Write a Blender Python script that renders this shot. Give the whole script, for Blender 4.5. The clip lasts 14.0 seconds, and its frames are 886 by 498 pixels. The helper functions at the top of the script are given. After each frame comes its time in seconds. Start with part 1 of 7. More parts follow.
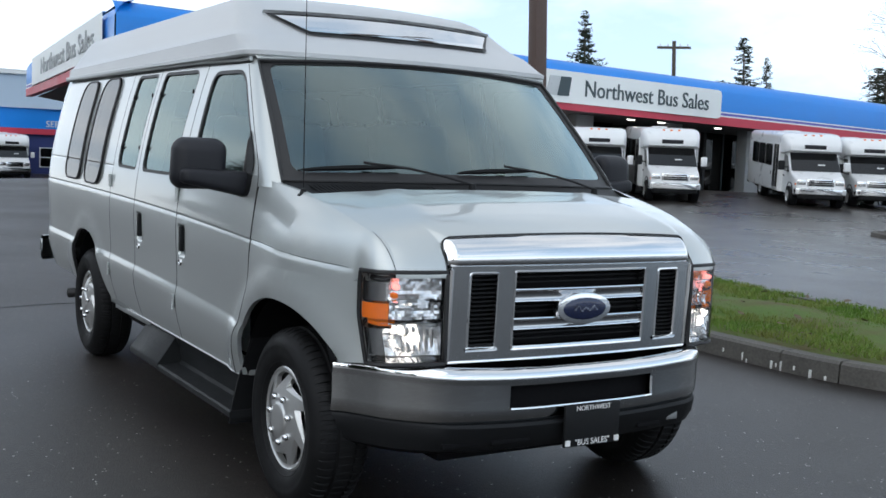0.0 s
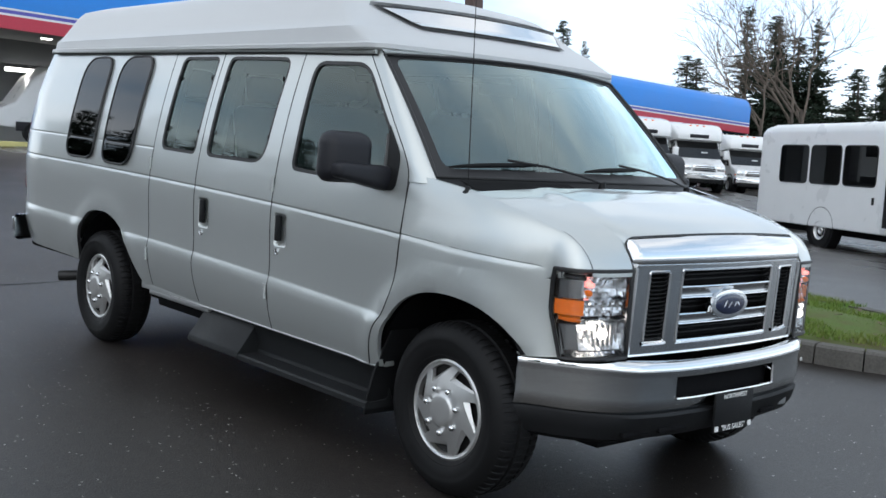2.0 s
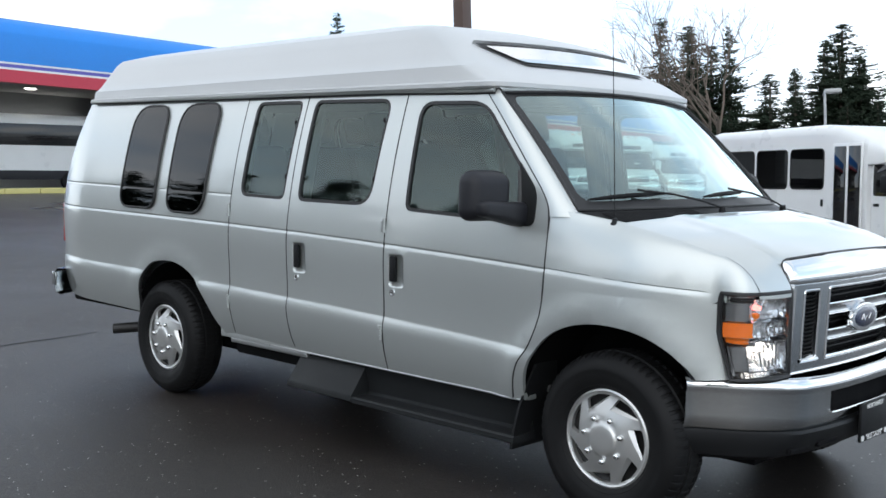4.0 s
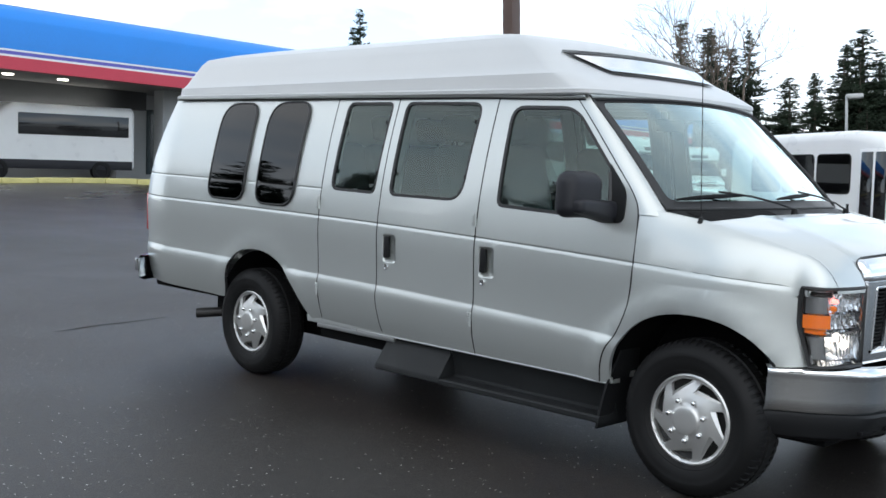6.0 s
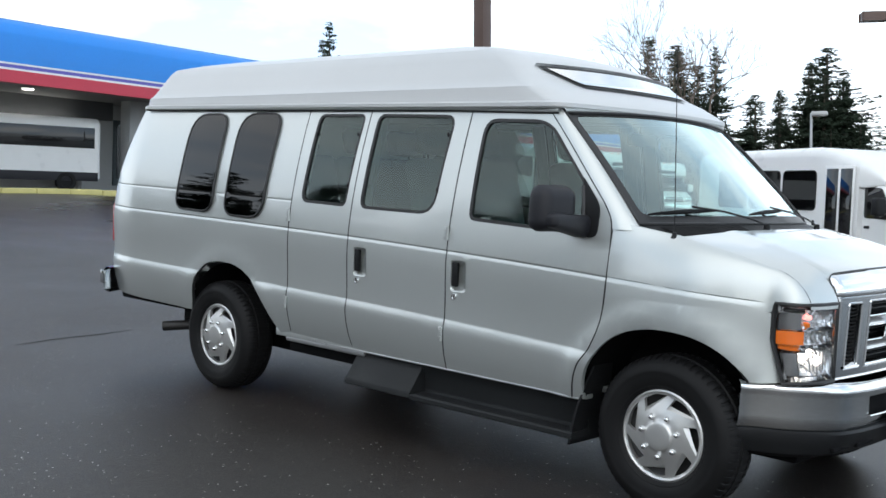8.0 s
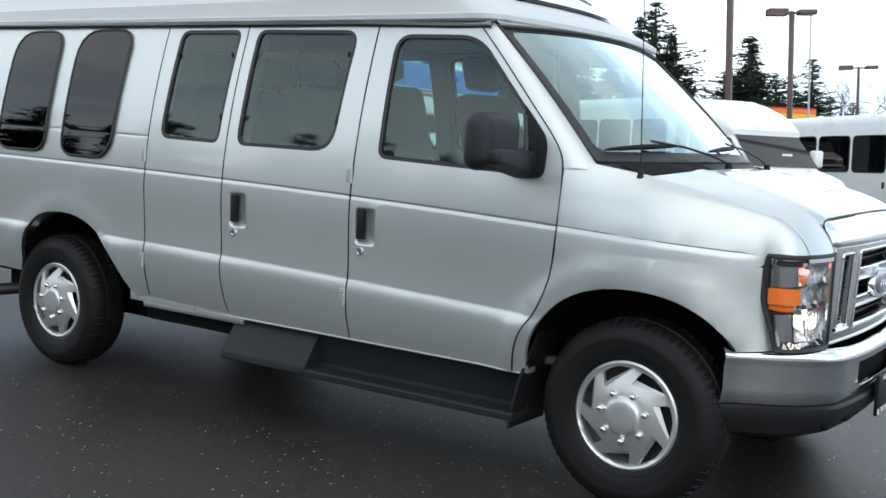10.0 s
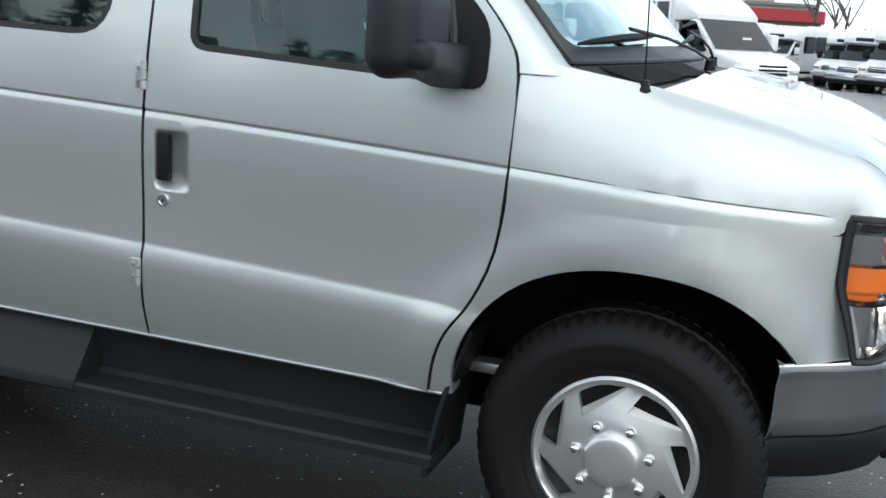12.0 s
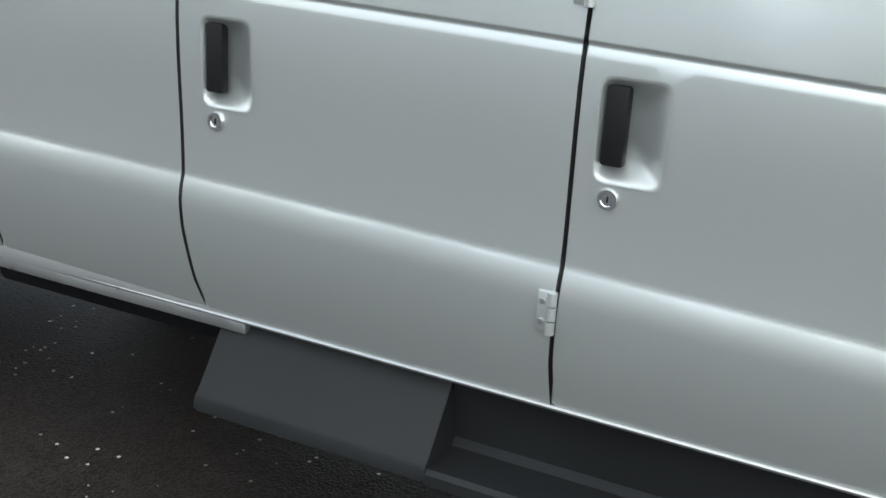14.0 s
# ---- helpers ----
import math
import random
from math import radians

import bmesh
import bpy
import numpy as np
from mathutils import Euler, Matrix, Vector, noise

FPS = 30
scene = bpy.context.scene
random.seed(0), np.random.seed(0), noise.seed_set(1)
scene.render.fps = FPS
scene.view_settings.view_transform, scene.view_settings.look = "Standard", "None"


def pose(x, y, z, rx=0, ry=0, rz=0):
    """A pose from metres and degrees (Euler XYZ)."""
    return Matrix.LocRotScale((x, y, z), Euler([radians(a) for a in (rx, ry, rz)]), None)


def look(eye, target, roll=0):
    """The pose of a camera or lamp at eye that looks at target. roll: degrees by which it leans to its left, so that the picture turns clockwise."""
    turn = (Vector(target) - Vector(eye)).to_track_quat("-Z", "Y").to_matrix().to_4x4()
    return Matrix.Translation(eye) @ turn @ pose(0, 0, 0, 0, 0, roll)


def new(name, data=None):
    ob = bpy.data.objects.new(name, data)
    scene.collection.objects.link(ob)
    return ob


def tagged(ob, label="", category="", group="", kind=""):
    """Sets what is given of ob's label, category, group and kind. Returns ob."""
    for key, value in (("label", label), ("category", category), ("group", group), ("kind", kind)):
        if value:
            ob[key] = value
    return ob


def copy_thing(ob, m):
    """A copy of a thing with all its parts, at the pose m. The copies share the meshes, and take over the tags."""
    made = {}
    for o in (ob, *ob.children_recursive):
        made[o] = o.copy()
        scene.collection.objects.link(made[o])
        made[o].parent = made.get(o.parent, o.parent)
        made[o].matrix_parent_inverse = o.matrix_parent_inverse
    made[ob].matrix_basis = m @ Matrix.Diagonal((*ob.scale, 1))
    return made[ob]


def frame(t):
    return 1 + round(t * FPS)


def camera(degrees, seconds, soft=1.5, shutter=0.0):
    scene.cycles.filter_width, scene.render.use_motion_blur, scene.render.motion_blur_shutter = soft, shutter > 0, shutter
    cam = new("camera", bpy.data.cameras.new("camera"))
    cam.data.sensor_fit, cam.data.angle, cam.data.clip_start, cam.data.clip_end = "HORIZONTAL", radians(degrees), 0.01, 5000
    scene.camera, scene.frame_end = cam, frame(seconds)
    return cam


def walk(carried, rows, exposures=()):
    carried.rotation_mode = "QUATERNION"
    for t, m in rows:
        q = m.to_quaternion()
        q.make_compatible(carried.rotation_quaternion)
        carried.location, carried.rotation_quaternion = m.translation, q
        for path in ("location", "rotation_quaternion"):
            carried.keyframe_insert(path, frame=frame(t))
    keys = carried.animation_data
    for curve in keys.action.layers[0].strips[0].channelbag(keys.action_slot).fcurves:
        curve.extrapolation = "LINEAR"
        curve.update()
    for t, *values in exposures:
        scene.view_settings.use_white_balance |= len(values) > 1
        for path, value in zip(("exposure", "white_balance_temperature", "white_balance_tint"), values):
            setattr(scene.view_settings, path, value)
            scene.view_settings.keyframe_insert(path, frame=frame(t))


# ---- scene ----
import mathutils.geometry

# ---- camera ----
# The car park falls gently towards the van's nose: G turns the plane of the car park into a world whose z is plumb.
UP = Vector((-0.0567, 0.0, 1.0)).normalized()
G = UP.rotation_difference(Vector((0, 0, 1))).to_matrix().to_4x4()
cam = camera(45.06, 14.0, soft=1.6)
PATH = [
    (0, (3.959, -2.612, 1.448), (2.255, -1.581, 1.277), 2.2),
    (0.5, (3.741, -2.925, 1.457), (2.109, -1.783, 1.274), 4.2),
    (1, (3.478, -3.187, 1.471), (1.928, -1.941, 1.258), 2.2),
    (1.5, (3.345, -3.535, 1.469), (1.857, -2.213, 1.272), 2.3),
    (2, (3.224, -3.863, 1.486), (1.734, -2.544, 1.282), 3.9),
    (4.5, (2.551, -4.765, 1.516), (1.172, -3.326, 1.362), 0.4),
    (5, (2.571, -4.957, 1.504), (1.175, -3.535, 1.339), 0.3),
    (5.5, (2.588, -5.124, 1.512), (1.189, -3.708, 1.321), 1.0),
    (6, (2.598, -5.179, 1.518), (1.191, -3.767, 1.354), 1.9),
    (6.5, (2.585, -5.171, 1.517), (1.195, -3.74, 1.369), 2.3),
    (7, (2.58, -5.175, 1.516), (1.203, -3.732, 1.378), 2.4),
    (9.5, (2.048, -4.855, 1.476), (0.77, -3.326, 1.315), 1.9),
    (10, (1.636, -4.632, 1.401), (0.52, -2.986, 1.188), 2.7),
    (10.5, (1.273, -4.414, 1.396), (0.274, -2.708, 1.094), 4.9),
    (11, (0.969, -4.094, 1.422), (0.103, -2.32, 1.105), 3.7),
    (11.5, (0.661, -3.782, 1.428), (0.016, -1.927, 1.049), 3.4),
    (12, (0.371, -3.439, 1.430), (-0.259, -1.592, 0.994), 3.9),
    (12.5, (-0.035, -3.198, 1.439), (-1.005, -1.502, 1.014), 3.9),
    (13, (-0.378, -2.992, 1.388), (-1.373, -1.323, 0.919), 4.3),
    (13.5, (-0.605, -2.82, 1.380), (-1.531, -1.112, 0.906), 5.1),
    (14, (-0.81, -2.578, 1.328), (-1.622, -0.865, 0.689), 3.7),
]
walk(cam, [(t, G @ look(eye, aim, roll)) for t, eye, aim, roll in PATH],
     [(0.0, 0.03, 6400, 9), (2.0, 0.15, 6450, 9), (5.0, 0.41, 6550, 9), (9.5, 0.36, 6550, 8), (10.5, 0.54, 6500, 8), (11.0, 0.49, 6500, 8), (12.0, 0.53, 6550, 7), (12.5, 0.66, 6650, 6), (13.0, 0.72, 6700, 6), (14.0, 0.90, 6750, 6)])

# ---- light ----
SUN_UP, SUN_TURN = 42.0, 146.0
world = bpy.data.worlds.new("overcast")
scene.world = world
world.use_nodes = True
wn, wl = world.node_tree.nodes, world.node_tree.links
wn.clear()
w_out = wn.new("ShaderNodeOutputWorld")
w_bg = wn.new("ShaderNodeBackground")
w_sky = wn.new("ShaderNodeTexSky")
w_sky.sky_type, w_sky.sun_disc = "NISHITA", False
w_sky.sun_elevation, w_sky.sun_rotation = radians(SUN_UP), radians(SUN_TURN)
w_co = wn.new("ShaderNodeTexCoord")
w_map = wn.new("ShaderNodeMapping")
w_map.inputs["Scale"].default_value = (1.0, 1.0, 2.6)
w_noise = wn.new("ShaderNodeTexNoise")
w_noise.inputs["Scale"].default_value = 2.3
w_noise.inputs["Detail"].default_value = 7.0
w_noise.inputs["Roughness"].default_value = 0.55
w_ramp = wn.new("ShaderNodeValToRGB")
w_ramp.color_ramp.elements[0].position, w_ramp.color_ramp.elements[0].color = 0.38, (0.44, 0.58, 0.75, 1)
w_ramp.color_ramp.elements[1].position, w_ramp.color_ramp.elements[1].color = 0.62, (0.93, 0.96, 1.0, 1)
w_skyf = wn.new("ShaderNodeVectorMath")
w_skyf.operation = "SCALE"
w_skyf.inputs["Scale"].default_value = 0.1
w_mix = wn.new("ShaderNodeMix")
w_mix.data_type = "RGBA"
w_mix.inputs[0].default_value = 0.82
wl.new(w_co.outputs["Generated"], w_map.inputs["Vector"])
wl.new(w_map.outputs[0], w_noise.inputs["Vector"])
wl.new(w_noise.outputs[0], w_ramp.inputs[0])
wl.new(w_sky.outputs[0], w_skyf.inputs[0])
wl.new(w_skyf.outputs[0], w_mix.inputs[6])
wl.new(w_ramp.outputs[0], w_mix.inputs[7])
w_sep = wn.new("ShaderNodeSeparateXYZ")
wl.new(w_co.outputs["Generated"], w_sep.inputs[0])
w_deck = wn.new("ShaderNodeMapRange")
w_deck.interpolation_type = "SMOOTHSTEP"
for k_, v_ in enumerate((0.0, 0.85, 1.22, 0.74)):
    w_deck.inputs[k_ + 1].default_value = v_
wl.new(w_sep.outputs[2], w_deck.inputs[0])
w_dim = wn.new("ShaderNodeVectorMath")
w_dim.operation = "SCALE"
wl.new(w_mix.outputs[2], w_dim.inputs[0])
wl.new(w_deck.outputs[0], w_dim.inputs["Scale"])
wl.new(w_dim.outputs[0], w_bg.inputs[0])
wl.new(w_bg.outputs[0], w_out.inputs[0])
w_bg.inputs[1].default_value = 1.45
sun_data = bpy.data.lights.new("sun", "SUN")
sun_data.energy, sun_data.angle, sun_data.color = 0.75, radians(80), (1.0, 0.96, 0.9)
sun = new("sun", sun_data)
sun.matrix_world = pose(0, 0, 30, 90 - SUN_UP, 0, 180 - SUN_TURN)


# ---- materials ----
def surface(name, base, rough=0.5, metal=0.0, var=0.12, scale=3.0, fine=70.0, bump=0.0, coat=0.0, rvar=0.08, glow=0.0, spec=0.5):
    """Principled surface with colour and gloss varied at two scales and fine relief."""
    m = bpy.data.materials.new(name)
    m.use_nodes = True
    n, l = m.node_tree.nodes, m.node_tree.links
    b = n["Principled BSDF"]
    b.inputs["Metallic"].default_value = metal
    b.inputs["Coat Weight"].default_value = coat
    b.inputs["Specular IOR Level"].default_value = spec
    b.inputs["Coat Roughness"].default_value = 0.05
    co = n.new("ShaderNodeTexCoord")
    big, small = n.new("ShaderNodeTexNoise"), n.new("ShaderNodeTexNoise")
    big.inputs["Scale"].default_value, small.inputs["Scale"].default_value = scale, fine
    big.inputs["Detail"].default_value, small.inputs["Detail"].default_value = 5, 3
    l.new(co.outputs["Object"], big.inputs["Vector"])
    l.new(co.outputs["Object"], small.inputs["Vector"])
    add = n.new("ShaderNodeMath")
    add.operation = "ADD"
    l.new(big.outputs[0], add.inputs[0])
    l.new(small.outputs[0], add.inputs[1])
    span = n.new("ShaderNodeMapRange")
    span.inputs[1].default_value, span.inputs[2].default_value = 0.6, 1.4
    span.inputs[3].default_value, span.inputs[4].default_value = 1 - var, 1 + var
    l.new(add.outputs[0], span.inputs[0])
    tint = n.new("ShaderNodeVectorMath")
    tint.operation = "SCALE"
    tint.inputs[0].default_value = base
    l.new(span.outputs[0], tint.inputs["Scale"])
    l.new(tint.outputs[0], b.inputs["Base Color"])
    gl = n.new("ShaderNodeMapRange")
    gl.inputs[1].default_value, gl.inputs[2].default_value = 0.3, 0.7
    gl.inputs[3].default_value, gl.inputs[4].default_value = max(rough - rvar, 0.02), min(rough + rvar, 1)
    l.new(big.outputs[0], gl.inputs[0])
    l.new(gl.outputs[0], b.inputs["Roughness"])
    if bump:
        bp = n.new("ShaderNodeBump")
        bp.inputs["Strength"].default_value, bp.inputs["Distance"].default_value = 0.6, bump
        l.new(small.outputs[0], bp.inputs["Height"])
        l.new(bp.outputs[0], b.inputs["Normal"])
    if glow:
        b.inputs["Emission Color"].default_value = (*base, 1)
        b.inputs["Emission Strength"].default_value = glow
    return m


def pane(name, tint, rough=0.01, ior=1.5, sheen=(1, 1, 1), gain=1.0, least=0.0):
    """Sheet glass: tinted see-through with a mirror that grows at grazing angles."""
    m = bpy.data.materials.new(name)
    m.use_nodes = True
    n, l = m.node_tree.nodes, m.node_tree.links
    n.remove(n["Principled BSDF"])
    tr, gl, mx, fr = (n.new("ShaderNode" + k) for k in ("BsdfTransparent", "BsdfGlossy", "MixShader", "Fresnel"))
    tr.inputs[0].default_value = (*tint, 1)
    gl.inputs["Roughness"].default_value = rough
    gl.inputs["Color"].default_value = (*sheen, 1)
    fr.inputs[0].default_value = ior
    faces = n.new("ShaderNodeMath")
    faces.operation, faces.use_clamp = "MULTIPLY_ADD", True
    faces.inputs[1].default_value, faces.inputs[2].default_value = gain, least
    l.new(fr.outputs[0], faces.inputs[0])
    l.new(faces.outputs[0], mx.inputs[0])
    l.new(tr.outputs[0], mx.inputs[1])
    l.new(gl.outputs[0], mx.inputs[2])
    l.new(mx.outputs[0], n["Material Output"].inputs[0])
    return m


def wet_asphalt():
    """Wet asphalt: stone grain, scattered pale chips, wet sheen in broad patches towards the island, colour paler
    towards -x.
    """
    m = bpy.data.materials.new("wet_asphalt")
    m.use_nodes = True
    n, l = m.node_tree.nodes, m.node_tree.links
    b = n["Principled BSDF"]
    co = n.new("ShaderNodeTexCoord")

    def noise(scale, detail, rough=0.5):
        k = n.new("ShaderNodeTexNoise")
        k.inputs["Scale"].default_value, k.inputs["Detail"].default_value, k.inputs["Roughness"].default_value = scale, detail, rough
        l.new(co.outputs["Object"], k.inputs["Vector"])
        return k.outputs[0]

    def cells(scale):
        k = n.new("ShaderNodeTexVoronoi")
        k.inputs["Scale"].default_value = scale
        l.new(co.outputs["Object"], k.inputs["Vector"])
        return k

    def spanned(value, a0, a1, b0, b1, kind="LINEAR"):
        k = n.new("ShaderNodeMapRange")
        k.interpolation_type = kind
        for q, w in enumerate((a0, a1, b0, b1)):
            k.inputs[q + 1].default_value = w
        l.new(value, k.inputs[0])
        return k.outputs[0]

    def maths(op, a, c):
        k = n.new("ShaderNodeMath")
        k.operation = op
        l.new(a, k.inputs[0])
        if isinstance(c, (int, float)):
            k.inputs[1].default_value = c
        else:
            l.new(c, k.inputs[1])
        return k.outputs[0]

    def mixed(f, a, c, blend="MIX"):
        k = n.new("ShaderNodeMix")
        k.data_type, k.blend_type = "RGBA", blend
        for q, w in ((0, f), (6, a), (7, c)):
            if isinstance(w, (tuple, float)):
                k.inputs[q].default_value = w
            else:
                l.new(w, k.inputs[q])
        return k.outputs[2]

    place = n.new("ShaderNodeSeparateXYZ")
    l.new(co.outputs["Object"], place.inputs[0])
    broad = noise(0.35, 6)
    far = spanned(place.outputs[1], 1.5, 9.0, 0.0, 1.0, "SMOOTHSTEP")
    # Painted-in x gradient: base colour goes paler towards the van's tail.
    tone_mix = maths("ADD", broad, spanned(place.outputs[0], 2.0, -3.0, -0.08, 0.10, "SMOOTHSTEP"))
    tone = mixed(spanned(tone_mix, 0.36, 0.66, 0.0, 1.0), (0.0240, 0.0204, 0.0187, 1), (0.0395, 0.0340, 0.0312, 1))
    grain = cells(130)
    shade = maths("MULTIPLY", spanned(grain.outputs["Distance"], 0.0, 0.7, 1.55, 0.35), spanned(noise(15, 5, 0.7), 0.3, 0.7, 0.66, 1.34))
    tone = mixed(0.9, tone, shade, "MULTIPLY")
    chips = cells(30)
    hue = n.new("ShaderNodeSeparateColor")
    l.new(chips.outputs["Color"], hue.inputs[0])
    few = maths("GREATER_THAN", maths("ADD", hue.outputs[0], spanned(noise(2.2, 3), 0.35, 0.65, -0.18, 0.10)), 0.67)
    bright = mixed(hue.outputs[1], (0.16, 0.15, 0.135, 1), (0.62, 0.60, 0.56, 1))
    tone = mixed(maths("MULTIPLY", few, maths("LESS_THAN", chips.outputs["Distance"], 0.15)), tone, bright)
    l.new(tone, b.inputs["Base Color"])
    rough_map = maths("SUBTRACT", spanned(tone_mix, 0.35, 0.7, 0.40, 0.52), maths("MULTIPLY", far, 0.19))
    l.new(rough_map, b.inputs["Roughness"])
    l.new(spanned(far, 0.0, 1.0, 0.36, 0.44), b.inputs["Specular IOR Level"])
    b.inputs["Specular Tint"].default_value = (1.0, 0.94, 0.87, 1)
    bp = n.new("ShaderNodeBump")
    bp.inputs["Strength"].default_value, bp.inputs["Distance"].default_value = 0.35, 0.0035
    l.new(grain.outputs["Distance"], bp.inputs["Height"])
    l.new(bp.outputs[0], b.inputs["Normal"])
    return m


SILVER = surface("silver_paint", (0.565, 0.595, 0.586), 0.38, 0.64, 0.03, 1.2, 900, 0.0, 1.0, 0.03)
SILVER.node_tree.nodes["Principled BSDF"].inputs["Coat IOR"].default_value = 1.58
ROOF_SILVER = surface("roof_gelcoat", (0.57, 0.58, 0.585), 0.38, 0.15, 0.04, 1.5, 400, 0.0, 0.12, 0.04)
BUMPER_CHROME = surface("bumper_chrome", (0.60, 0.62, 0.63), 0.13, 1.0, 0.05, 3, 300, 0.0, 0.0, 0.04)
CHROME = surface("chrome", (0.82, 0.83, 0.84), 0.06, 1.0, 0.02, 4, 100, 0, 0, 0.03)
DARK_CHROME = surface("satin_chrome", (0.52, 0.53, 0.54), 0.12, 1.0, 0.05, 4, 200, 0, 0.0, 0.04)
SMOKED = surface("smoked_lamp_trim", (0.42, 0.425, 0.43), 0.16, 0.9, 0.1, 9, 200, 0, 0.2, 0.05)
WHEEL_SILVER = surface("wheel_silver", (0.62, 0.62, 0.61), 0.34, 0.75, 0.04, 8, 300, 0, 0.2, 0.03)
BLACK_PLASTIC = surface("black_plastic", (0.011, 0.0115, 0.0125), 0.5, 0, 0.15, 6, 400, 0.0006, 0, 0.06, 0, 0.2)
GREY_PLASTIC = surface("charcoal_plastic", (0.018, 0.0185, 0.023), 0.5, 0, 0.1, 6, 500, 0.0004, 0, 0.05, 0, 0.3)
STEP_GREY = surface("step_board", (0.0165, 0.0178, 0.019), 0.55, 0, 0.2, 5, 700, 0.001, 0, 0.06, 0, 0.22)
VOID = surface("dark_liner", (0.008, 0.008, 0.009), 0.9, 0, 0.2, 5, 60, 0, 0, 0.1, 0, 0.1)
RUBBER = surface("tyre_rubber", (0.0085, 0.0085, 0.009), 0.58, 0, 0.25, 9, 200, 0.0004, 0, 0.10, 0, 0.2)
SEAL = surface("rubber_seal", (0.014, 0.014, 0.015), 0.45, 0, 0.1, 9, 200, 0, 0, 0.05)
STEEL = surface("galvanised_steel", (0.5, 0.51, 0.51), 0.35, 0.9, 0.08, 20, 300, 0, 0, 0.08)
RUSTY = surface("black_steel", (0.025, 0.024, 0.024), 0.5, 0.3, 0.2, 20, 200, 0.0005, 0, 0.1)
# Emission 0.25 added: amber parts glow slightly, the side reflectors too.
AMBER = surface("glowing_amber_lens", (0.8, 0.2, 0.02), 0.12, 0, 0.05, 9, 100, 0, 0.6, 0.02, 0.25)
RED_LENS = surface("red_lens", (0.5, 0.02, 0.02), 0.12, 0, 0.05, 9, 100, 0, 0.6, 0.02)
LAMP_ON = surface("lamp_lit", (1.0, 0.93, 0.85), 0.2, 0, 0.02, 9, 100, 0, 0, 0.02, 2.6)
TURN_ON = surface("marker_bulb_lit", (1.0, 0.30, 0.26), 0.2, 0, 0.02, 9, 100, 0, 0, 0.02, 1.8)
REFLECTOR = surface("lamp_reflector", (0.88, 0.88, 0.88), 0.2, 0.9, 0.05, 30, 60, 0.0, 0, 0.05)
EMBLEM_BLUE = surface("emblem_blue", (0.010, 0.018, 0.06), 0.15, 0.2, 0.05, 9, 100, 0, 0.7, 0.02)
INTERIOR = surface("grey_trim", (0.36, 0.37, 0.36), 0.75, 0, 0.08, 5, 200, 0.0004, 0, 0.05)
SEAT_GREY = surface("grey_seat_cloth", (0.09, 0.093, 0.097), 0.9, 0, 0.15, 8, 400, 0.001, 0, 0.05)
GLASS = pane("clear_tinted_glass", (0.82, 0.95, 0.93), 0.01, 1.5, (0.79, 0.97, 0.98), 3.2, 0.03)
SIDE_GLASS = pane("green_tinted_glass", (0.54, 0.71, 0.67), 0.01, 1.5, (0.86, 1.0, 0.97), 1.3, 0.01)
PRIVACY = pane("privacy_glass", (0.02, 0.02, 0.024), 0.01, 1.46)
LENS = pane("clear_lens", (0.93, 0.94, 0.95))
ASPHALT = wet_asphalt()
WHITE_PAINT = surface("white_paint", (0.80, 0.81, 0.81), 0.3, 0, 0.04, 2, 100, 0, 0.4, 0.04)
WHITE_TEXT = surface("white_lettering", (0.8, 0.8, 0.8), 0.5, 0, 0.03, 5, 90)


# ---- mesh helpers ----
def link(name, bm, material, parent=None, smooth=True, sharp=35.0):
    """Turn a bmesh into one mesh object, smooth but for its sharp edges."""
    me = bpy.data.meshes.new(name)
    bmesh.ops.recalc_face_normals(bm, faces=bm.faces)
    for f in bm.faces:
        f.smooth = smooth
    lim = radians(sharp)
    for e in bm.edges:
        if len(e.link_faces) == 2 and e.calc_face_angle(0) > lim:
            e.smooth = False
    bm.to_mesh(me)
    bm.free()
    for k in material if isinstance(material, (list, tuple)) else [material]:
        me.materials.append(k)
    ob = new(name, me)
    if parent:
        ob.parent = parent
    return ob


def part(name, bm, material, parent, label="", sharp=35.0):
    ob = link(name, bm, material, parent, sharp=sharp)
    return tagged(ob, label) if label else ob


def thing(name, m, label, category, group="", kind=""):
    """An Empty at the base of a thing, which parents its parts; m in the plane of the car park."""
    ob = new(name)
    ob.empty_display_size = 0.2
    ob.matrix_basis = G @ m
    return tagged(ob, label, category, group, kind)


def plumb(x, y, z=0.0, turn=0.0):
    """A pose at a point of the car park's plane that stands upright in the world."""
    return G.inverted() @ Matrix.Translation(G @ Vector((x, y, z))) @ pose(0, 0, 0, 0, 0, turn)


def box(bm, x0, x1, y0, y1, z0, z1, bevel=0.0, seg=2, m=None):
    vs = bmesh.ops.create_cube(bm, size=1)["verts"]
    for v in vs:
        v.co = Vector(((x0 + x1) / 2 + v.co.x * (x1 - x0), (y0 + y1) / 2 + v.co.y * (y1 - y0), (z0 + z1) / 2 + v.co.z * (z1 - z0)))
        if m:
            v.co = m @ v.co
    if bevel:
        es = list({e for v in vs for e in v.link_edges})
        bmesh.ops.bevel(bm, geom=es, offset=bevel, segments=seg, affect="EDGES", profile=0.5)
    return bm


def boxed(*a, **k):
    return box(bmesh.new(), *a, **k)


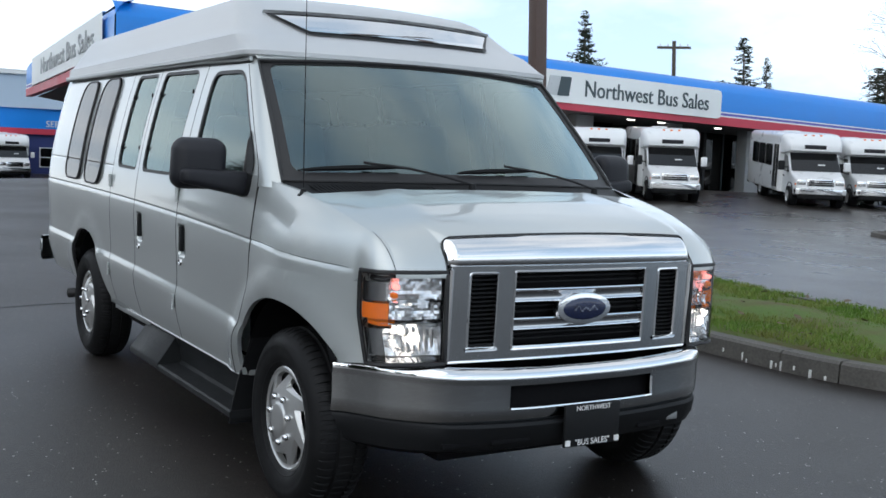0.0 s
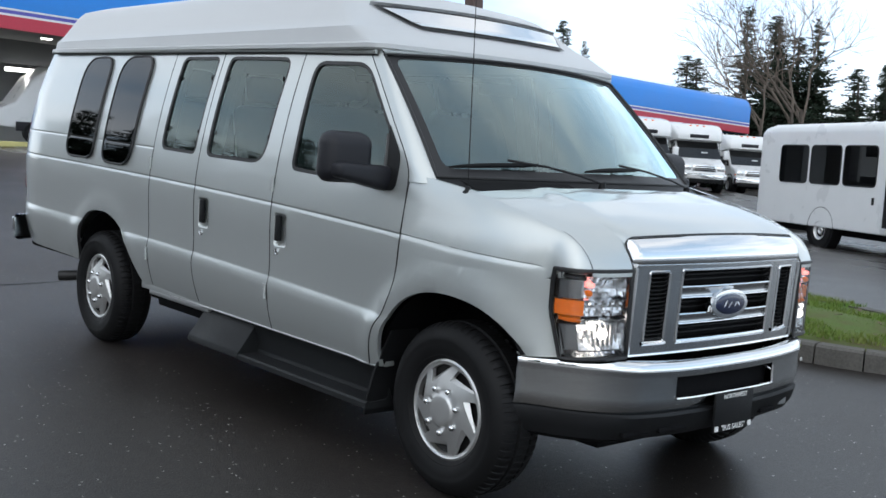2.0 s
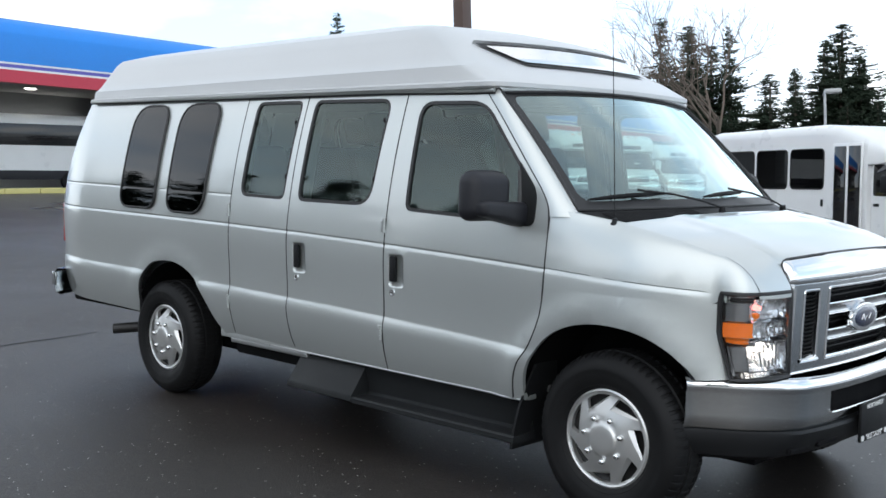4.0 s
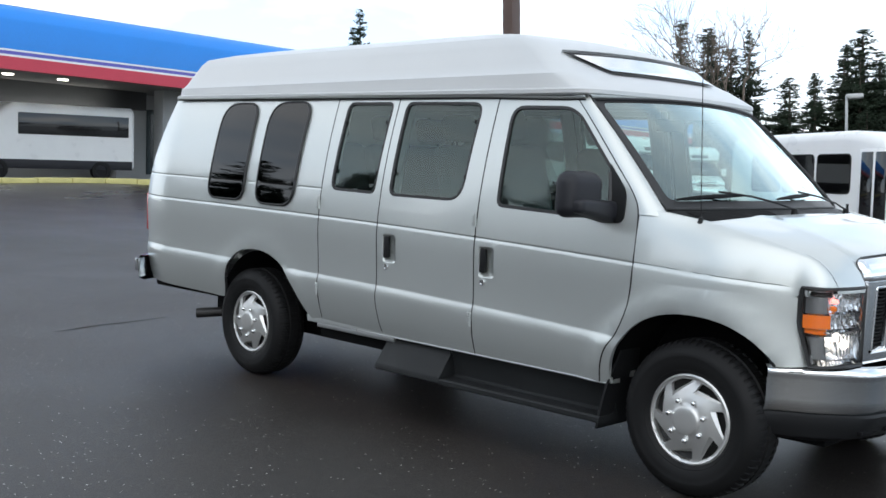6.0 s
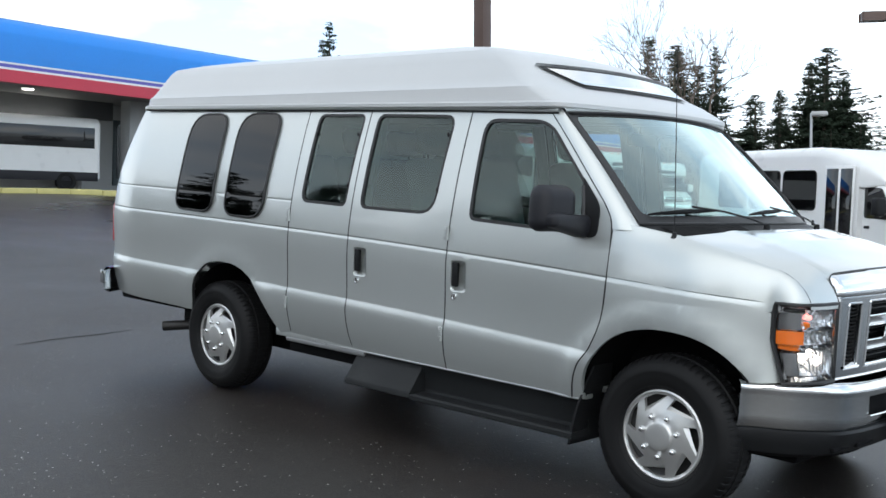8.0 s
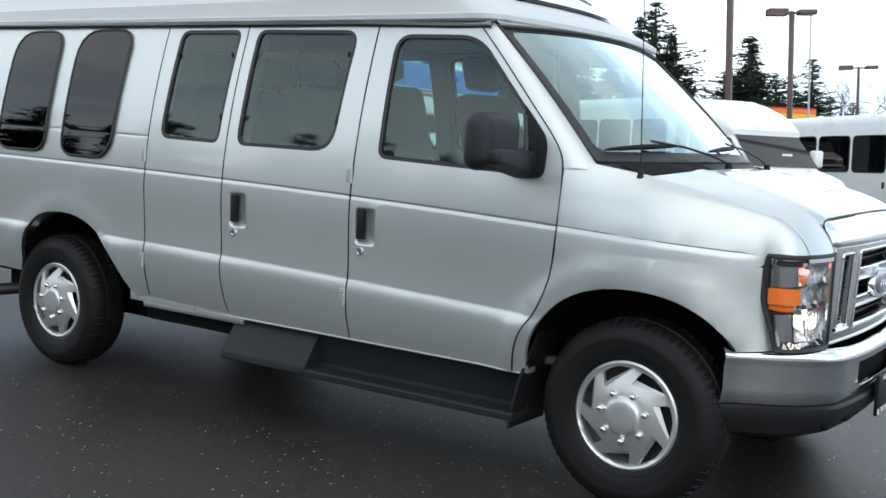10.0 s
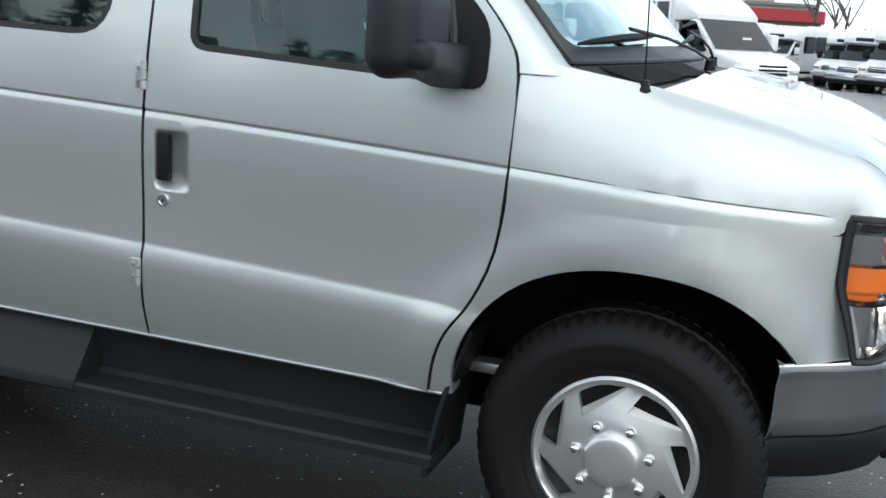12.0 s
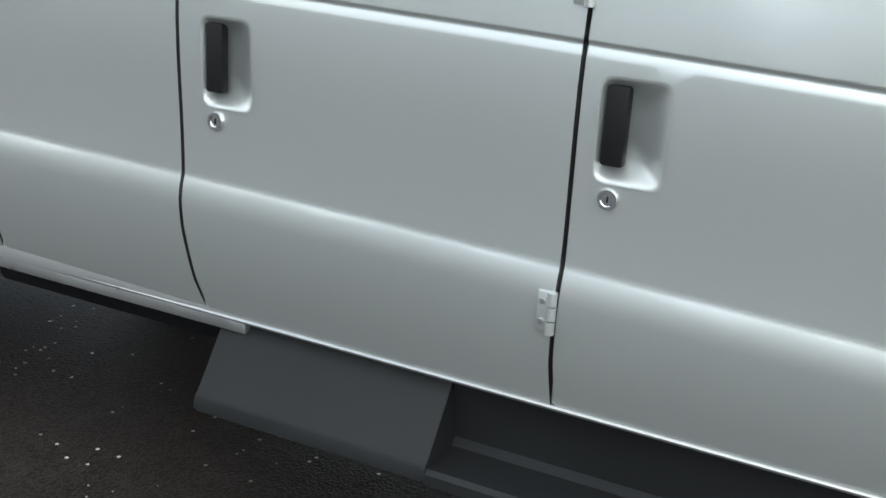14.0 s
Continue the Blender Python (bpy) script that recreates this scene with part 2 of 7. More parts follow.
def rod(bm, a, b, r0, r1=None, n=10, cap=True):
    """A round bar from a to b, tapering from r0 to r1."""
    a, b = Vector(a), Vector(b)
    r1 = r0 if r1 is None else r1
    d = (b - a).normalized()
    s = d.orthogonal().normalized()
    t = d.cross(s)
    rings = []
    for p, r in ((a, r0), (b, r1)):
        rings.append([bm.verts.new(p + r * (math.cos(2 * math.pi * k / n) * s + math.sin(2 * math.pi * k / n) * t)) for k in range(n)])
    for k in range(n):
        bm.faces.new((rings[0][k], rings[0][(k + 1) % n], rings[1][(k + 1) % n], rings[1][k]))
    if cap:
        bm.faces.new(rings[0][::-1])
        bm.faces.new(rings[1])
    return bm


def tube(bm, pts, r, n=8, closed=False, flat=1.0):
    """A bar of radius r along a line of points."""
    pts = [Vector(p) for p in pts]
    rings = []
    up = None
    for i, p in enumerate(pts):
        a = pts[i - 1] if i or closed else p
        b = pts[(i + 1) % len(pts)] if i < len(pts) - 1 or closed else p
        d = (b - a).normalized()
        s = d.orthogonal().normalized() if up is None else (up - d * up.dot(d)).normalized()
        up = s
        t = d.cross(s)
        rings.append([bm.verts.new(p + r * (math.cos(2 * math.pi * k / n) * s * flat + math.sin(2 * math.pi * k / n) * t)) for k in range(n)])
    for i in range(len(rings) if closed else len(rings) - 1):
        p, q = rings[i], rings[(i + 1) % len(rings)]
        for k in range(n):
            bm.faces.new((p[k], p[(k + 1) % n], q[(k + 1) % n], q[k]))
    if not closed:
        bm.faces.new(rings[0][::-1])
        bm.faces.new(rings[-1])
    return bm


def lattice(bm, rows, closed=False):
    """Skin rows of points (all of one length) with quads."""
    vs = [[bm.verts.new(p) for p in r] for r in rows]
    for a, b in zip(vs, vs[1:]):
        n = len(a)
        for k in range(n if closed else n - 1):
            bm.faces.new((a[k], a[(k + 1) % n], b[(k + 1) % n], b[k]))
    return vs


def spin(bm, profile, n=48, m=None):
    """Turn a profile of (radius, height) about the y axis."""
    rows = []
    for k in range(n + 1):
        a = 2 * math.pi * k / n
        rows.append([Vector((r * math.cos(a), h, r * math.sin(a))) for r, h in profile])
    if m:
        rows = [[m @ p for p in r] for r in rows]
    lattice(bm, rows)
    bmesh.ops.remove_doubles(bm, verts=bm.verts, dist=1e-5)
    return bm


def inside(p, poly):
    c, n = False, len(poly)
    for i in range(n):
        (x0, y0), (x1, y1) = poly[i], poly[i - 1]
        if (y0 > p[1]) != (y1 > p[1]) and p[0] < (x1 - x0) * (p[1] - y0) / (y1 - y0) + x0:
            c = not c
    return c


def resample(poly, step):
    out = []
    for i, p in enumerate(poly):
        q = poly[(i + 1) % len(poly)]
        k = max(1, int(math.hypot(q[0] - p[0], q[1] - p[1]) / step + 0.5))
        out += [(p[0] + (q[0] - p[0]) * j / k, p[1] + (q[1] - p[1]) * j / k) for j in range(k)]
    return out


def rounded(poly, radii, seg=5):
    """Round the corners of a polygon."""
    out, n = [], len(poly)
    for i, p in enumerate(poly):
        r = radii[i] if isinstance(radii, (list, tuple)) else radii
        p, a, b = Vector(p), Vector(poly[i - 1]), Vector(poly[(i + 1) % n])
        if r <= 0:
            out.append(tuple(p))
            continue
        u, v = (a - p), (b - p)
        r = min(r, u.length * 0.48, v.length * 0.48)
        s, e = p + u.normalized() * r, p + v.normalized() * r
        for k in range(seg + 1):
            f = k / seg
            out.append(tuple(s * (1 - f) ** 2 + p * 2 * f * (1 - f) + e * f * f))
    return out


def near_edge(p, polys, d):
    for poly in polys:
        for i, a in enumerate(poly):
            b = poly[i - 1]
            ax, ay = b[0] - a[0], b[1] - a[1]
            L = ax * ax + ay * ay
            t = 0 if L == 0 else max(0, min(1, ((p[0] - a[0]) * ax + (p[1] - a[1]) * ay) / L))
            if math.hypot(a[0] + t * ax - p[0], a[1] + t * ay - p[1]) < d:
                return True
    return False


def sheet(outline, holes, place, grid=(), lip=None, step=0.06, keep=0.008):
    """A panel cut from a plane outline with holes; place() bends each plane point into space, lip() gives its folded edge."""
    polys = [resample(p, step) for p in (outline, *holes)]
    pts, edges = [], []
    for poly in polys:
        k = len(pts)
        pts += poly
        edges += [(k + i, k + (i + 1) % len(poly)) for i in range(len(poly))]
    pts += [g for g in grid if inside(g, polys[0]) and not any(inside(g, h) for h in polys[1:]) and not near_edge(g, polys, keep)]
    vs, _, fs, *_ = mathutils.geometry.delaunay_2d_cdt([Vector(p) for p in pts], edges, [], 0, 1e-6)
    bm = bmesh.new()
    bv = [bm.verts.new(place(v.x, v.y)) for v in vs]
    for f in fs:
        c = sum((vs[i] for i in f), Vector((0, 0))) / len(f)
        if inside(c, polys[0]) and not any(inside(c, h) for h in polys[1:]):
            bm.faces.new([bv[i] for i in f])
    loose = [v for v in bm.verts if not v.link_faces]
    bmesh.ops.delete(bm, geom=loose, context="VERTS")
    if lip:
        rim = [e for e in bm.edges if len(e.link_faces) == 1]
        ex = bmesh.ops.extrude_edge_only(bm, edges=rim)["geom"]
        for v in ex:
            if isinstance(v, bmesh.types.BMVert):
                v.co = v.co + lip
    return bm


def mirrored(bm):
    """The same shape on the other side of the vehicle."""
    for v in bm.verts:
        v.co.y = -v.co.y
    return bm


def text_mesh(body, size, depth=0.004):
    """Raised lettering in the built-in font, in the x-z plane, as a bmesh centred on its origin."""
    cu = bpy.data.curves.new("lettering", "FONT")
    cu.body, cu.size, cu.extrude, cu.align_x, cu.align_y = body, size, depth, "CENTER", "CENTER"
    cu.resolution_u = 3
    ob = bpy.data.objects.new("lettering", cu)
    me = bpy.data.meshes.new_from_object(ob)
    bm = bmesh.new()
    bm.from_mesh(me)
    bpy.data.objects.remove(ob)
    bpy.data.curves.remove(cu)
    bpy.data.meshes.remove(me)
    bm.transform(Matrix.Rotation(radians(90), 4, "X"))
    return bm


def words(bm, count):
    """Cut a line of lettering at its widest gaps into its words."""
    spans, left = [], set(bm.verts)
    while left:
        todo, isle = [left.pop()], []
        while todo:
            v = todo.pop()
            isle.append(v.co.x)
            for e in v.link_edges:
                o = e.other_vert(v)
                if o in left:
                    left.discard(o)
                    todo.append(o)
        spans.append((min(isle), max(isle)))
    spans.sort()
    gaps, end = [], spans[0][1]
    for a, b in spans[1:]:
        gaps.append((a - end, (a + end) / 2))
        end = max(end, b)
    cuts = [-1e9] + sorted(c for g, c in sorted(gaps)[-(count - 1):]) + [1e9]
    out = []
    for a, b in zip(cuts, cuts[1:]):
        w = bm.copy()
        bmesh.ops.delete(w, geom=[v for v in w.verts if not a < v.co.x < b], context="VERTS")
        out.append(w)
    return out


def lerp(xs, ys, x):
    return float(np.interp(x, xs, ys))


def smooth(a, b, x):
    t = min(1.0, max(0.0, (x - a) / (b - a)))
    return t * t * (3 - 2 * t)

# ---- the van ----
# x runs forward from the front axle, y to the driver's side, z up; the passenger side faces the camera.
def fall(x):
    """How far the belt line, and all that runs along it, has dropped at x."""
    return 0.05466 +0.05830 * x +0.00991 * x * x +0.00074 * x ** 3


def zeta(x, z):
    """Height measured along the falling belt line."""
    return z + fall(x)


def belt(s):
    """Depth of the belt groove: steep above, a rolled lip below."""
    if 1.104 < s <= 1.125:
        return 0.0046 * ((s - 1.104) / 0.021) ** 1.5
    return 0.0046 * (1 - (s - 1.125) / 0.005) if 1.125 < s < 1.130 else 0.0


def half_width(x, z):
    """Half the body's width: tumblehome, belt groove, lower ridge, wheel flares, tapered ends."""
    s = zeta(x, z)
    w = 0.985 - 0.16 * max(0.0, (s - 1.05) / 0.82) ** 1.6
    if s < 0.72:
        w -= 0.060 * ((0.72 - s) / 0.27) ** 1.7
    w -= 0.0115 * max(0.0, min(1.0, (s - 0.690) / 0.065)) ** 2 * (1 - smooth(0.775, 1.06, s))
    if x < -2.70:
        w -= 0.003 * math.exp(-((s - 1.293) / 0.005) ** 2)
    if x < 0.42:
        w -= belt(s)
    if x < -4.45:
        w -= 0.09 * ((-4.45 - x) / 0.5) ** 2
    if x > 0.0:
        w -= 0.135 * (x / 0.46) ** 2
    for cx, cz, k in ((0.0, 0.40, 0.024), (-3.36, 0.42, 0.009)):
        r = math.hypot(x - cx, z - cz)
        if z > cz - 0.1:
            w += k * math.exp(-((r - 0.515) / 0.07) ** 2)
    return w


def true_normals(ob, flip):
    """Shade a flank panel by the flank's own curve."""
    out = []
    for v in ob.data.vertices:
        x, z = v.co.x, v.co.z
        gx = (half_width(x + 0.002, z) - half_width(x - 0.002, z)) / 0.004
        gz = (half_width(x, z + 0.0015) - half_width(x, z - 0.0015)) / 0.003
        n = Vector((-gx, -1.0, -gz)).normalized()
        out.append(Vector((n.x, -n.y, n.z)) if flip else n)
    ob.data.normals_split_custom_set_from_vertices(out)


def on_side(x, z):
    return Vector((x, -half_width(x, z), z))


ROWS_Z = [0.5, 0.53, 0.56, 0.59, 0.62, 0.65, 0.675, 0.69, 0.705, 0.725, 0.738, 0.748, 0.755, 0.762, 0.785, 0.83, 0.88, 0.94, 1.0, 1.06, 1.09, 1.104, 1.108, 1.112, 1.116, 1.120, 1.125, 1.1275, 1.130, 1.1325, 1.135, 1.15, 1.2, 1.26, 1.281, 1.286, 1.290, 1.293, 1.296, 1.300, 1.305, 1.34, 1.38, 1.44, 1.5, 1.56, 1.62, 1.68, 1.74, 1.8, 1.86, 1.9, 1.925]


def side_grid(x0, x1):
    n = max(2, int((x1 - x0) / 0.06))
    return [(x0 + (x1 - x0) * k / n, s - fall(x0 + (x1 - x0) * k / n)) for k in range(n + 1) for s in ROWS_Z]


TOP = 1.897


def lift(x):
    """How far the gutter has risen at x."""
    return 0.012 * max(0.0, -0.9 - x)




def rowed(poly):
    """Add a point wherever an outline crosses one of the body's height rows."""
    out = []
    for i, p in enumerate(poly):
        q = poly[(i + 1) % len(poly)]
        a, b = zeta(*p), zeta(*q)
        out.append(p)
        cuts = [((s - a) / (b - a)) for s in ROWS_Z if (a < s < b or b < s < a)]
        out += [(p[0] + (q[0] - p[0]) * f, p[1] + (q[1] - p[1]) * f) for f in sorted(cuts) if 0.01 < f < 0.99]
    return out


def curved(pts, n=3):
    """Catmull-Rom line through points in the plane."""
    out = []
    for i in range(len(pts) - 1):
        p0, p1, p2, p3 = (Vector(pts[max(0, min(len(pts) - 1, i + d))]) for d in (-1, 0, 1, 2))
        for k in range(n):
            t = k / n
            out.append(tuple(0.5 * (2 * p1 + (p2 - p0) * t + (2 * p0 - 5 * p1 + 4 * p2 - p3) * t * t + (3 * p1 - p0 - 3 * p2 + p3) * t ** 3)))
    return out + [tuple(pts[-1])]


FRONT_ARCH = [(-0.425, 0.485), (-0.425, 0.56), (-0.40, 0.645), (-0.345, 0.735), (-0.26, 0.81), (-0.15, 0.858), (-0.02, 0.878), (0.11, 0.872), (0.21, 0.845), (0.295, 0.797), (0.355, 0.74), (0.395, 0.69)]
FRONT_ARCH = curved(FRONT_ARCH)
REAR_ARCH = [(-3.80, 0.53), (-3.765, 0.60), (-3.735, 0.70), (-3.68, 0.795), (-3.60, 0.86), (-3.50, 0.892), (-3.36, 0.90), (-3.24, 0.885), (-3.13, 0.845), (-3.04, 0.785), (-2.96, 0.70), (-2.88, 0.59), (-2.80, 0.49)]
REAR_ARCH = curved(REAR_ARCH)
WIN = {
    "rear_a": ([(-3.955, 1.240), (-3.54, 1.235), (-3.548, 1.882), (-3.935, 1.882)], [0.09, 0.09, 0.10, 0.15]),
    "rear_b": ([(-3.375, 1.226), (-2.985, 1.222), (-2.965, 1.882), (-3.375, 1.882)], [0.09, 0.12, 0.10, 0.15]),
    "mid_a": ([(-2.615, 1.335), (-2.195, 1.325), (-2.175, 1.88), (-2.60, 1.884)], [0.07, 0.05, 0.05, 0.06]),
    "mid_b": ([(-2.075, 1.322), (-1.475, 1.316), (-1.445, 1.868), (-2.07, 1.88)], [0.06, 0.12, 0.08, 0.06]),
    "front": ([(-1.22, 1.303), (-0.395, 1.27), (-0.40, 1.42), (-0.80, 1.838), (-1.235, 1.848)], [0.05, 0.08, 0.07, 0.10, 0.09]),
}
DOOR_FRONT = [(-0.478, 0.485), (-0.462, 0.58), (-0.432, 0.66), (-0.373, 0.75), (-0.325, 0.88), (-0.306, 1.09), (-0.308, 1.30), (-0.345, 1.40), (-0.47, 1.54), (-0.66, 1.74), (-0.80, TOP - 0.02)]
DOOR_FRONT = [(x - 0.008, z) for x, z in curved(DOOR_FRONT)]
G_ = 0.0042
CUPS = {"front_door": (-1.311, 0.920), "cargo_door_front": (-2.087, 0.932)}


def cup_outline(x0, z0):
    return rounded([(x0, z0), (x0 + 0.112, z0), (x0 + 0.112, z0 + 0.166), (x0, z0 + 0.166)], 0.022)


REAR_EDGE = [(-4.645, TOP + lift(-4.655)), (-4.735, 1.77), (-4.80, 1.645), (-4.875, 1.50), (-4.915, 1.40), (-4.945, 1.28), (-4.955, 1.15), (-4.96, 0.95), (-4.95, 0.75)]


PANELS = {
    "quarter_panel": ([(-4.92, 0.545), *[(x, z) for x, z in REAR_ARCH], (-2.70 - G_, 0.487), (-2.70 - G_, TOP + lift(-2.70)), *REAR_EDGE], ["rear_a", "rear_b"]),
    "cargo_door_rear": ([(-2.70 + G_, 0.487), (-2.120 - G_, 0.487), (-2.136 - G_, 0.56), (-2.144 - G_, 0.68), (-2.142 - G_, 1.2), (-2.135 - G_, TOP + lift(-2.135)), (-2.70 + G_, TOP + lift(-2.70))], ["mid_a"]),
    "cargo_door_front": ([(-2.120 + G_, 0.487), (-1.354 - G_, 0.487), (-1.356 - G_, 0.58), (-1.349 - G_, 0.72), (-1.345 - G_, 1.2), (-1.341 - G_, TOP + lift(-1.341)), (-2.135 + G_, TOP + lift(-2.135)), (-2.142 + G_, 1.2), (-2.144 + G_, 0.68), (-2.136 + G_, 0.56)], ["mid_b"]),
    "front_door": ([(-1.354 + G_, 0.487), *[(x - G_, z) for x, z in DOOR_FRONT], (-0.86, TOP + lift(-0.86)), (-1.341 + G_, TOP + lift(-1.341)), (-1.345 + G_, 1.2), (-1.349 + G_, 0.72), (-1.356 + G_, 0.58)], ["front"]),
}


def hood_edge(x):
    return (lerp([-0.31, 0.0, 0.3, 0.5, 0.58, 0.64], [0.938, 0.866, 0.832, 0.795, 0.785, 0.777], x), lerp([-0.31, 0.0, 0.15, 0.3, 0.45, 0.55, 0.60, 0.64], [1.352, 1.302, 1.272, 1.236, 1.187, 1.137, 1.098, 1.06], x))


S1 = 1.0


def on_fender(x, s):
    """Fender: the side up to S1, then rolled over to the bonnet's edge (s from S1 to S1 + 1)."""
    if s <= S1:
        return on_side(x, s)
    f = s - S1
    yh, zh = hood_edge(x)
    y0 = half_width(x, S1)
    roll = smooth(-0.31, 0.22, x)
    ym, zm = y0 - (0.24 - 0.14 * roll) * (y0 - yh), max(S1 + 0.01, zh - (0.46 - 0.36 * roll) * (zh - S1))
    y = y0 * (1 - f) ** 2 + ym * 2 * f * (1 - f) + yh * f * f
    z = S1 * (1 - f) ** 2 + zm * 2 * f * (1 - f) + zh * f * f
    if x < 0.42:
        y -= belt(zeta(x, z))
    return Vector((x, -y, z))


def wing_steps(x):
    """Where to cut the rolled part of the wing, close together at the belt groove."""
    lo, hi = 0.0, 1.0
    for _ in range(30):
        m = (lo + hi) / 2
        if zeta(x, on_fender(x, S1 + m).z) < 1.125:
            lo = m
        else:
            hi = m
    z1 = on_fender(x, S1 + min(1, lo + 0.01)).z - on_fender(x, S1 + lo).z
    e = 0.01 / max(z1, 1e-5)
    cut = [lo + e * d for d in (-0.021, -0.016, -0.011, -0.006, 0.0, 0.0025, 0.005)]
    if lo > 0.95 or cut[0] < 0.02:
        cut = list(np.linspace(0.55, 0.75, 7))
    a, b = cut[0], cut[-1]
    return [a * k / 6 for k in range(6)] + cut + [b + (1 - b) * k / 12 for k in range(1, 13)]


def rubber_ring(poly, r, place=on_side, out=0.0, flat=1.0):
    return tube(bmesh.new(), [place(*p) + Vector((0, -out, 0)) for p in resample(poly, 0.05)], r, 8, True, flat)


def grown(poly, d):
    """A polygon moved outwards by d (inwards: minus)."""
    out, n = [], len(poly)
    area = sum(poly[i - 1][0] * poly[i][1] - poly[i][0] * poly[i - 1][1] for i in range(n))
    for i in range(n):
        a, b = Vector(poly[i - 1]), Vector(poly[(i + 1) % n])
        t = (b - a).normalized()
        nrm = Vector((t.y, -t.x)) * (1 if area > 0 else -1)
        out.append((poly[i][0] + nrm.x * d, poly[i][1] + nrm.y * d))
    return out


def roof_loop(z):
    """Plan of the raised roof at height z: half width, back and front ends, corner radius."""
    zs = [1.895, 1.905, 1.925, 1.935, 2.012, 2.026, 2.05, 2.10, 2.15, 2.20, 2.235, 2.265, 2.29, 2.305, 2.312]
    b = lerp(zs, [0.845, 0.862, 0.862, 0.842, 0.836, 0.821, 0.802, 0.772, 0.742, 0.712, 0.682, 0.61, 0.50, 0.36, 0.22], z)
    r = lerp(zs, [-4.665, -4.675, -4.675, -4.667, -4.660, -4.652, -4.638, -4.620, -4.600, -4.58, -4.55, -4.30, -3.96, -3.6, -3.2], z)
    f = lerp(zs, [-0.748, -0.742, -0.742, -0.752, -0.895, -0.925, -0.975, -1.05, -1.12, -1.21, -1.31, -1.45, -1.70, -2.0, -2.2], z)
    return b, r, f


def roof_ring(z):
    b, r, f = roof_loop(z)
    bow = 0.13
    cr = min(0.13, b * 0.6)
    pts = []
    n = 8
    for k in range(25):
        y = -b + cr + (2 * b - 2 * cr) * k / 24
        pts.append((f + bow * (1 - (y / b) ** 2), y))
    xe = pts[-1][0]
    for k in range(1, n):
        a = math.pi / 2 * k / n
        pts.append((xe - cr * (1 - math.cos(a)) * 1.0, b - cr + cr * math.sin(a)))
    for k in range(29):
        pts.append((xe - cr + (r + cr - xe + cr) * k / 28, b))
    for k in range(1, n):
        a = math.pi / 2 * k / n
        pts.append((r + cr - cr * math.sin(a), b - cr + cr * math.cos(a)))
    for k in range(13):
        pts.append((r, b - cr - (2 * b - 2 * cr) * k / 12))
    for k in range(1, n):
        a = math.pi / 2 * k / n
        pts.append((r + cr - cr * math.cos(a), -b + cr - cr * math.sin(a)))
    for k in range(29):
        pts.append((r + cr + (xe - cr - r - cr) * k / 28, -b))
    for k in range(1, n):
        a = math.pi / 2 * k / n
        pts.append((xe - cr + cr * math.sin(a), -b + cr - cr * math.cos(a)))
    return [Vector((x, y, z + lift(x) * max(0.0, 1 - (z - 1.895) / 0.125))) for x, y in pts]


def roof_front(y, z, out=0.0):
    """A point on the raised roof's sloping brow."""
    b, r, f = roof_loop(z)
    return Vector((f + 0.13 * (1 - (y / b) ** 2) + out * 0.55, y, z + out * 0.8))


WS = {"bl": (-0.215, 0.885, 1.338), "tl": (-0.735, 0.80, 1.868)}


def windscreen(u, v):
    """u across (-1 .. 1), v up (0 .. 1)."""
    bx, by, bz = WS["bl"]
    tx, ty, tz = WS["tl"]
    c = 1 - u * u
    lo = Vector((bx + 0.20 * c, by * u, bz + 0.01 * c))
    hi = Vector((tx + 0.12 * c, ty * u, tz + 0.025 * c))
    p = lo.lerp(hi, v)
    return p + Vector((0.5, 0, 0.6)) * 0.03 * v * (1 - v) * 4 * 0.5


def lamp_top(y):
    """A point on the upper edge of the headlight, y measured from the middle."""
    u = 2 / math.pi * math.asin(max(0.0, min(1.0, (y - 0.610) / 0.240)) ** (1 / 1.15))
    return Vector((0.669 - 0.02 * u - 0.180 * u ** 2.6, -y, 1.044))


def brow_top(y):
    """A point on the upper edge of the chrome grille brow."""
    a = abs(y)
    z = 1.182 - 0.014 * (a / 0.57) ** 2
    if a > 0.568:
        z -= 0.034 * (1 - math.sqrt(max(0.0, 1 - ((a - 0.568) / 0.036) ** 2)))
    return Vector((nose_x(y, 0.688) - 0.040, y, z))


def bonnet_edge(y):
    """The bonnet's leading edge: along the brow, down its side, then along the lamp."""
    a = abs(y)
    if a <= 0.603:
        return brow_top(y) + Vector((-0.004, 0, 0.004))
    p = lamp_top(a)
    q = brow_top(0.603)
    f = smooth(0.602, 0.612, a)
    return Vector((q.x + (p.x - q.x) * f, y, q.z + (p.z - q.z) * f))


def bonnet(u, v):
    """u from cowl to nose (0 .. 1), v across (-1 .. 1)."""
    x0 = 0.088 - 0.075 * abs(v) ** 2.2
    x1 = 0.685 - 0.03 * abs(v) ** 2 - 0.045 * abs(v) ** 8
    x = x0 + (x1 - x0) * u
    yh, zh = hood_edge(x)
    p = 2.4 + 2.6 * smooth(0.1, 0.6, x)
    c = lerp([-0.05, 0.2, 0.45, 0.60, 0.685], [0.042, 0.05, 0.062, 0.085, 0.105], x)
    z = zh + c * (1 - abs(v) ** p)
    y = v * (yh - 0.004)
    z += 0.007 * math.exp(-((abs(y) - 0.60 + 0.1 * (1 - u)) / 0.05) ** 2) * (1 - u * 0.6)
    return Vector((x, y, z))


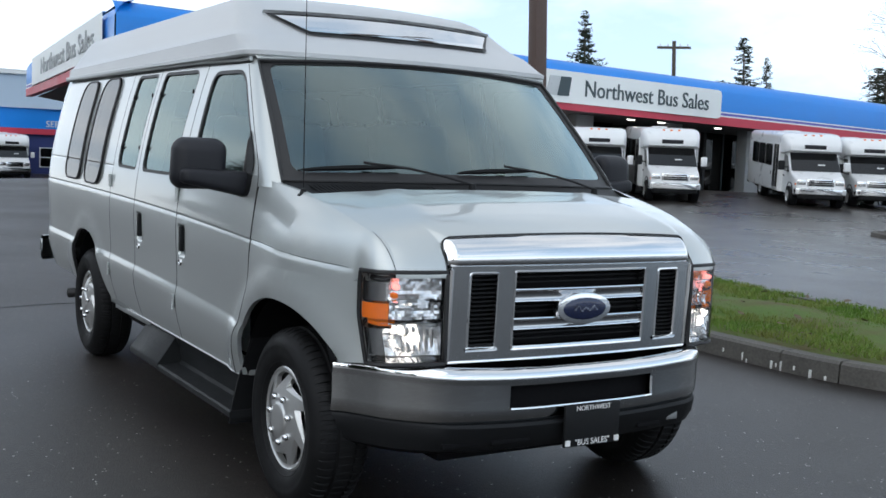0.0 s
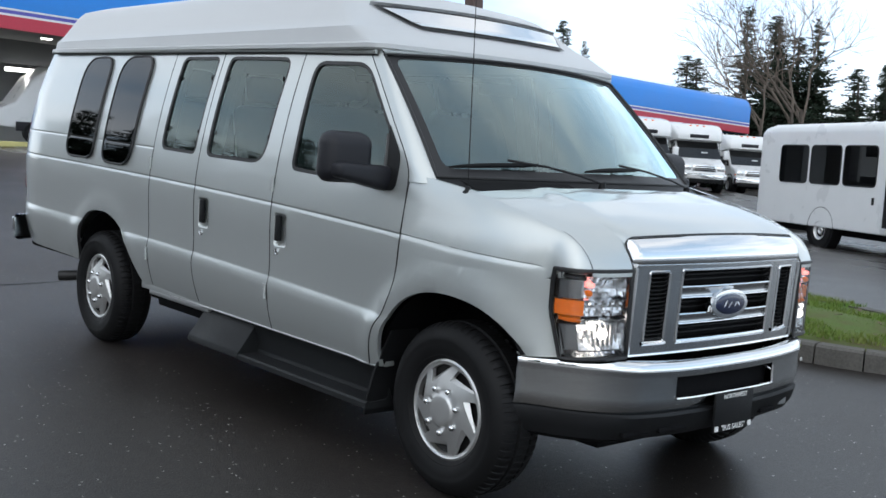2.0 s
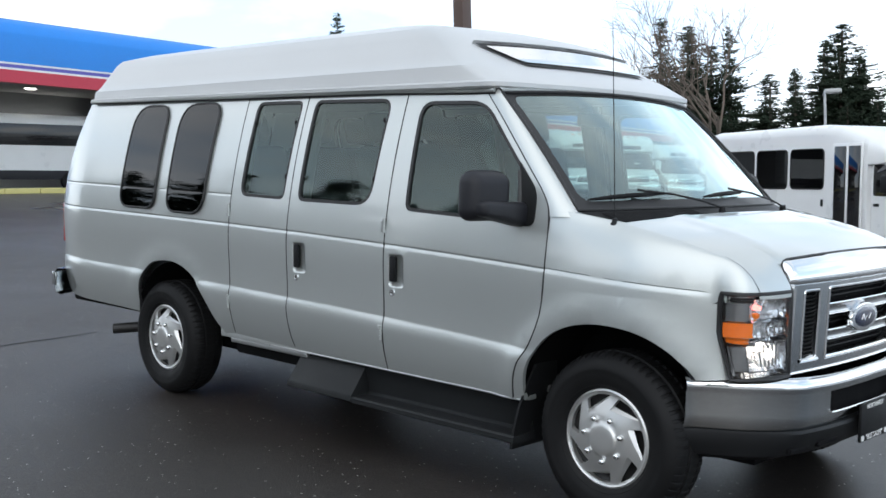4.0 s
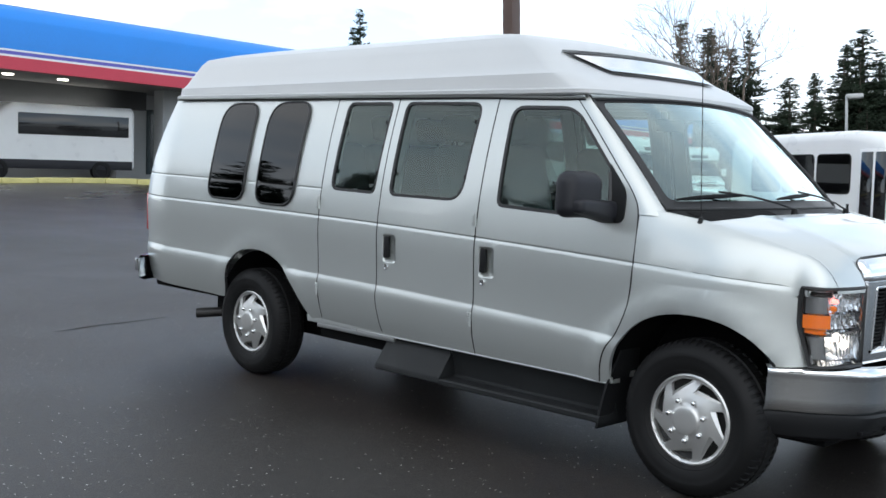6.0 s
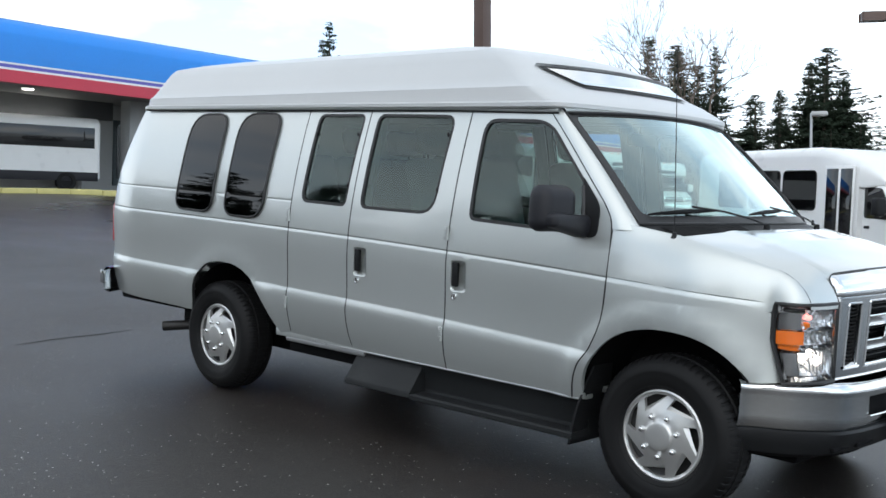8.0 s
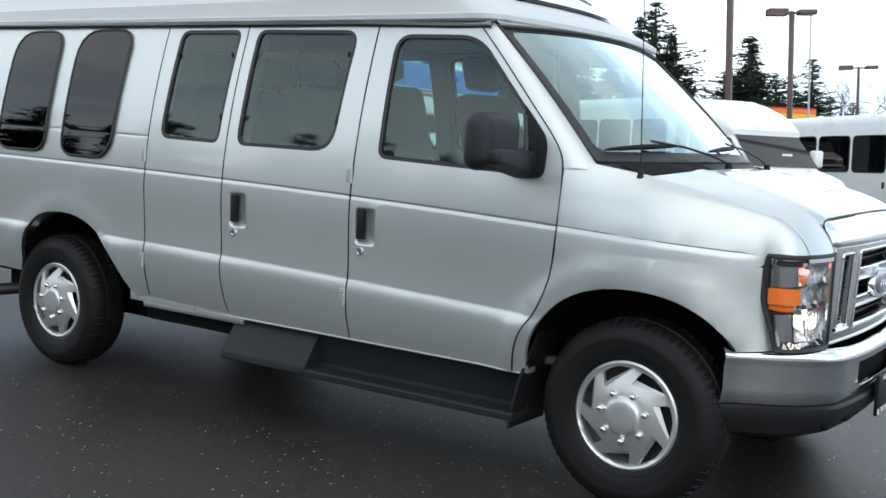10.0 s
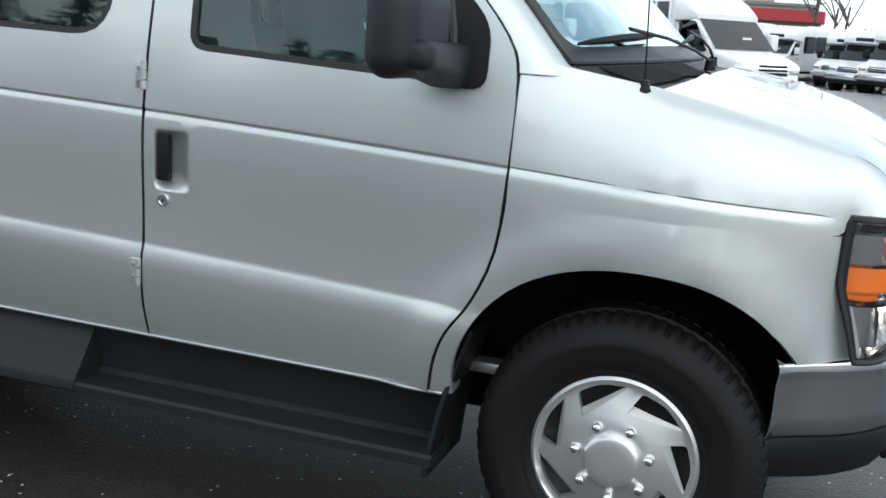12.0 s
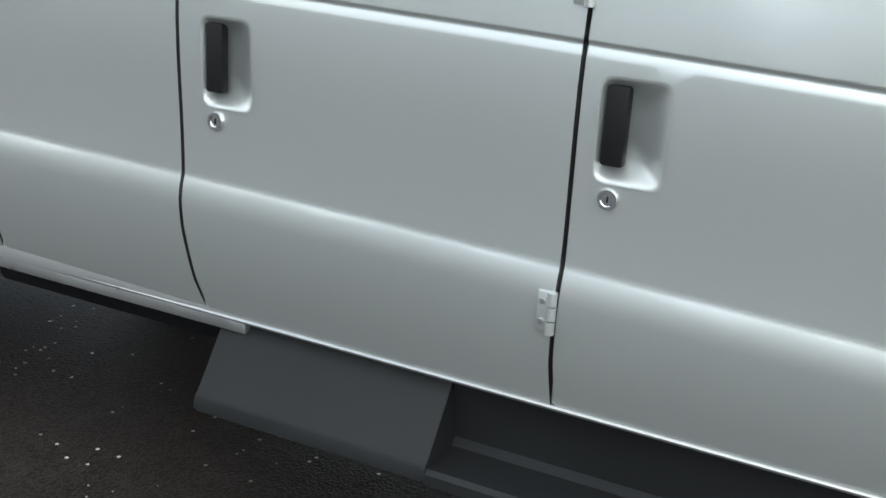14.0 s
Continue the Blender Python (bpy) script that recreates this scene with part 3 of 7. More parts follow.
def build_wheel(van, x, y, side, name="wheel"):
    """Tyre with tread lugs and a silver cover with seven swept slots; side -1 faces the passenger side."""
    hub = new(name)
    hub.empty_display_size = 0.1
    hub.parent = van
    hub.matrix_basis = pose(x, y, 0.387, 0, 0, 0 if side < 0 else 180)
    bm = bmesh.new()
    rows = []
    turns = [2 * math.pi * (k + d) / 62 for k in range(62) for d in (0.0, 0.52, 0.58, 0.94)] + [2 * math.pi]
    for k, a in enumerate(turns):
        lug, rib = int(k % 4 < 2), int((k + 2) % 4 < 2)
        prof = [(0.204, -0.020), (0.212, -0.030), (0.222, -0.040), (0.238, -0.049), (0.256, -0.055), (0.274, -0.058), (0.289, -0.0585), (0.294, -0.0600), (0.301, -0.0595), (0.313, -0.0565), (0.326, -0.050), (0.337, -0.0425), (0.345, -0.035), (0.350 + 0.004 * lug, -0.027), (0.356 + 0.006 * lug, -0.014), (0.361 + 0.006 * lug, 0.002), (0.362 + 0.006 * lug, 0.022), (0.360, 0.026), (0.360, 0.034), (0.369, 0.038), (0.366 + 0.004 * rib, 0.068), (0.369, 0.096), (0.360, 0.100), (0.360, 0.108), (0.362 + 0.006 * lug, 0.112), (0.361 + 0.006 * lug, 0.134), (0.350 + 0.005 * lug, 0.160), (0.330, 0.180), (0.30, 0.188), (0.22, 0.165), (0.204, 0.15)]
        rows.append([Vector((r * math.cos(a), h, r * math.sin(a))) for r, h in prof])
    lattice(bm, rows)
    bmesh.ops.remove_doubles(bm, verts=bm.verts, dist=1e-5)
    t = part("tyre", bm, RUBBER, hub, "black tyre with blocky tread", 30)
    part("sidewall_rib", spin(bmesh.new(), [(0.228, -0.0435), (0.230, -0.0465), (0.233, -0.0465)], 64), RUBBER, t)

    def height(r):
        return lerp([0, 0.040, 0.060, 0.066, 0.069, 0.072, 0.10, 0.130, 0.165, 0.190, 0.198, 0.204, 0.209, 0.213, 0.215], [-0.0720, -0.0710, -0.0690, -0.0665, -0.0625, -0.0600, -0.0545, -0.0455, -0.0345, -0.0285, -0.0290, -0.0345, -0.0365, -0.0330, -0.024], r)

    def dish(u, w):
        return Vector((u, height(math.hypot(u, w)), w))

    holes, bevels = [], []
    for k in range(7):
        a = 2 * math.pi * k / 7
        tip, heel, tail = (Vector((r * math.cos(a + radians(d)), r * math.sin(a + radians(d)))) for r, d in ((0.131, 28), (0.187, 21), (0.190, -19)))
        crown = Vector((0.194 * math.cos(a + radians(2)), 0.194 * math.sin(a + radians(2))))
        holes.append(rounded([tuple(tip), tuple(tail), tuple(crown), tuple(heel)], [0.006, 0.003, 0.06, 0.010], 4))
        inward = (heel - tip.lerp(tail, 0.2)).normalized()
        ramp_rows = []
        for f in np.linspace(0.03, 0.97, 9):
            e = tip.lerp(tail, f)
            wide = 0.017 * (1 - 0.75 * f)
            ramp_rows.append([dish(*(e + inward * q)) + Vector((0, q * 0.9 + 0.0004, 0)) for q in (-0.001, wide * 0.3, wide * 0.7, wide)])
        b_ = bmesh.new()
        lattice(b_, ramp_rows)
        bevels.append(b_)
    rim = [(0.214 * math.cos(2 * math.pi * k / 72), 0.214 * math.sin(2 * math.pi * k / 72)) for k in range(72)]
    grid = [(r * math.cos(2 * math.pi * k / 56), r * math.sin(2 * math.pi * k / 56)) for r in (0.02, 0.04, 0.06, 0.066, 0.069, 0.072, 0.086, 0.10, 0.115, 0.130, 0.145, 0.165, 0.18, 0.198, 0.204, 0.209) for k in range(56)]
    cover = part("wheel_cover", sheet(rim, holes, dish, grid, Vector((0, 0.022, 0)), 0.02), WHEEL_SILVER, hub, "silver seven-slot wheel cover", 50)
    for b_ in bevels:
        part("slot_bevel", b_, WHEEL_SILVER, cover)
    for k in range(7):
        a = 2 * math.pi * k / 7 + radians(14)
        m = Matrix.Translation((0.094 * math.cos(a), -0.053, 0.094 * math.sin(a)))
        part("lug_nut", spin(bmesh.new(), [(0.0, -0.022), (0.006, -0.0215), (0.0105, -0.0185), (0.0135, -0.012), (0.0145, -0.004), (0.0150, 0.004)], 14, m), CHROME, cover)
    part("brake_disc", spin(bmesh.new(), [(0.0, 0.004), (0.19, 0.0), (0.204, -0.01), (0.206, 0.05)], 32), RUSTY, hub)
    return hub


def build_seat(van, x, y, name="van_seat", width=0.5):
    seat = new(name)
    seat.empty_display_size = 0.1
    seat.parent = van
    seat.location = (x, y, 0.62)
    part("cushion", boxed(-0.25, 0.28, -width / 2, width / 2, 0.28, 0.44, 0.05, 3), SEAT_GREY, seat)
    lean = pose(-0.24, 0, 0.38, 0, -14, 0)
    part("backrest", boxed(-0.07, 0.07, -width / 2, width / 2, 0, 0.66, 0.05, 3, lean), SEAT_GREY, seat)
    part("headrest", boxed(-0.05, 0.05, -0.14, 0.14, 0.69, 0.88, 0.04, 3, lean), SEAT_GREY, seat)
    part("seat_base", boxed(-0.2, 0.2, -width / 2 + 0.06, width / 2 - 0.06, 0.0, 0.30, 0.01), BLACK_PLASTIC, seat)


def build_side(van, flip):
    """One flank: panels with window openings, panes, seals; flip builds the driver's side."""
    def fin(bm):
        return mirrored(bm) if flip else bm
    lip = Vector((0, 0.022, 0))
    for name, (outline, wins) in PANELS.items():
        holes = [rounded(*WIN[w]) for w in wins]
        if name in CUPS and not (flip and name != "front_door"):
            holes.append(cup_outline(*CUPS[name]))
        grid = side_grid(min(p[0] for p in outline), max(p[0] for p in outline))
        ob = part(name, fin(sheet(rowed(outline), holes, on_side, grid, lip, 0.06, 0.005)), [SILVER, SEAL], van)
        # Folded panel edges coloured black, so the shut lines carry painted-in shade.
        for f in ob.data.polygons:
            f.material_index = int(abs(f.normal.y) < 0.35)
        true_normals(ob, flip)
        for w in wins:
            ring = rounded(*WIN[w])
            dark = w.startswith("rear")
            if dark:
                # bonded bay windows that stand proud of the panel
                g = fin(sheet(grown(ring, 0.012), [], lambda x, z: on_side(x, z) + Vector((0, -0.012, 0)), side_grid(-4, -2.9), Vector((0, 0.012, 0))))
                pn = part("window_pane", g, PRIVACY, ob, "dark privacy glass in a black rim")
                part("window_rim", fin(rubber_ring(grown(ring, 0.010), 0.0075, on_side, 0.011, 0.8)), SEAL, pn)
            else:
                g = fin(sheet(grown(ring, 0.004), [], lambda x, z: on_side(x, z) + Vector((0, 0.010, 0)), side_grid(-2.7, -0.3)))
                pn = part("window_pane", g, SIDE_GLASS, ob, "green-tinted see-through glass")
                frame_in = sheet(grown(ring, 0.002), [grown(ring, -0.017)], lambda x, z: on_side(x, z) + Vector((0, 0.002, 0)), (), Vector((0, 0.02, 0)))
                part("window_seal", fin(frame_in), SEAL, pn)
                if w.startswith("mid"):
                    for q in (0.22, 0.8):
                        for xx in (min(p[0] for p in ring) + 0.03, max(p[0] for p in ring) - 0.03):
                            zz = 1.34 + 0.52 * q
                            part("window_clip", fin(boxed(xx - 0.006, xx + 0.006, -half_width(xx, zz) - 0.004, -half_width(xx, zz) + 0.004, zz - 0.012, zz + 0.012, 0.003)), BLACK_PLASTIC, pn)
        if name == "front_door":
            sail = rounded([(-0.49, 1.268), (-0.392, 1.264), (-0.396, 1.42), (-0.52, 1.55)], [0, 0.05, 0.05, 0.0])
            part("mirror_sail", fin(sheet(sail, [], lambda x, z: on_side(x, z) + Vector((0, -0.006, 0)), (), Vector((0, 0.02, 0)))), BLACK_PLASTIC, ob)
            part("quarter_bar", fin(tube(bmesh.new(), [on_side(-0.475, 1.29), on_side(-0.49, 1.40), on_side(-0.515, 1.51)], 0.012, 6)), SEAL, ob)
    # windscreen pillar
    edge = [(x + G_, z) for x, z in DOOR_FRONT if z > 1.26]
    rows = []
    for v in np.linspace(-0.05, 1.05, 26):
        p = windscreen(-1, v) + Vector((0.003, -0.003, 0.004))
        q = on_side(lerp([z for x, z in edge], [x for x, z in edge], p.z), p.z)
        xm = q.x + (p.x - q.x) * 0.72
        c = Vector((xm, -half_width(xm, p.z) + 0.004, p.z))
        rows.append([q + Vector((0, 0.02, 0))] + [q * (1 - t) ** 2 + c * 2 * t * (1 - t) + p * t * t for t in np.linspace(0, 1, 9)] + [p + Vector((-0.01, 0.01, -0.01))])
    post = bmesh.new()
    lattice(post, rows)
    part("windscreen_pillar", fin(post), SILVER, van)
    # front wing
    front_edge = [(0.528, 0.702), (0.468, 0.86), (0.458, 0.93), (0.460, S1)]
    back = [(x + G_, z) for x, z in DOOR_FRONT if z < S1 - 0.01]
    outline = [*FRONT_ARCH, *front_edge, *[(x, S1) for x in np.arange(0.43, -0.29, -0.04)], (back[-1][0] + 0.006, S1), *back[::-1]]
    bm = sheet(rowed(outline), [], on_fender, side_grid(-0.42, 0.52), None)
    xs = [0.45] + list(np.arange(0.43, -0.29, -0.04)) + [back[-1][0] + 0.006, -0.309]
    rows = []
    for x in xs:
        rows.append([on_fender(x, S1 + f) for f in wing_steps(x)])
    lattice(bm, rows)
    # the wing rolls down to the top of the headlight
    roll = []
    for f in wing_steps(0.45):
        p0 = on_fender(0.45, S1 + f)
        t0 = (p0 - on_fender(0.435, S1 + f)) / 0.015
        p2 = lamp_top(0.850 - 0.073 * f)
        p1 = p0 + t0 * (p2.x - p0.x) * 0.8
        p1.y = p0.y * 0.55 + p2.y * 0.45
        p1.z = max(p1.z, p2.z + 0.25 * (p0.z - p2.z))
        roll.append([p0 * (1 - t) ** 2 + p1 * 2 * t * (1 - t) + p2 * t * t for t in np.linspace(0, 1, 11)])
    lattice(bm, roll)
    bmesh.ops.remove_doubles(bm, verts=bm.verts, dist=0.004)
    rim = [e for e in bm.edges if len(e.link_faces) == 1]
    for v in bmesh.ops.extrude_edge_only(bm, edges=rim)["geom"]:
        if isinstance(v, bmesh.types.BMVert):
            v.co.y += 0.02
    bm = fin(bm)
    part("front_wing", bm, SILVER, van)
    # door furniture
    for x0, z0, par in ((*CUPS["front_door"], "front"), (*CUPS["cargo_door_front"], "cargo")):
        if flip and par == "cargo":
            continue
        zc = z0 + 0.083
        rr = resample(cup_outline(x0, z0), 0.010)
        dish_rows = []
        for f, deep in ((-0.10, -0.0016), (0.0, -0.0010), (0.03, 0.001), (0.08, 0.006), (0.16, 0.014), (0.28, 0.024), (0.45, 0.031), (0.7, 0.034), (0.999, 0.034)):
            row = []
            for p in rr:
                cx, cz = x0 + 0.040, zc
                q = (p[0] + (cx - p[0]) * f, p[1] + (cz - p[1]) * f) if f > 0 else (p[0] + (p[0] - x0 - 0.056) * 0.05 * (f != 0), p[1] + (p[1] - zc) * 0.05 * (f != 0))
                k = 1.0 - 0.55 * smooth(x0 + 0.05, x0 + 0.115, q[0])
                row.append(on_side(*q) + Vector((0, deep * k if deep > 0 else deep, 0)))
            dish_rows.append(row)
        bmc = bmesh.new()
        lattice(bmc, dish_rows, True)
        ob = part("door_handle", fin(bmc), SILVER, van)
        yy = -half_width(x0 + 0.03, zc)
        part("handle_paddle", fin(boxed(x0 + 0.008, x0 + 0.046, yy - 0.001, yy + 0.022, z0 + 0.026, z0 + 0.155, 0.005, 2)), BLACK_PLASTIC, ob, "dark grey pull paddle")
        lk = Matrix.Translation((x0 + 0.028, -half_width(x0 + 0.028, z0 - 0.028) - 0.001, z0 - 0.028))
        lock = part("door_lock", fin(spin(bmesh.new(), [(0.0, -0.003), (0.0105, -0.003), (0.0115, -0.0065), (0.0165, -0.0065), (0.0185, 0.002)], 24, lk)), CHROME, ob)
        part("key_slot", fin(boxed(-0.001, 0.001, -0.0045, 0, -0.005, 0.005, m=lk)), VOID, lock)
    if not flip:
        for hx, hz in ((-1.352, 1.226), (-1.360, 0.683), (-2.704, 1.25), (-2.702, 0.708)):
            y = -half_width(hx, hz)
            hb = bmesh.new()
            for k in range(3):
                rod(hb, (hx + 0.006, y - 0.010, hz - 0.038 + 0.026 * k), (hx + 0.006, y - 0.010, hz - 0.015 + 0.026 * k), 0.0085, n=12)
            box(hb, hx - 0.022, hx + 0.004, y - 0.008, y + 0.004, hz - 0.036, hz + 0.036, 0.003)
            hin = part("door_hinge", hb, SILVER, van)
            for q in (-0.018, 0.018):
                part("hinge_bolt", spin(bmesh.new(), [(0, -0.004), (0.005, -0.003), (0.006, 0.002)], 10, Matrix.Translation((hx - 0.012, y - 0.008, hz + q))), STEEL, hin)
    # door mirror
    mir = new("door_mirror")
    mir.empty_display_size = 0.05
    mir.parent = van
    if flip:
        mir.scale = (1, -1, 1)
    def sheared(bm):
        for v in bm.verts:
            f = (v.co.x + 0.53) / 0.07
            v.co.z = 1.402 + (v.co.z - 1.402) * (1 - 0.12 * max(0, f))
            v.co.x -= 0.03 * (-1.03 - v.co.y) / 0.22
            v.co.y += 0.05 * (v.co.z - 1.402)
        return bm
    shell = part("mirror_shell", sheared(boxed(-0.578, -0.450, -1.255, -1.030, 1.288, 1.512, 0.055, 6)), GREY_PLASTIC, mir, "charcoal plastic mirror housing")
    arm = boxed(-0.560, -0.436, -1.235, -0.925, 1.262, 1.372, 0.034, 5)
    for v in arm.verts:
        v.co.z += 0.05 * smooth(-1.02, -1.19, v.co.y) * (1.40 - v.co.z) / 0.14
    part("mirror_arm", arm, GREY_PLASTIC, mir)
    part("mirror_glass", sheared(boxed(-0.5805, -0.574, -1.195, -1.09, 1.35, 1.45, 0.002, 1)), CHROME, mir)


def build_van():
    van = thing("raised_roof_van", Matrix.Translation((0, 0, -0.018)), "silver passenger van with raised roof parked on wet asphalt", "van")
    build_side(van, False)
    build_side(van, True)
    # raised roof and gutter
    bm = bmesh.new()
    zs = [1.895, 1.905, 1.925, 1.935, 1.97, 2.0, 2.012, 2.019, 2.026, 2.05, 2.075, 2.10, 2.125, 2.15, 2.175, 2.20, 2.22, 2.235, 2.25, 2.265, 2.278, 2.29, 2.298, 2.305, 2.312]
    rings = lattice(bm, [roof_ring(z) for z in zs], True)
    top = [v.co.copy() for v in rings[-1]]
    mid = Vector((sum(p.x for p in top) / len(top), 0, 2.318))
    c = bm.verts.new(mid)
    n = len(top)
    for k in range(n):
        bm.faces.new((rings[-1][k], rings[-1][(k + 1) % n], c))
    roof = part("raised_roof", bm, ROOF_SILVER, van, "raised grey-silver fibreglass roof", 26)
    def brow(low, high, z0, z1, out):
        """A window on the brow whose ends slant out to a sharp upper corner."""
        rows = []
        for j in range(10):
            f = j / 9
            hw = low + (high - low) * f
            rows.append([roof_front(hw * q, z0 + (z1 - z0) * f - 0.010 * f * q * q, out) for q in np.linspace(-1, 1, 41)])
        b_ = bmesh.new()
        lattice(b_, rows)
        return b_
    fr = part("roof_window_frame", brow(0.505, 0.650, 2.020, 2.140, 0.010), SEAL, roof)
    part("roof_window_pane", brow(0.495, 0.612, 2.032, 2.124, 0.016), CHROME, fr, "mirror-bright roof window")
    hoodlip = bmesh.new()
    lattice(hoodlip, [[roof_front(y, 2.143 - 0.010 * (y / 0.65) ** 2, o) for o in (0.0, 0.020, 0.024, 0.010)] for y in np.linspace(-0.66, 0.66, 34)])
    part("roof_window_brow", hoodlip, ROOF_SILVER, roof)
    for sgn in (-1, 1):
        g = bmesh.new()
        tube(g, [Vector((x, sgn * (half_width(x, 1.89) + 0.012), 1.897 + lift(x) - 0.012 * smooth(-1.6, -0.75, x))) for x in np.linspace(-4.60, -0.76, 50)], 0.010, 8)
        dr = part("drip_rail", g, SILVER, van)
        # Thin black tube drawn as the dark line under the gutter.
        part("rail_seal", tube(bmesh.new(), [Vector((x, sgn * (half_width(x, 1.88) + 0.006), 1.884 + lift(x) - 0.012 * smooth(-1.6, -0.75, x))) for x in np.linspace(-4.60, -0.76, 50)], 0.004, 6), SEAL, dr)
    # windscreen, seal, cowl, wipers
    bm = bmesh.new()
    lattice(bm, [[windscreen(-1 + 2 * k / 32, j / 16) for k in range(33)] for j in range(17)])
    ws = part("windscreen", bm, GLASS, van, "pale green windscreen")
    edge = [windscreen(-1 + 2 * k / 32, 0) for k in range(33)] + [windscreen(1, j / 12) for j in range(1, 13)] + [windscreen(1 - 2 * k / 32, 1) for k in range(1, 33)] + [windscreen(-1, 1 - j / 12) for j in range(1, 12)]
    part("windscreen_seal", tube(bmesh.new(), [p + Vector((0.004, 0, 0.006)) for p in edge], 0.008, 8, True), SEAL, ws)
    # Dark tubes added inside, meant to stay unseen, to stop light through the pillar gaps.
    for sgn in (-1, 1):
        part("pillar_trim", tube(bmesh.new(), [windscreen(sgn, v) + Vector((-0.028, -sgn * 0.004, -0.016)) for v in np.linspace(0, 1, 14)], 0.024, 8), VOID, ws)
    head = bmesh.new()
    rows = []
    for u in np.linspace(-1, 1, 33):
        q = windscreen(u, 1) + Vector((0.003, 0, 0.004))
        e = roof_front(q.y * 1.02, 1.90) + Vector((-0.004, 0, 0))
        rows.append([q, q.lerp(e, 0.5) + Vector((0.006, 0, 0.002)), e])
    lattice(head, rows)
    part("windscreen_header", head, SILVER, van)
    band = bmesh.new()
    inner = resample(rounded([(-0.805, 0.052), (0.805, 0.052), (0.805, 0.722), (-0.805, 0.722)], 0.055, 6), 0.03)
    rows = []
    for x, y in inner:
        k = 1 / max(abs(x) / 0.85, abs(y - 0.37) / 0.37)
        rows.append([windscreen(a / 0.85, b / 0.74) + Vector((0.0015, 0, 0.002)) for a, b in ((x, y), ((x + x * k) / 2, (y + 0.37 + (y - 0.37) * k) / 2), (x * k, 0.37 + (y - 0.37) * k))])
    lattice(band, rows + rows[:1])
    part("windscreen_border", band, SEAL, ws)
    bm = bmesh.new()
    rows = []
    for k in range(41):
        v = -1 + 2 * k / 40
        a, b = bonnet(0, v), windscreen(v, 0)
        rows.append([a + Vector((-0.004, 0, -0.012)), a.lerp(b, 0.35) + Vector((0, 0, -0.022)), a.lerp(b, 0.7) + Vector((0, 0, -0.014)), b + Vector((0.012, 0, 0.0))])
    lattice(bm, rows)
    cowl = part("cowl_panel", bm, BLACK_PLASTIC, van)
    for k in range(30):
        v = -0.90 + 0.020 * k
        a, b = bonnet(0, v), windscreen(v, 0)
        slat = tube(bmesh.new(), [a.lerp(b, 0.30) + Vector((0, 0, -0.016)), a.lerp(b, 0.92) + Vector((0, 0, -0.002))], 0.004, 5)
        part("cowl_slat", slat, BLACK_PLASTIC, cowl)
    for v, u0, u1 in ((-0.12, -0.93, -0.44), (0.72, -0.15, 0.33)):
        a = bonnet(0, v).lerp(windscreen(v, 0), 0.45)
        wip = part("wiper", spin(bmesh.new(), [(0, 0.02), (0.014, 0.018), (0.018, -0.015)], 14, Matrix.Translation(a) @ Matrix.Rotation(radians(90), 4, "X")), BLACK_PLASTIC, van)
        um = u0 + (u1 - u0) * 0.62
        m = windscreen(um, 0.115) + Vector((0.022, 0, 0.022))
        part("wiper_arm", tube(bmesh.new(), [a + Vector((0, 0, 0.012)), a.lerp(m, 0.25) + Vector((0.008, 0, 0.020)), a.lerp(m, 0.6) + Vector((0.006, 0, 0.018)), m], 0.007, 8, False, 0.6), BLACK_PLASTIC, wip)
        sticks = []
        for f in np.linspace(0, 1, 15):
            p = windscreen(u0 + (u1 - u0) * f, 0.068 + 0.030 * f) + Vector((0.010, 0, 0.008))
            up = Vector((0.5, 0, 0.65)) * (0.010 + 0.020 * math.sin(math.pi * f) ** 0.7)
            wide = Vector((-0.6, 0, 0.7)) * (0.003 + 0.006 * math.sin(math.pi * f) ** 0.7)
            sticks.append([p - wide * 0.5, p + wide * 0.5, p + wide + up * 0.7, p + up, p - wide + up * 0.7])
        blade = bmesh.new()
        ends = lattice(blade, sticks, True)
        blade.faces.new(ends[0])
        blade.faces.new(ends[-1][::-1])
        part("wiper_blade", blade, BLACK_PLASTIC, wip)
    # bonnet
    bm = bmesh.new()
    half = [0.0, 0.05, 0.1, 0.15, 0.2, 0.25, 0.3, 0.35, 0.4, 0.44, 0.48, 0.52, 0.55, 0.568, 0.58, 0.59, 0.597, 0.602, 0.604, 0.606, 0.609, 0.612, 0.625, 0.65, 0.68, 0.71, 0.735, 0.758, 0.777]
    rows = []
    for y in [-q for q in half[:0:-1]] + half:
        v = y / 0.777
        x0, x1 = 0.088 - 0.075 * abs(v) ** 2.2, 0.685 - 0.03 * abs(v) ** 2 - 0.045 * abs(v) ** 8
        col = [bonnet((x0 + (0.46 - x0) * j / 16 - x0) / (x1 - x0), v) for j in range(17)]
        p0 = col[-1]
        t0 = (p0 - bonnet((0.445 - x0) / (x1 - x0), v)) / 0.015
        p2 = bonnet_edge(y)
        p1 = p0 + t0 * (p2.x - p0.x) * 0.8
        p1.y = p0.y * 0.5 + p2.y * 0.5
        p1.z = max(p1.z, p2.z + 0.2 * (p0.z - p2.z))
        col += [p0 * (1 - t) ** 2 + p1 * 2 * t * (1 - t) + p2 * t * t for t in np.linspace(0, 1, 13)[1:]]
        rows.append(col)
    lattice(bm, rows)
    rim = [e for e in bm.edges if len(e.link_faces) == 1]
    for v in bmesh.ops.extrude_edge_only(bm, edges=rim)["geom"]:
        if isinstance(v, bmesh.types.BMVert):
            v.co.z -= 0.02
    bon = part("bonnet", bm, SILVER, van)
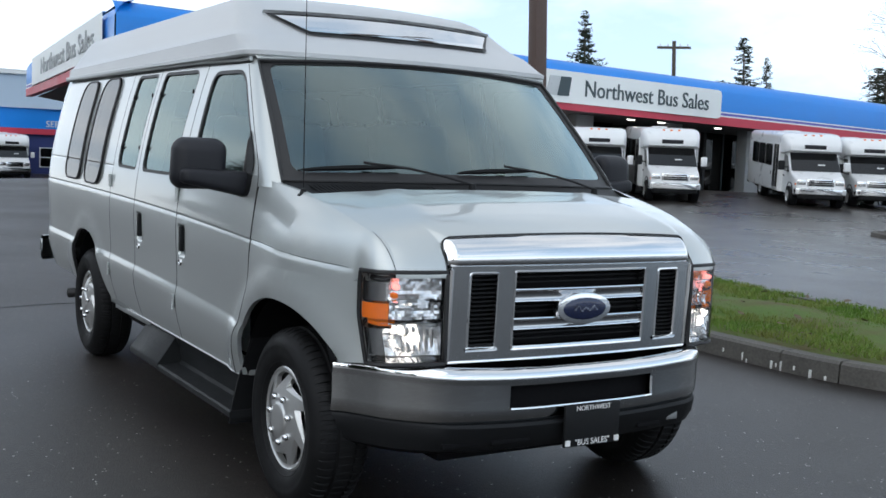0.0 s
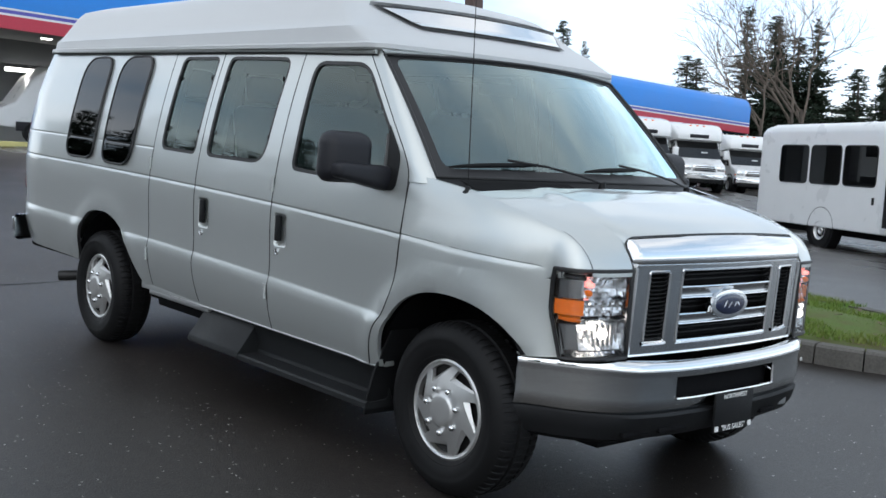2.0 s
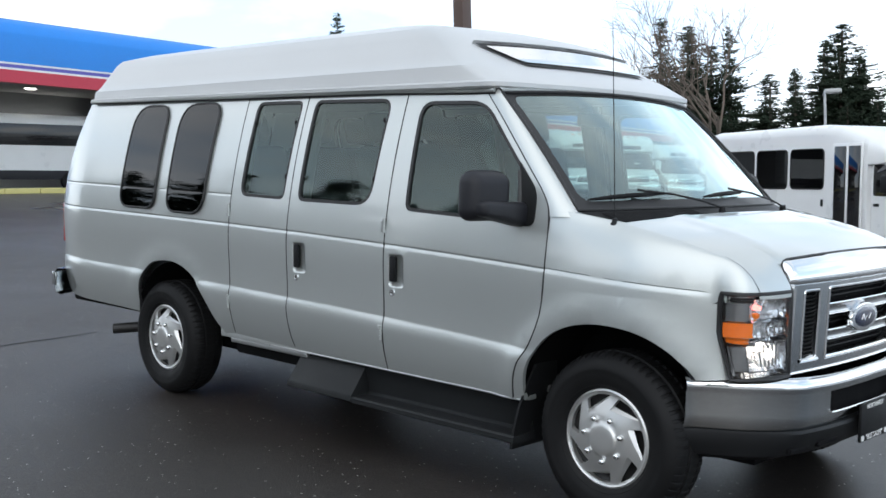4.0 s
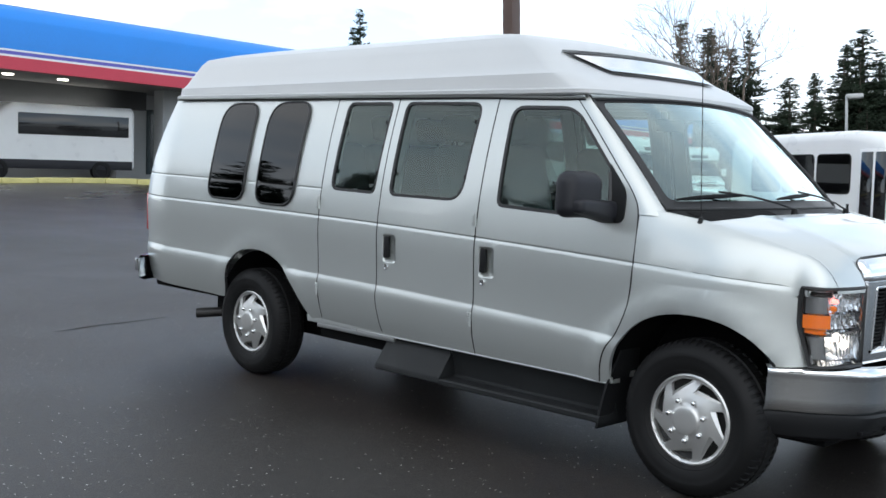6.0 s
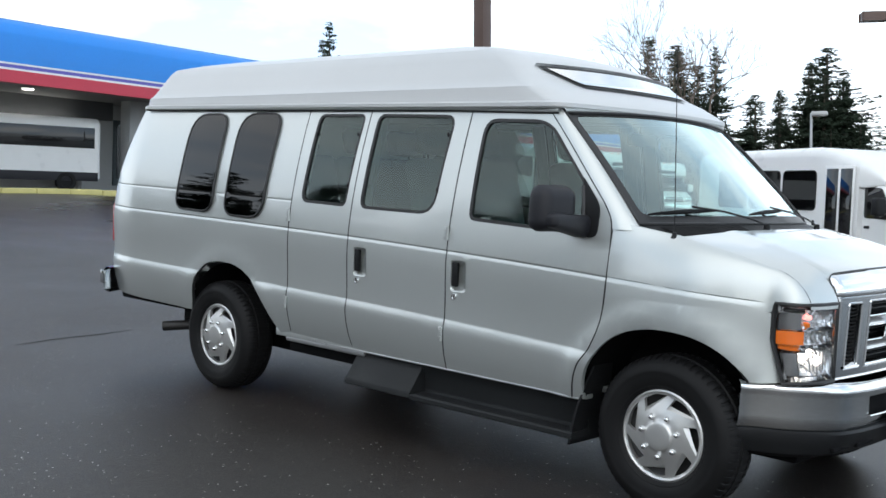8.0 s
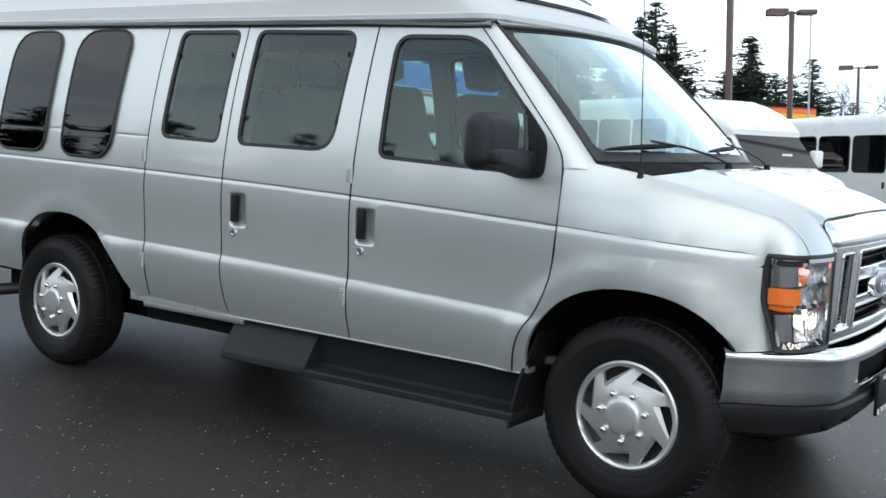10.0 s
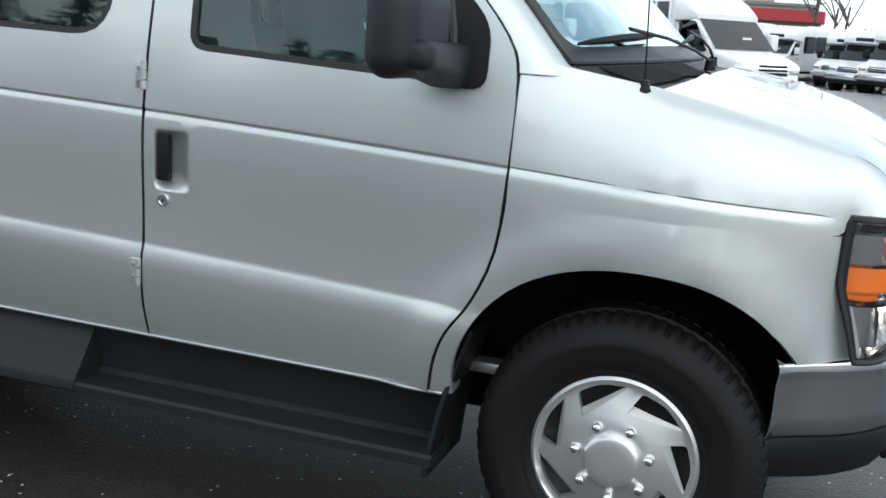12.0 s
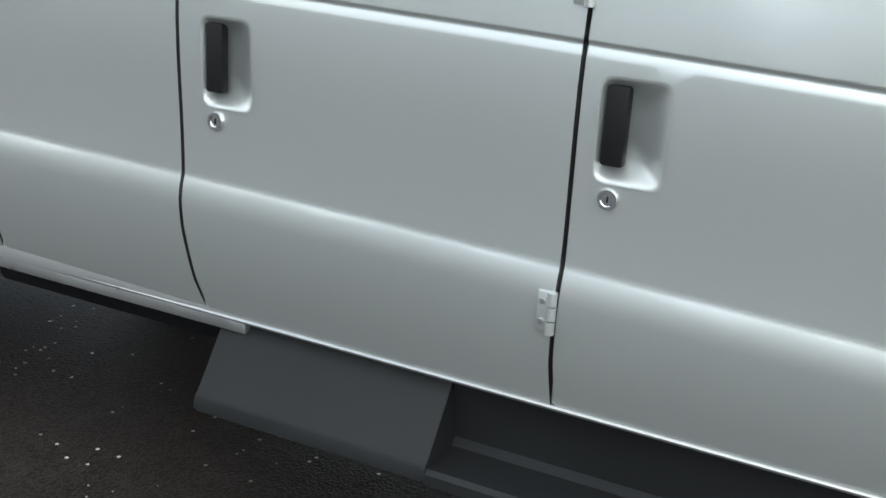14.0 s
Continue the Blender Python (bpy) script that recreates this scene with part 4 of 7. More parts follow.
    # Black tubes laid along the bonnet's shut lines draw the shade of the gap.
    for sgn in (-1, 1):
        line = [Vector((x, sgn * hood_edge(x)[0], hood_edge(x)[1] + 0.001)) for x in np.linspace(-0.02, 0.46, 14)]
        p0 = line[-1]
        t0 = (p0 - line[-2]) / (p0.x - line[-2].x)
        p2 = lamp_top(0.777)
        p2.y *= -sgn
        p1 = p0 + t0 * (p2.x - p0.x) * 0.8
        p1.y = (p0.y + p2.y) / 2
        line += [p0 * (1 - t) ** 2 + p1 * 2 * t * (1 - t) + p2 * t * t + Vector((0.001, 0, 0.001)) for t in np.linspace(0, 1, 9)[1:]]
        gap = tube(bmesh.new(), line[13:], 0.0012, 6)
        part("bonnet_seal", gap, SEAL, bon)
    lead = [bonnet_edge(y) + Vector((0.003, 0, 0)) for y in [-0.612, -0.606, -0.60, -0.59, -0.57] + list(np.linspace(-0.54, 0.54, 25)) + [0.57, 0.59, 0.60, 0.606, 0.612]]
    part("bonnet_seal", tube(bmesh.new(), lead, 0.0035, 6), SEAL, bon)
    # aerial
    base = Vector((-0.030, -0.868, 1.285))
    ae = part("aerial", spin(bmesh.new(), [(0, 0.035), (0.010, 0.032), (0.014, 0.018), (0.024, 0.008), (0.027, -0.02)], 16, Matrix.Translation(base) @ Matrix.Rotation(radians(90), 4, "X")), BLACK_PLASTIC, van)
    part("aerial_mast", rod(bmesh.new(), base + Vector((0, 0, 0.03)), base + Vector((-0.045, 0.012, 0.86)), 0.0024, 0.0016, 6), BLACK_PLASTIC, ae)
    build_nose(van)
    # underside, inner arches, tank
    for a, b in ((-2.86, -0.46),):
        part("underbody", boxed(a, b, -0.82, 0.82, 0.36, 0.55, 0.02), VOID, van)
    part("chassis_rail", boxed(-4.6, 0.45, -0.48, 0.48, 0.27, 0.56, 0.02), VOID, van)
    part("rear_floor", boxed(-4.86, -3.86, -0.87, 0.87, 0.50, 0.62, 0.02), VOID, van)
    for cx in (0.0, -3.37):
        for sgn in (-1, 1):
            bm = bmesh.new()
            rows = []
            for k in range(25):
                a = math.pi * (0.20 + 0.73 * k / 24)
                r = 0.49
                p = (cx + r * math.cos(a), 0.42 + r * 0.96 * math.sin(a))
                rows.append([Vector((p[0], sgn * y, p[1])) for y in (0.925, 0.80, 0.55)])
            vs = lattice(bm, rows)
            bm.faces.new([r[-1] for r in vs])
            part("inner_arch", bm, VOID, van)
    fl = box(box(boxed(-2.8, -0.5, -0.90, 0.90, 0.56, 0.62), -4.6, -2.8, -0.5, 0.5, 0.57, 0.62), -4.6, -3.9, -0.88, 0.88, 0.63, 0.66)
    part("cabin_floor", fl, INTERIOR, van)
    part("bulkhead", boxed(-0.50, -0.46, -0.90, 0.90, 0.5, 1.18), VOID, van)
    part("engine_bay", boxed(-0.46, 0.56, -0.52, 0.52, 0.45, 1.02), VOID, van)
    hl = boxed(-4.55, -0.95, -0.80, 0.80, 1.93, 1.95)
    part("headliner", hl, INTERIOR, van)
    for x in (-2.72, -2.13, -1.40):
        for sgn in (-1, 1):
            tr = tube(bmesh.new(), [Vector((x, sgn * (half_width(x, z) - 0.085), z)) for z in np.linspace(0.9, 1.90, 12)], 0.045, 8)
            part("inner_pillar", tr, INTERIOR, van)
    # cabin: dashboard, steering wheel, seats
    d = bmesh.new()
    dash_rows = []
    for y in np.linspace(-0.86, 0.86, 20):
        dash_rows.append([(-0.25, y, 1.30), (-0.40, y, 1.315), (-0.56, y, 1.30), (-0.66, y, 1.22), (-0.66, y, 1.05), (-0.55, y, 0.85)])
    lattice(d, dash_rows)
    part("dashboard", d, GREY_PLASTIC, van, "grey dashboard")
    tilt = pose(-0.80, 0.42, 1.22, 0, -60, 0)
    ring = [tilt @ Vector((0.19 * math.cos(2 * math.pi * k / 24), 0.19 * math.sin(2 * math.pi * k / 24), 0)) for k in range(24)]
    sw = part("steering_wheel", tube(bmesh.new(), ring, 0.016, 8, True), BLACK_PLASTIC, van)
    part("wheel_boss", boxed(-0.07, 0.07, -0.17, 0.17, -0.03, 0.0, 0.02, 2, tilt), BLACK_PLASTIC, sw)
    part("interior_mirror", boxed(-0.80, -0.77, -0.14, 0.12, 1.74, 1.81, 0.012, 2), BLACK_PLASTIC, van)
    for x, y in ((-1.18, -0.46), (-1.18, 0.46), (-2.05, 0.05), (-2.05, 0.58), (-2.95, -0.35), (-2.95, 0.2), (-2.95, 0.65)):
        build_seat(van, x, y)
    # back end
    back = bmesh.new()
    rows = []
    for z in np.linspace(0.545, TOP + lift(-4.655), 26):
        x = lerp([0.5, 0.75, 0.95, 1.15, 1.28, 1.40, 1.50, 1.645, 1.77, 1.9], [-4.92, -4.95, -4.96, -4.955, -4.945, -4.915, -4.875, -4.80, -4.735, -4.655], z)
        h = half_width(x, z)
        rows.append([Vector((x - 0.06 * (1 - (abs(t)) ** 4), t * h, z)) for t in np.linspace(-1, 1, 25)])
    lattice(back, rows)
    part("rear_end", back, SILVER, van)
    for sgn in (-1, 1):
        part("tail_lamp", boxed(-5.005, -4.90, sgn * 0.845 - 0.035, sgn * 0.845 + 0.035, 0.92, 1.22, 0.02, 3), RED_LENS, van)
    bump = bmesh.new()
    rows = []
    for t in np.linspace(-1, 1, 25):
        x = -5.07 + 0.12 * abs(t) ** 8
        rows.append([Vector((x + dx, t * 0.965, z)) for dx, z in ((0.10, 0.73), (0.02, 0.73), (-0.015, 0.70), (-0.02, 0.62), (-0.005, 0.55), (0.08, 0.54))])
    lattice(bump, rows)
    for sgn in (-1, 1):
        box(bump, -5.025, -4.965, sgn * 0.955 - 0.006, sgn * 0.955 + 0.006, 0.60, 0.70, 0.005)
    part("rear_bumper", bump, BUMPER_CHROME, van)
    ex = bmesh.new()
    tube(ex, [(-3.7, -0.50, 0.42), (-3.95, -0.62, 0.40), (-4.10, -0.76, 0.37), (-4.22, -0.90, 0.355)], 0.036, 14)
    part("tailpipe", ex, RUSTY, van, "dark steel tailpipe")
    # sill strip, steps, mudflap
    part("sill_flange", boxed(-2.76, -2.03, -0.925, -0.905, 0.452, 0.478, 0.004), STEEL, van)
    for sgn in (-1, 1):
        part("sill", boxed(-2.86, -0.43, sgn * 0.90 - 0.03, sgn * 0.90 + 0.03, 0.476, 0.53, 0.008), SILVER, van)
    # Steel bar added to draw the highlight along the doors' lower edge.
    edge_line = tube(bmesh.new(), [Vector((x, -half_width(x, 0.49) - 0.001, 0.4835)) for x in np.linspace(-2.66, -0.45, 24)], 0.0045, 6)
    part("sill_trim", edge_line, STEEL, van, "thin steel bar added as the highlight along the doors' lower edge")
    st = bmesh.new()
    rows = []
    for x in (-2.100, -2.095, -1.57, -1.565):
        e = 0.006 if x in (-2.100, -1.565) else 0
        rows.append([Vector((x, y, z)) for y, z in ((-0.84, 0.31 + e), (-0.868, 0.475 - e), (-0.90, 0.474 - e), (-0.992, 0.342 - e), (-1.001, 0.334 - e), (-1.005, 0.324 - e), (-1.006, 0.298 + e), (-1.000, 0.293 + e), (-0.84, 0.293 + e))])
    vs = lattice(st, rows, True)
    st.faces.new(vs[0])
    st.faces.new(vs[-1][::-1])
    stp = part("step_cover", st, STEP_GREY, van, "charcoal wedge-shaped step cover")
    tray = bmesh.new()
    rows = []
    for x in np.linspace(-1.565, -0.455, 16):
        rows.append([Vector((x, y, z)) for y, z in ((-0.915, 0.485), (-0.905, 0.47), (-0.885, 0.40), (-0.875, 0.335), (-0.89, 0.322), (-0.97, 0.318), (-0.995, 0.322), (-1.004, 0.314), (-1.004, 0.292), (-0.99, 0.285), (-0.84, 0.285))])
    vs = lattice(tray, rows)
    tray.faces.new(vs[0])
    tray.faces.new(vs[-1][::-1])
    part("running_board", tray, STEP_GREY, van, "moulded charcoal running board")
    fl = bmesh.new()
    rows = []
    for z, x, y0, y1 in ((0.65, -0.40, -0.93, -0.78), (0.55, -0.43, -0.955, -0.74), (0.45, -0.455, -0.975, -0.72), (0.35, -0.47, -0.99, -0.72), (0.26, -0.478, -1.0, -0.72)):
        rows.append([Vector((x + 0.012, y0, z)), Vector((x, y0, z)), Vector((x, y1, z)), Vector((x + 0.012, y1, z))])
    lattice(fl, rows, True)
    part("mud_flap", fl, BLACK_PLASTIC, van)
    bk = boxed(-0.47, -0.30, -0.80, -0.74, 0.50, 0.53, 0.004)
    part("step_bracket", bk, STEEL, van)
    for x, y, s in ((0.0, -0.90, -1), (-3.505, -0.885, -1), (0.0, 0.90, 1), (-3.505, 0.885, 1)):
        build_wheel(van, x, y, s)
    return van


def nose_x(y, x0=0.69, k=0.10):
    """Plan of the van's front, bowed."""
    return x0 - k * (abs(y) / 0.6) ** 2.2 * 0.4


def build_nose(van):
    face = lambda y, z: nose_x(y, 0.688) + 0.04 * (z - 0.9)
    g = new("grille")
    g.empty_display_size = 0.1
    g.parent = van
    # chrome brow and surround
    bw = bmesh.new()
    rows = []
    half = [0.0, 0.06, 0.12, 0.18, 0.24, 0.3, 0.36, 0.42, 0.47, 0.51, 0.54, 0.56, 0.568, 0.576, 0.584, 0.591, 0.596, 0.600]
    for y in [-q for q in half[:0:-1]] + half:
        top = brow_top(y)
        x = nose_x(y, 0.688)
        e = 0.02 * smooth(0.57, 0.60, abs(y))
        row = [Vector((x + dx - e, y, 1.060 + (top.z - 1.060) * f)) for dx, f in ((-0.05, 0.02), (0.004, 0.0), (0.014, 0.05), (0.021, 0.14), (0.023, 0.26), (0.019, 0.42), (0.010, 0.60), (-0.006, 0.78), (-0.024, 0.92))]
        row += [top, top + Vector((-0.05, 0, -0.004))]
        rows.append(row)
    lattice(bw, rows)
    for side in (rows[0], rows[-1]):
        lattice(bw, [side[1:-1], [p + Vector((-0.07, 0, 0)) for p in side[1:-1]]])
    bmesh.ops.remove_doubles(bw, verts=bw.verts, dist=1e-5)
    part("grille_brow", bw, CHROME, g, "broad polished chrome grille brow")
    outer = rounded([(-0.60, 0.70), (0.60, 0.70), (0.595, 1.066), (-0.595, 1.066)], 0.02)
    holes = [rounded([(-0.325, 0.745), (0.325, 0.745), (0.325, 1.045), (-0.325, 1.045)], 0.008)]
    for s in (-1, 1):
        a, b = sorted((s * 0.40, s * 0.515))
        holes.append(rounded([(a, 0.755), (b, 0.755), (b, 1.04), (a, 1.04)], 0.012))
    bm = sheet(outer, holes, lambda y, z: Vector((face(y, z) + 0.012, y, z)), [(y, z) for y in np.linspace(-0.58, 0.58, 30) for z in np.linspace(0.72, 1.05, 8)], Vector((-0.06, 0, 0)), 0.05)
    part("grille_surround", bm, DARK_CHROME, g, "chrome grille surround")
    for hole in holes:
        part("opening_bead", tube(bmesh.new(), [Vector((face(y, z) + 0.012, y, z)) for y, z in resample(hole, 0.06)], 0.0055, 6, True), CHROME, g)
    for sgn in (-1, 1):
        part("side_bead", tube(bmesh.new(), [Vector((face(0.59, z) + 0.012, sgn * 0.592, z)) for z in np.linspace(0.71, 1.055, 8)], 0.009, 6), CHROME, g)
    part("lower_bead", tube(bmesh.new(), [Vector((face(y, 0.705) + 0.012, y, 0.705)) for y in np.linspace(-0.59, 0.59, 15)], 0.007, 6), CHROME, g)
    bk = sheet(rounded([(-0.58, 0.72), (0.58, 0.72), (0.58, 1.06), (-0.58, 1.06)], 0.01), [], lambda y, z: Vector((face(y, z) - 0.06, y, z)), [(y, 0.9) for y in np.linspace(-0.5, 0.5, 12)], None, 0.08)
    part("grille_backing", bk, VOID, g)
    for z0, z1 in ((0.927, 0.978), (0.819, 0.865), (0.735, 0.757)):
        h = z1 - z0
        across = np.linspace(-0.325, 0.325, 17)
        sec = ((-0.04, 1.0), (0.004, 1.0), (0.012, 0.86), (0.006, 0.66), (0.002, 0.40), (0.004, 0.14), (0.008, 0.0), (-0.04, 0.0))
        b_ = bmesh.new()
        lattice(b_, [[Vector((face(y, z0) + dx, y, z0 + h * f)) for dx, f in sec] for y in across])
        bar = part("grille_bar", b_, DARK_CHROME, g)
        part("bar_highlight", tube(bmesh.new(), [Vector((face(y, z0) + 0.008, y, z1 - 0.005)) for y in across], 0.0065, 8), CHROME, bar, "bright chrome edge of a grille bar")
        if h > 0.03:
            part("bar_lower_edge", tube(bmesh.new(), [Vector((face(y, z0) + 0.007, y, z0 + 0.002)) for y in across], 0.0028, 6), CHROME, bar)
    for z in np.arange(0.762, 1.04, 0.0165):
        for s in (-1, 1):
            a, b = sorted((s * 0.40, s * 0.515))
            part("vent_slat", boxed(face(b, z) - 0.03, face(b, z) - 0.012, a, b, z, z + 0.006), BLACK_PLASTIC, g)
    for s in (-1, 1):
        a, b = sorted((s * 0.392, s * 0.523))
        foot = bmesh.new()
        lattice(foot, [[Vector((face(y, 0.75) + dx, y, z)) for dx, z in ((-0.03, 0.768), (0.012, 0.760), (0.024, 0.752), (0.014, 0.742))] for y in np.linspace(a, b, 6)])
        part("vent_foot", foot, CHROME, g)
    for z in (0.775, 0.795, 0.88, 0.90, 0.995, 1.015):
        part("grille_rib", boxed(0.63, 0.65, -0.32, 0.32, z, z + 0.006), BLACK_PLASTIC, g)
    # oval emblem
    m = Matrix.Translation((face(0, 0.9) + 0.014, 0.0, 0.893))
    def oval(a, b, x0, x1):
        o = bmesh.new()
        rows = []
        for f, dx in ((1.0, x0), (1.0, (x0 + x1) / 2), (0.97, x1 * 0.9), (0.90, x1), (0.5, x1 + 0.002), (0.001, x1 + 0.003)):
            rows.append([m @ Vector((dx, a * f * math.cos(2 * math.pi * k / 40), b * f * math.sin(2 * math.pi * k / 40))) for k in range(40)])
        lattice(o, rows, True)
        return o
    em = part("emblem", oval(0.135, 0.064, -0.02, 0.012), CHROME, g, "chrome-ringed dark blue oval emblem")
    part("emblem_field", oval(0.108, 0.045, 0.0, 0.016), EMBLEM_BLUE, em)
    sq = tube(bmesh.new(), [m @ Vector((0.021, y, z)) for y, z in ((-0.055, -0.008), (-0.035, 0.016), (-0.02, -0.012), (0.0, 0.008), (0.02, -0.01), (0.04, 0.012), (0.058, -0.006))], 0.0018, 5)
    part("emblem_squiggle", sq, CHROME, em)
    # headlights
    for s in (-1, 1):
        build_headlight(van, s)
    part("lower_grille_gap", boxed(0.46, 0.56, -0.60, 0.60, 0.60, 0.72, 0.01), VOID, van)
    # bumper: bowed bar with a slot, chrome top edge and black lower skirt
    def bx(y):
        return 0.742 - 0.035 * (abs(y) / 0.75) ** 2 - 0.335 * smooth(0.56, 0.92, abs(y)) ** 1.4
    ys = [-0.900, -0.897, -0.888, -0.874, -0.856, -0.834, -0.806, -0.774, -0.738, -0.70, -0.65, -0.58, -0.5, -0.42, -0.35, -0.2, 0.0]
    ys = ys + [-y for y in ys[-2::-1]]
    def zoff(y):
        return 0.028 * smooth(0.2, 0.95, abs(y))
    sec = [(-0.10, 0.672, 0), (-0.036, 0.677, 0), (-0.018, 0.673, 0), (-0.005, 0.662, 0), (0.002, 0.648, 0), (0.003, 0.636, 0), (0.0, 0.622, 1), (-0.004, 0.610, 1), (-0.004, 0.522, 1), (-0.010, 0.49, 1), (-0.022, 0.468, 1), (-0.05, 0.462, 1)]
    def bump_rows(sl):
        return [[Vector((bx(y) + dx * (1 if abs(y) < 0.875 else 0.6), y, z + zoff(y))) for dx, z, _ in sl] for y in ys]
    for s in (-1, 1):
        shelf = bmesh.new()
        lattice(shelf, [[Vector((x, s * y, 0.684)) for x in (bx(y) - 0.055, 0.40)] + [Vector((0.40, s * y, 0.62))] for y in np.linspace(0.58, 0.80, 12)])
        part("lamp_shelf", shelf, BLACK_PLASTIC, van)
    b1 = bmesh.new()
    lattice(b1, bump_rows(sec[5:]))
    kill = [f for f in b1.faces if abs(f.calc_center_median().y) < 0.35 and 0.53 < f.calc_center_median().z - zoff(f.calc_center_median().y) < 0.60]
    bmesh.ops.delete(b1, geom=kill, context="FACES")
    bum = part("front_bumper", b1, BUMPER_CHROME, van, "chrome front bumper with a slot")
    b2 = bmesh.new()
    lattice(b2, bump_rows(sec[:6]))
    part("bumper_trim", b2, CHROME, bum, "bright chrome bumper edge")
    sl = bmesh.new()
    lattice(sl, [[Vector((bx(y) - 0.05, y, z)) for z in (0.49, 0.56, 0.635)] for y in np.linspace(-0.37, 0.37, 9)])
    part("bumper_slot", sl, VOID, bum)
    lip_pts = [Vector((bx(y) + 0.001, y, 0.522 + zoff(y))) for y in np.linspace(-0.35, 0.35, 15)] + [Vector((bx(0.35) - 0.003, 0.352, z)) for z in (0.555, 0.60)]
    part("slot_lip", tube(bmesh.new(), lip_pts, 0.006, 6), CHROME, bum)
    sk = bmesh.new()
    skirt = [(-0.045, 0.468), (-0.012, 0.462), (-0.006, 0.45), (-0.018, 0.40), (-0.05, 0.355), (-0.12, 0.335)]
    lattice(sk, [[Vector((bx(y) + dx, y * 0.995, z + zoff(y))) for dx, z in skirt] for y in ys])
    va = part("bumper_skirt", sk, BLACK_PLASTIC, bum)
    for y0, y1 in ((-0.62, -0.46), (-0.42, -0.24), (0.30, 0.42)):
        part("skirt_slot", boxed(bx(y0) - 0.035, bx(y0) - 0.012, y0, y1, 0.385, 0.405, 0.004), VOID, va)
    part("tow_bracket", boxed(bx(0.5) - 0.03, bx(0.5) - 0.015, 0.47, 0.53, 0.40, 0.44, 0.004), STEEL, va)
    # dealer plate on the skirt
    pm = Matrix.Translation((0.752, 0.03, 0.438)) @ Matrix.Rotation(radians(90), 4, "Z")
    pl = part("number_plate_holder", boxed(-0.138, 0.138, -0.012, 0.004, -0.085, 0.085, 0.006, 2, pm), BLACK_PLASTIC, bum, "black plate holder with white lettering")
    for body, size, z in (("NORTHWEST", 0.028, 0.068), ("\"BUS SALES\"", 0.033, -0.068)):
        t = text_mesh(body, size, 0.001)
        t.transform(pm @ Matrix.Translation((0, -0.0135, z)))
        part("plate_lettering", t, WHITE_TEXT, pl)
    for s in (-1, 1):
        t = bmesh.new()
        box(t, s * 0.122 - 0.012, s * 0.122 + 0.012, -0.0145, -0.012, -0.078, -0.055, 0.003, 1, pm)
        part("plate_mark", t, WHITE_TEXT, pl)


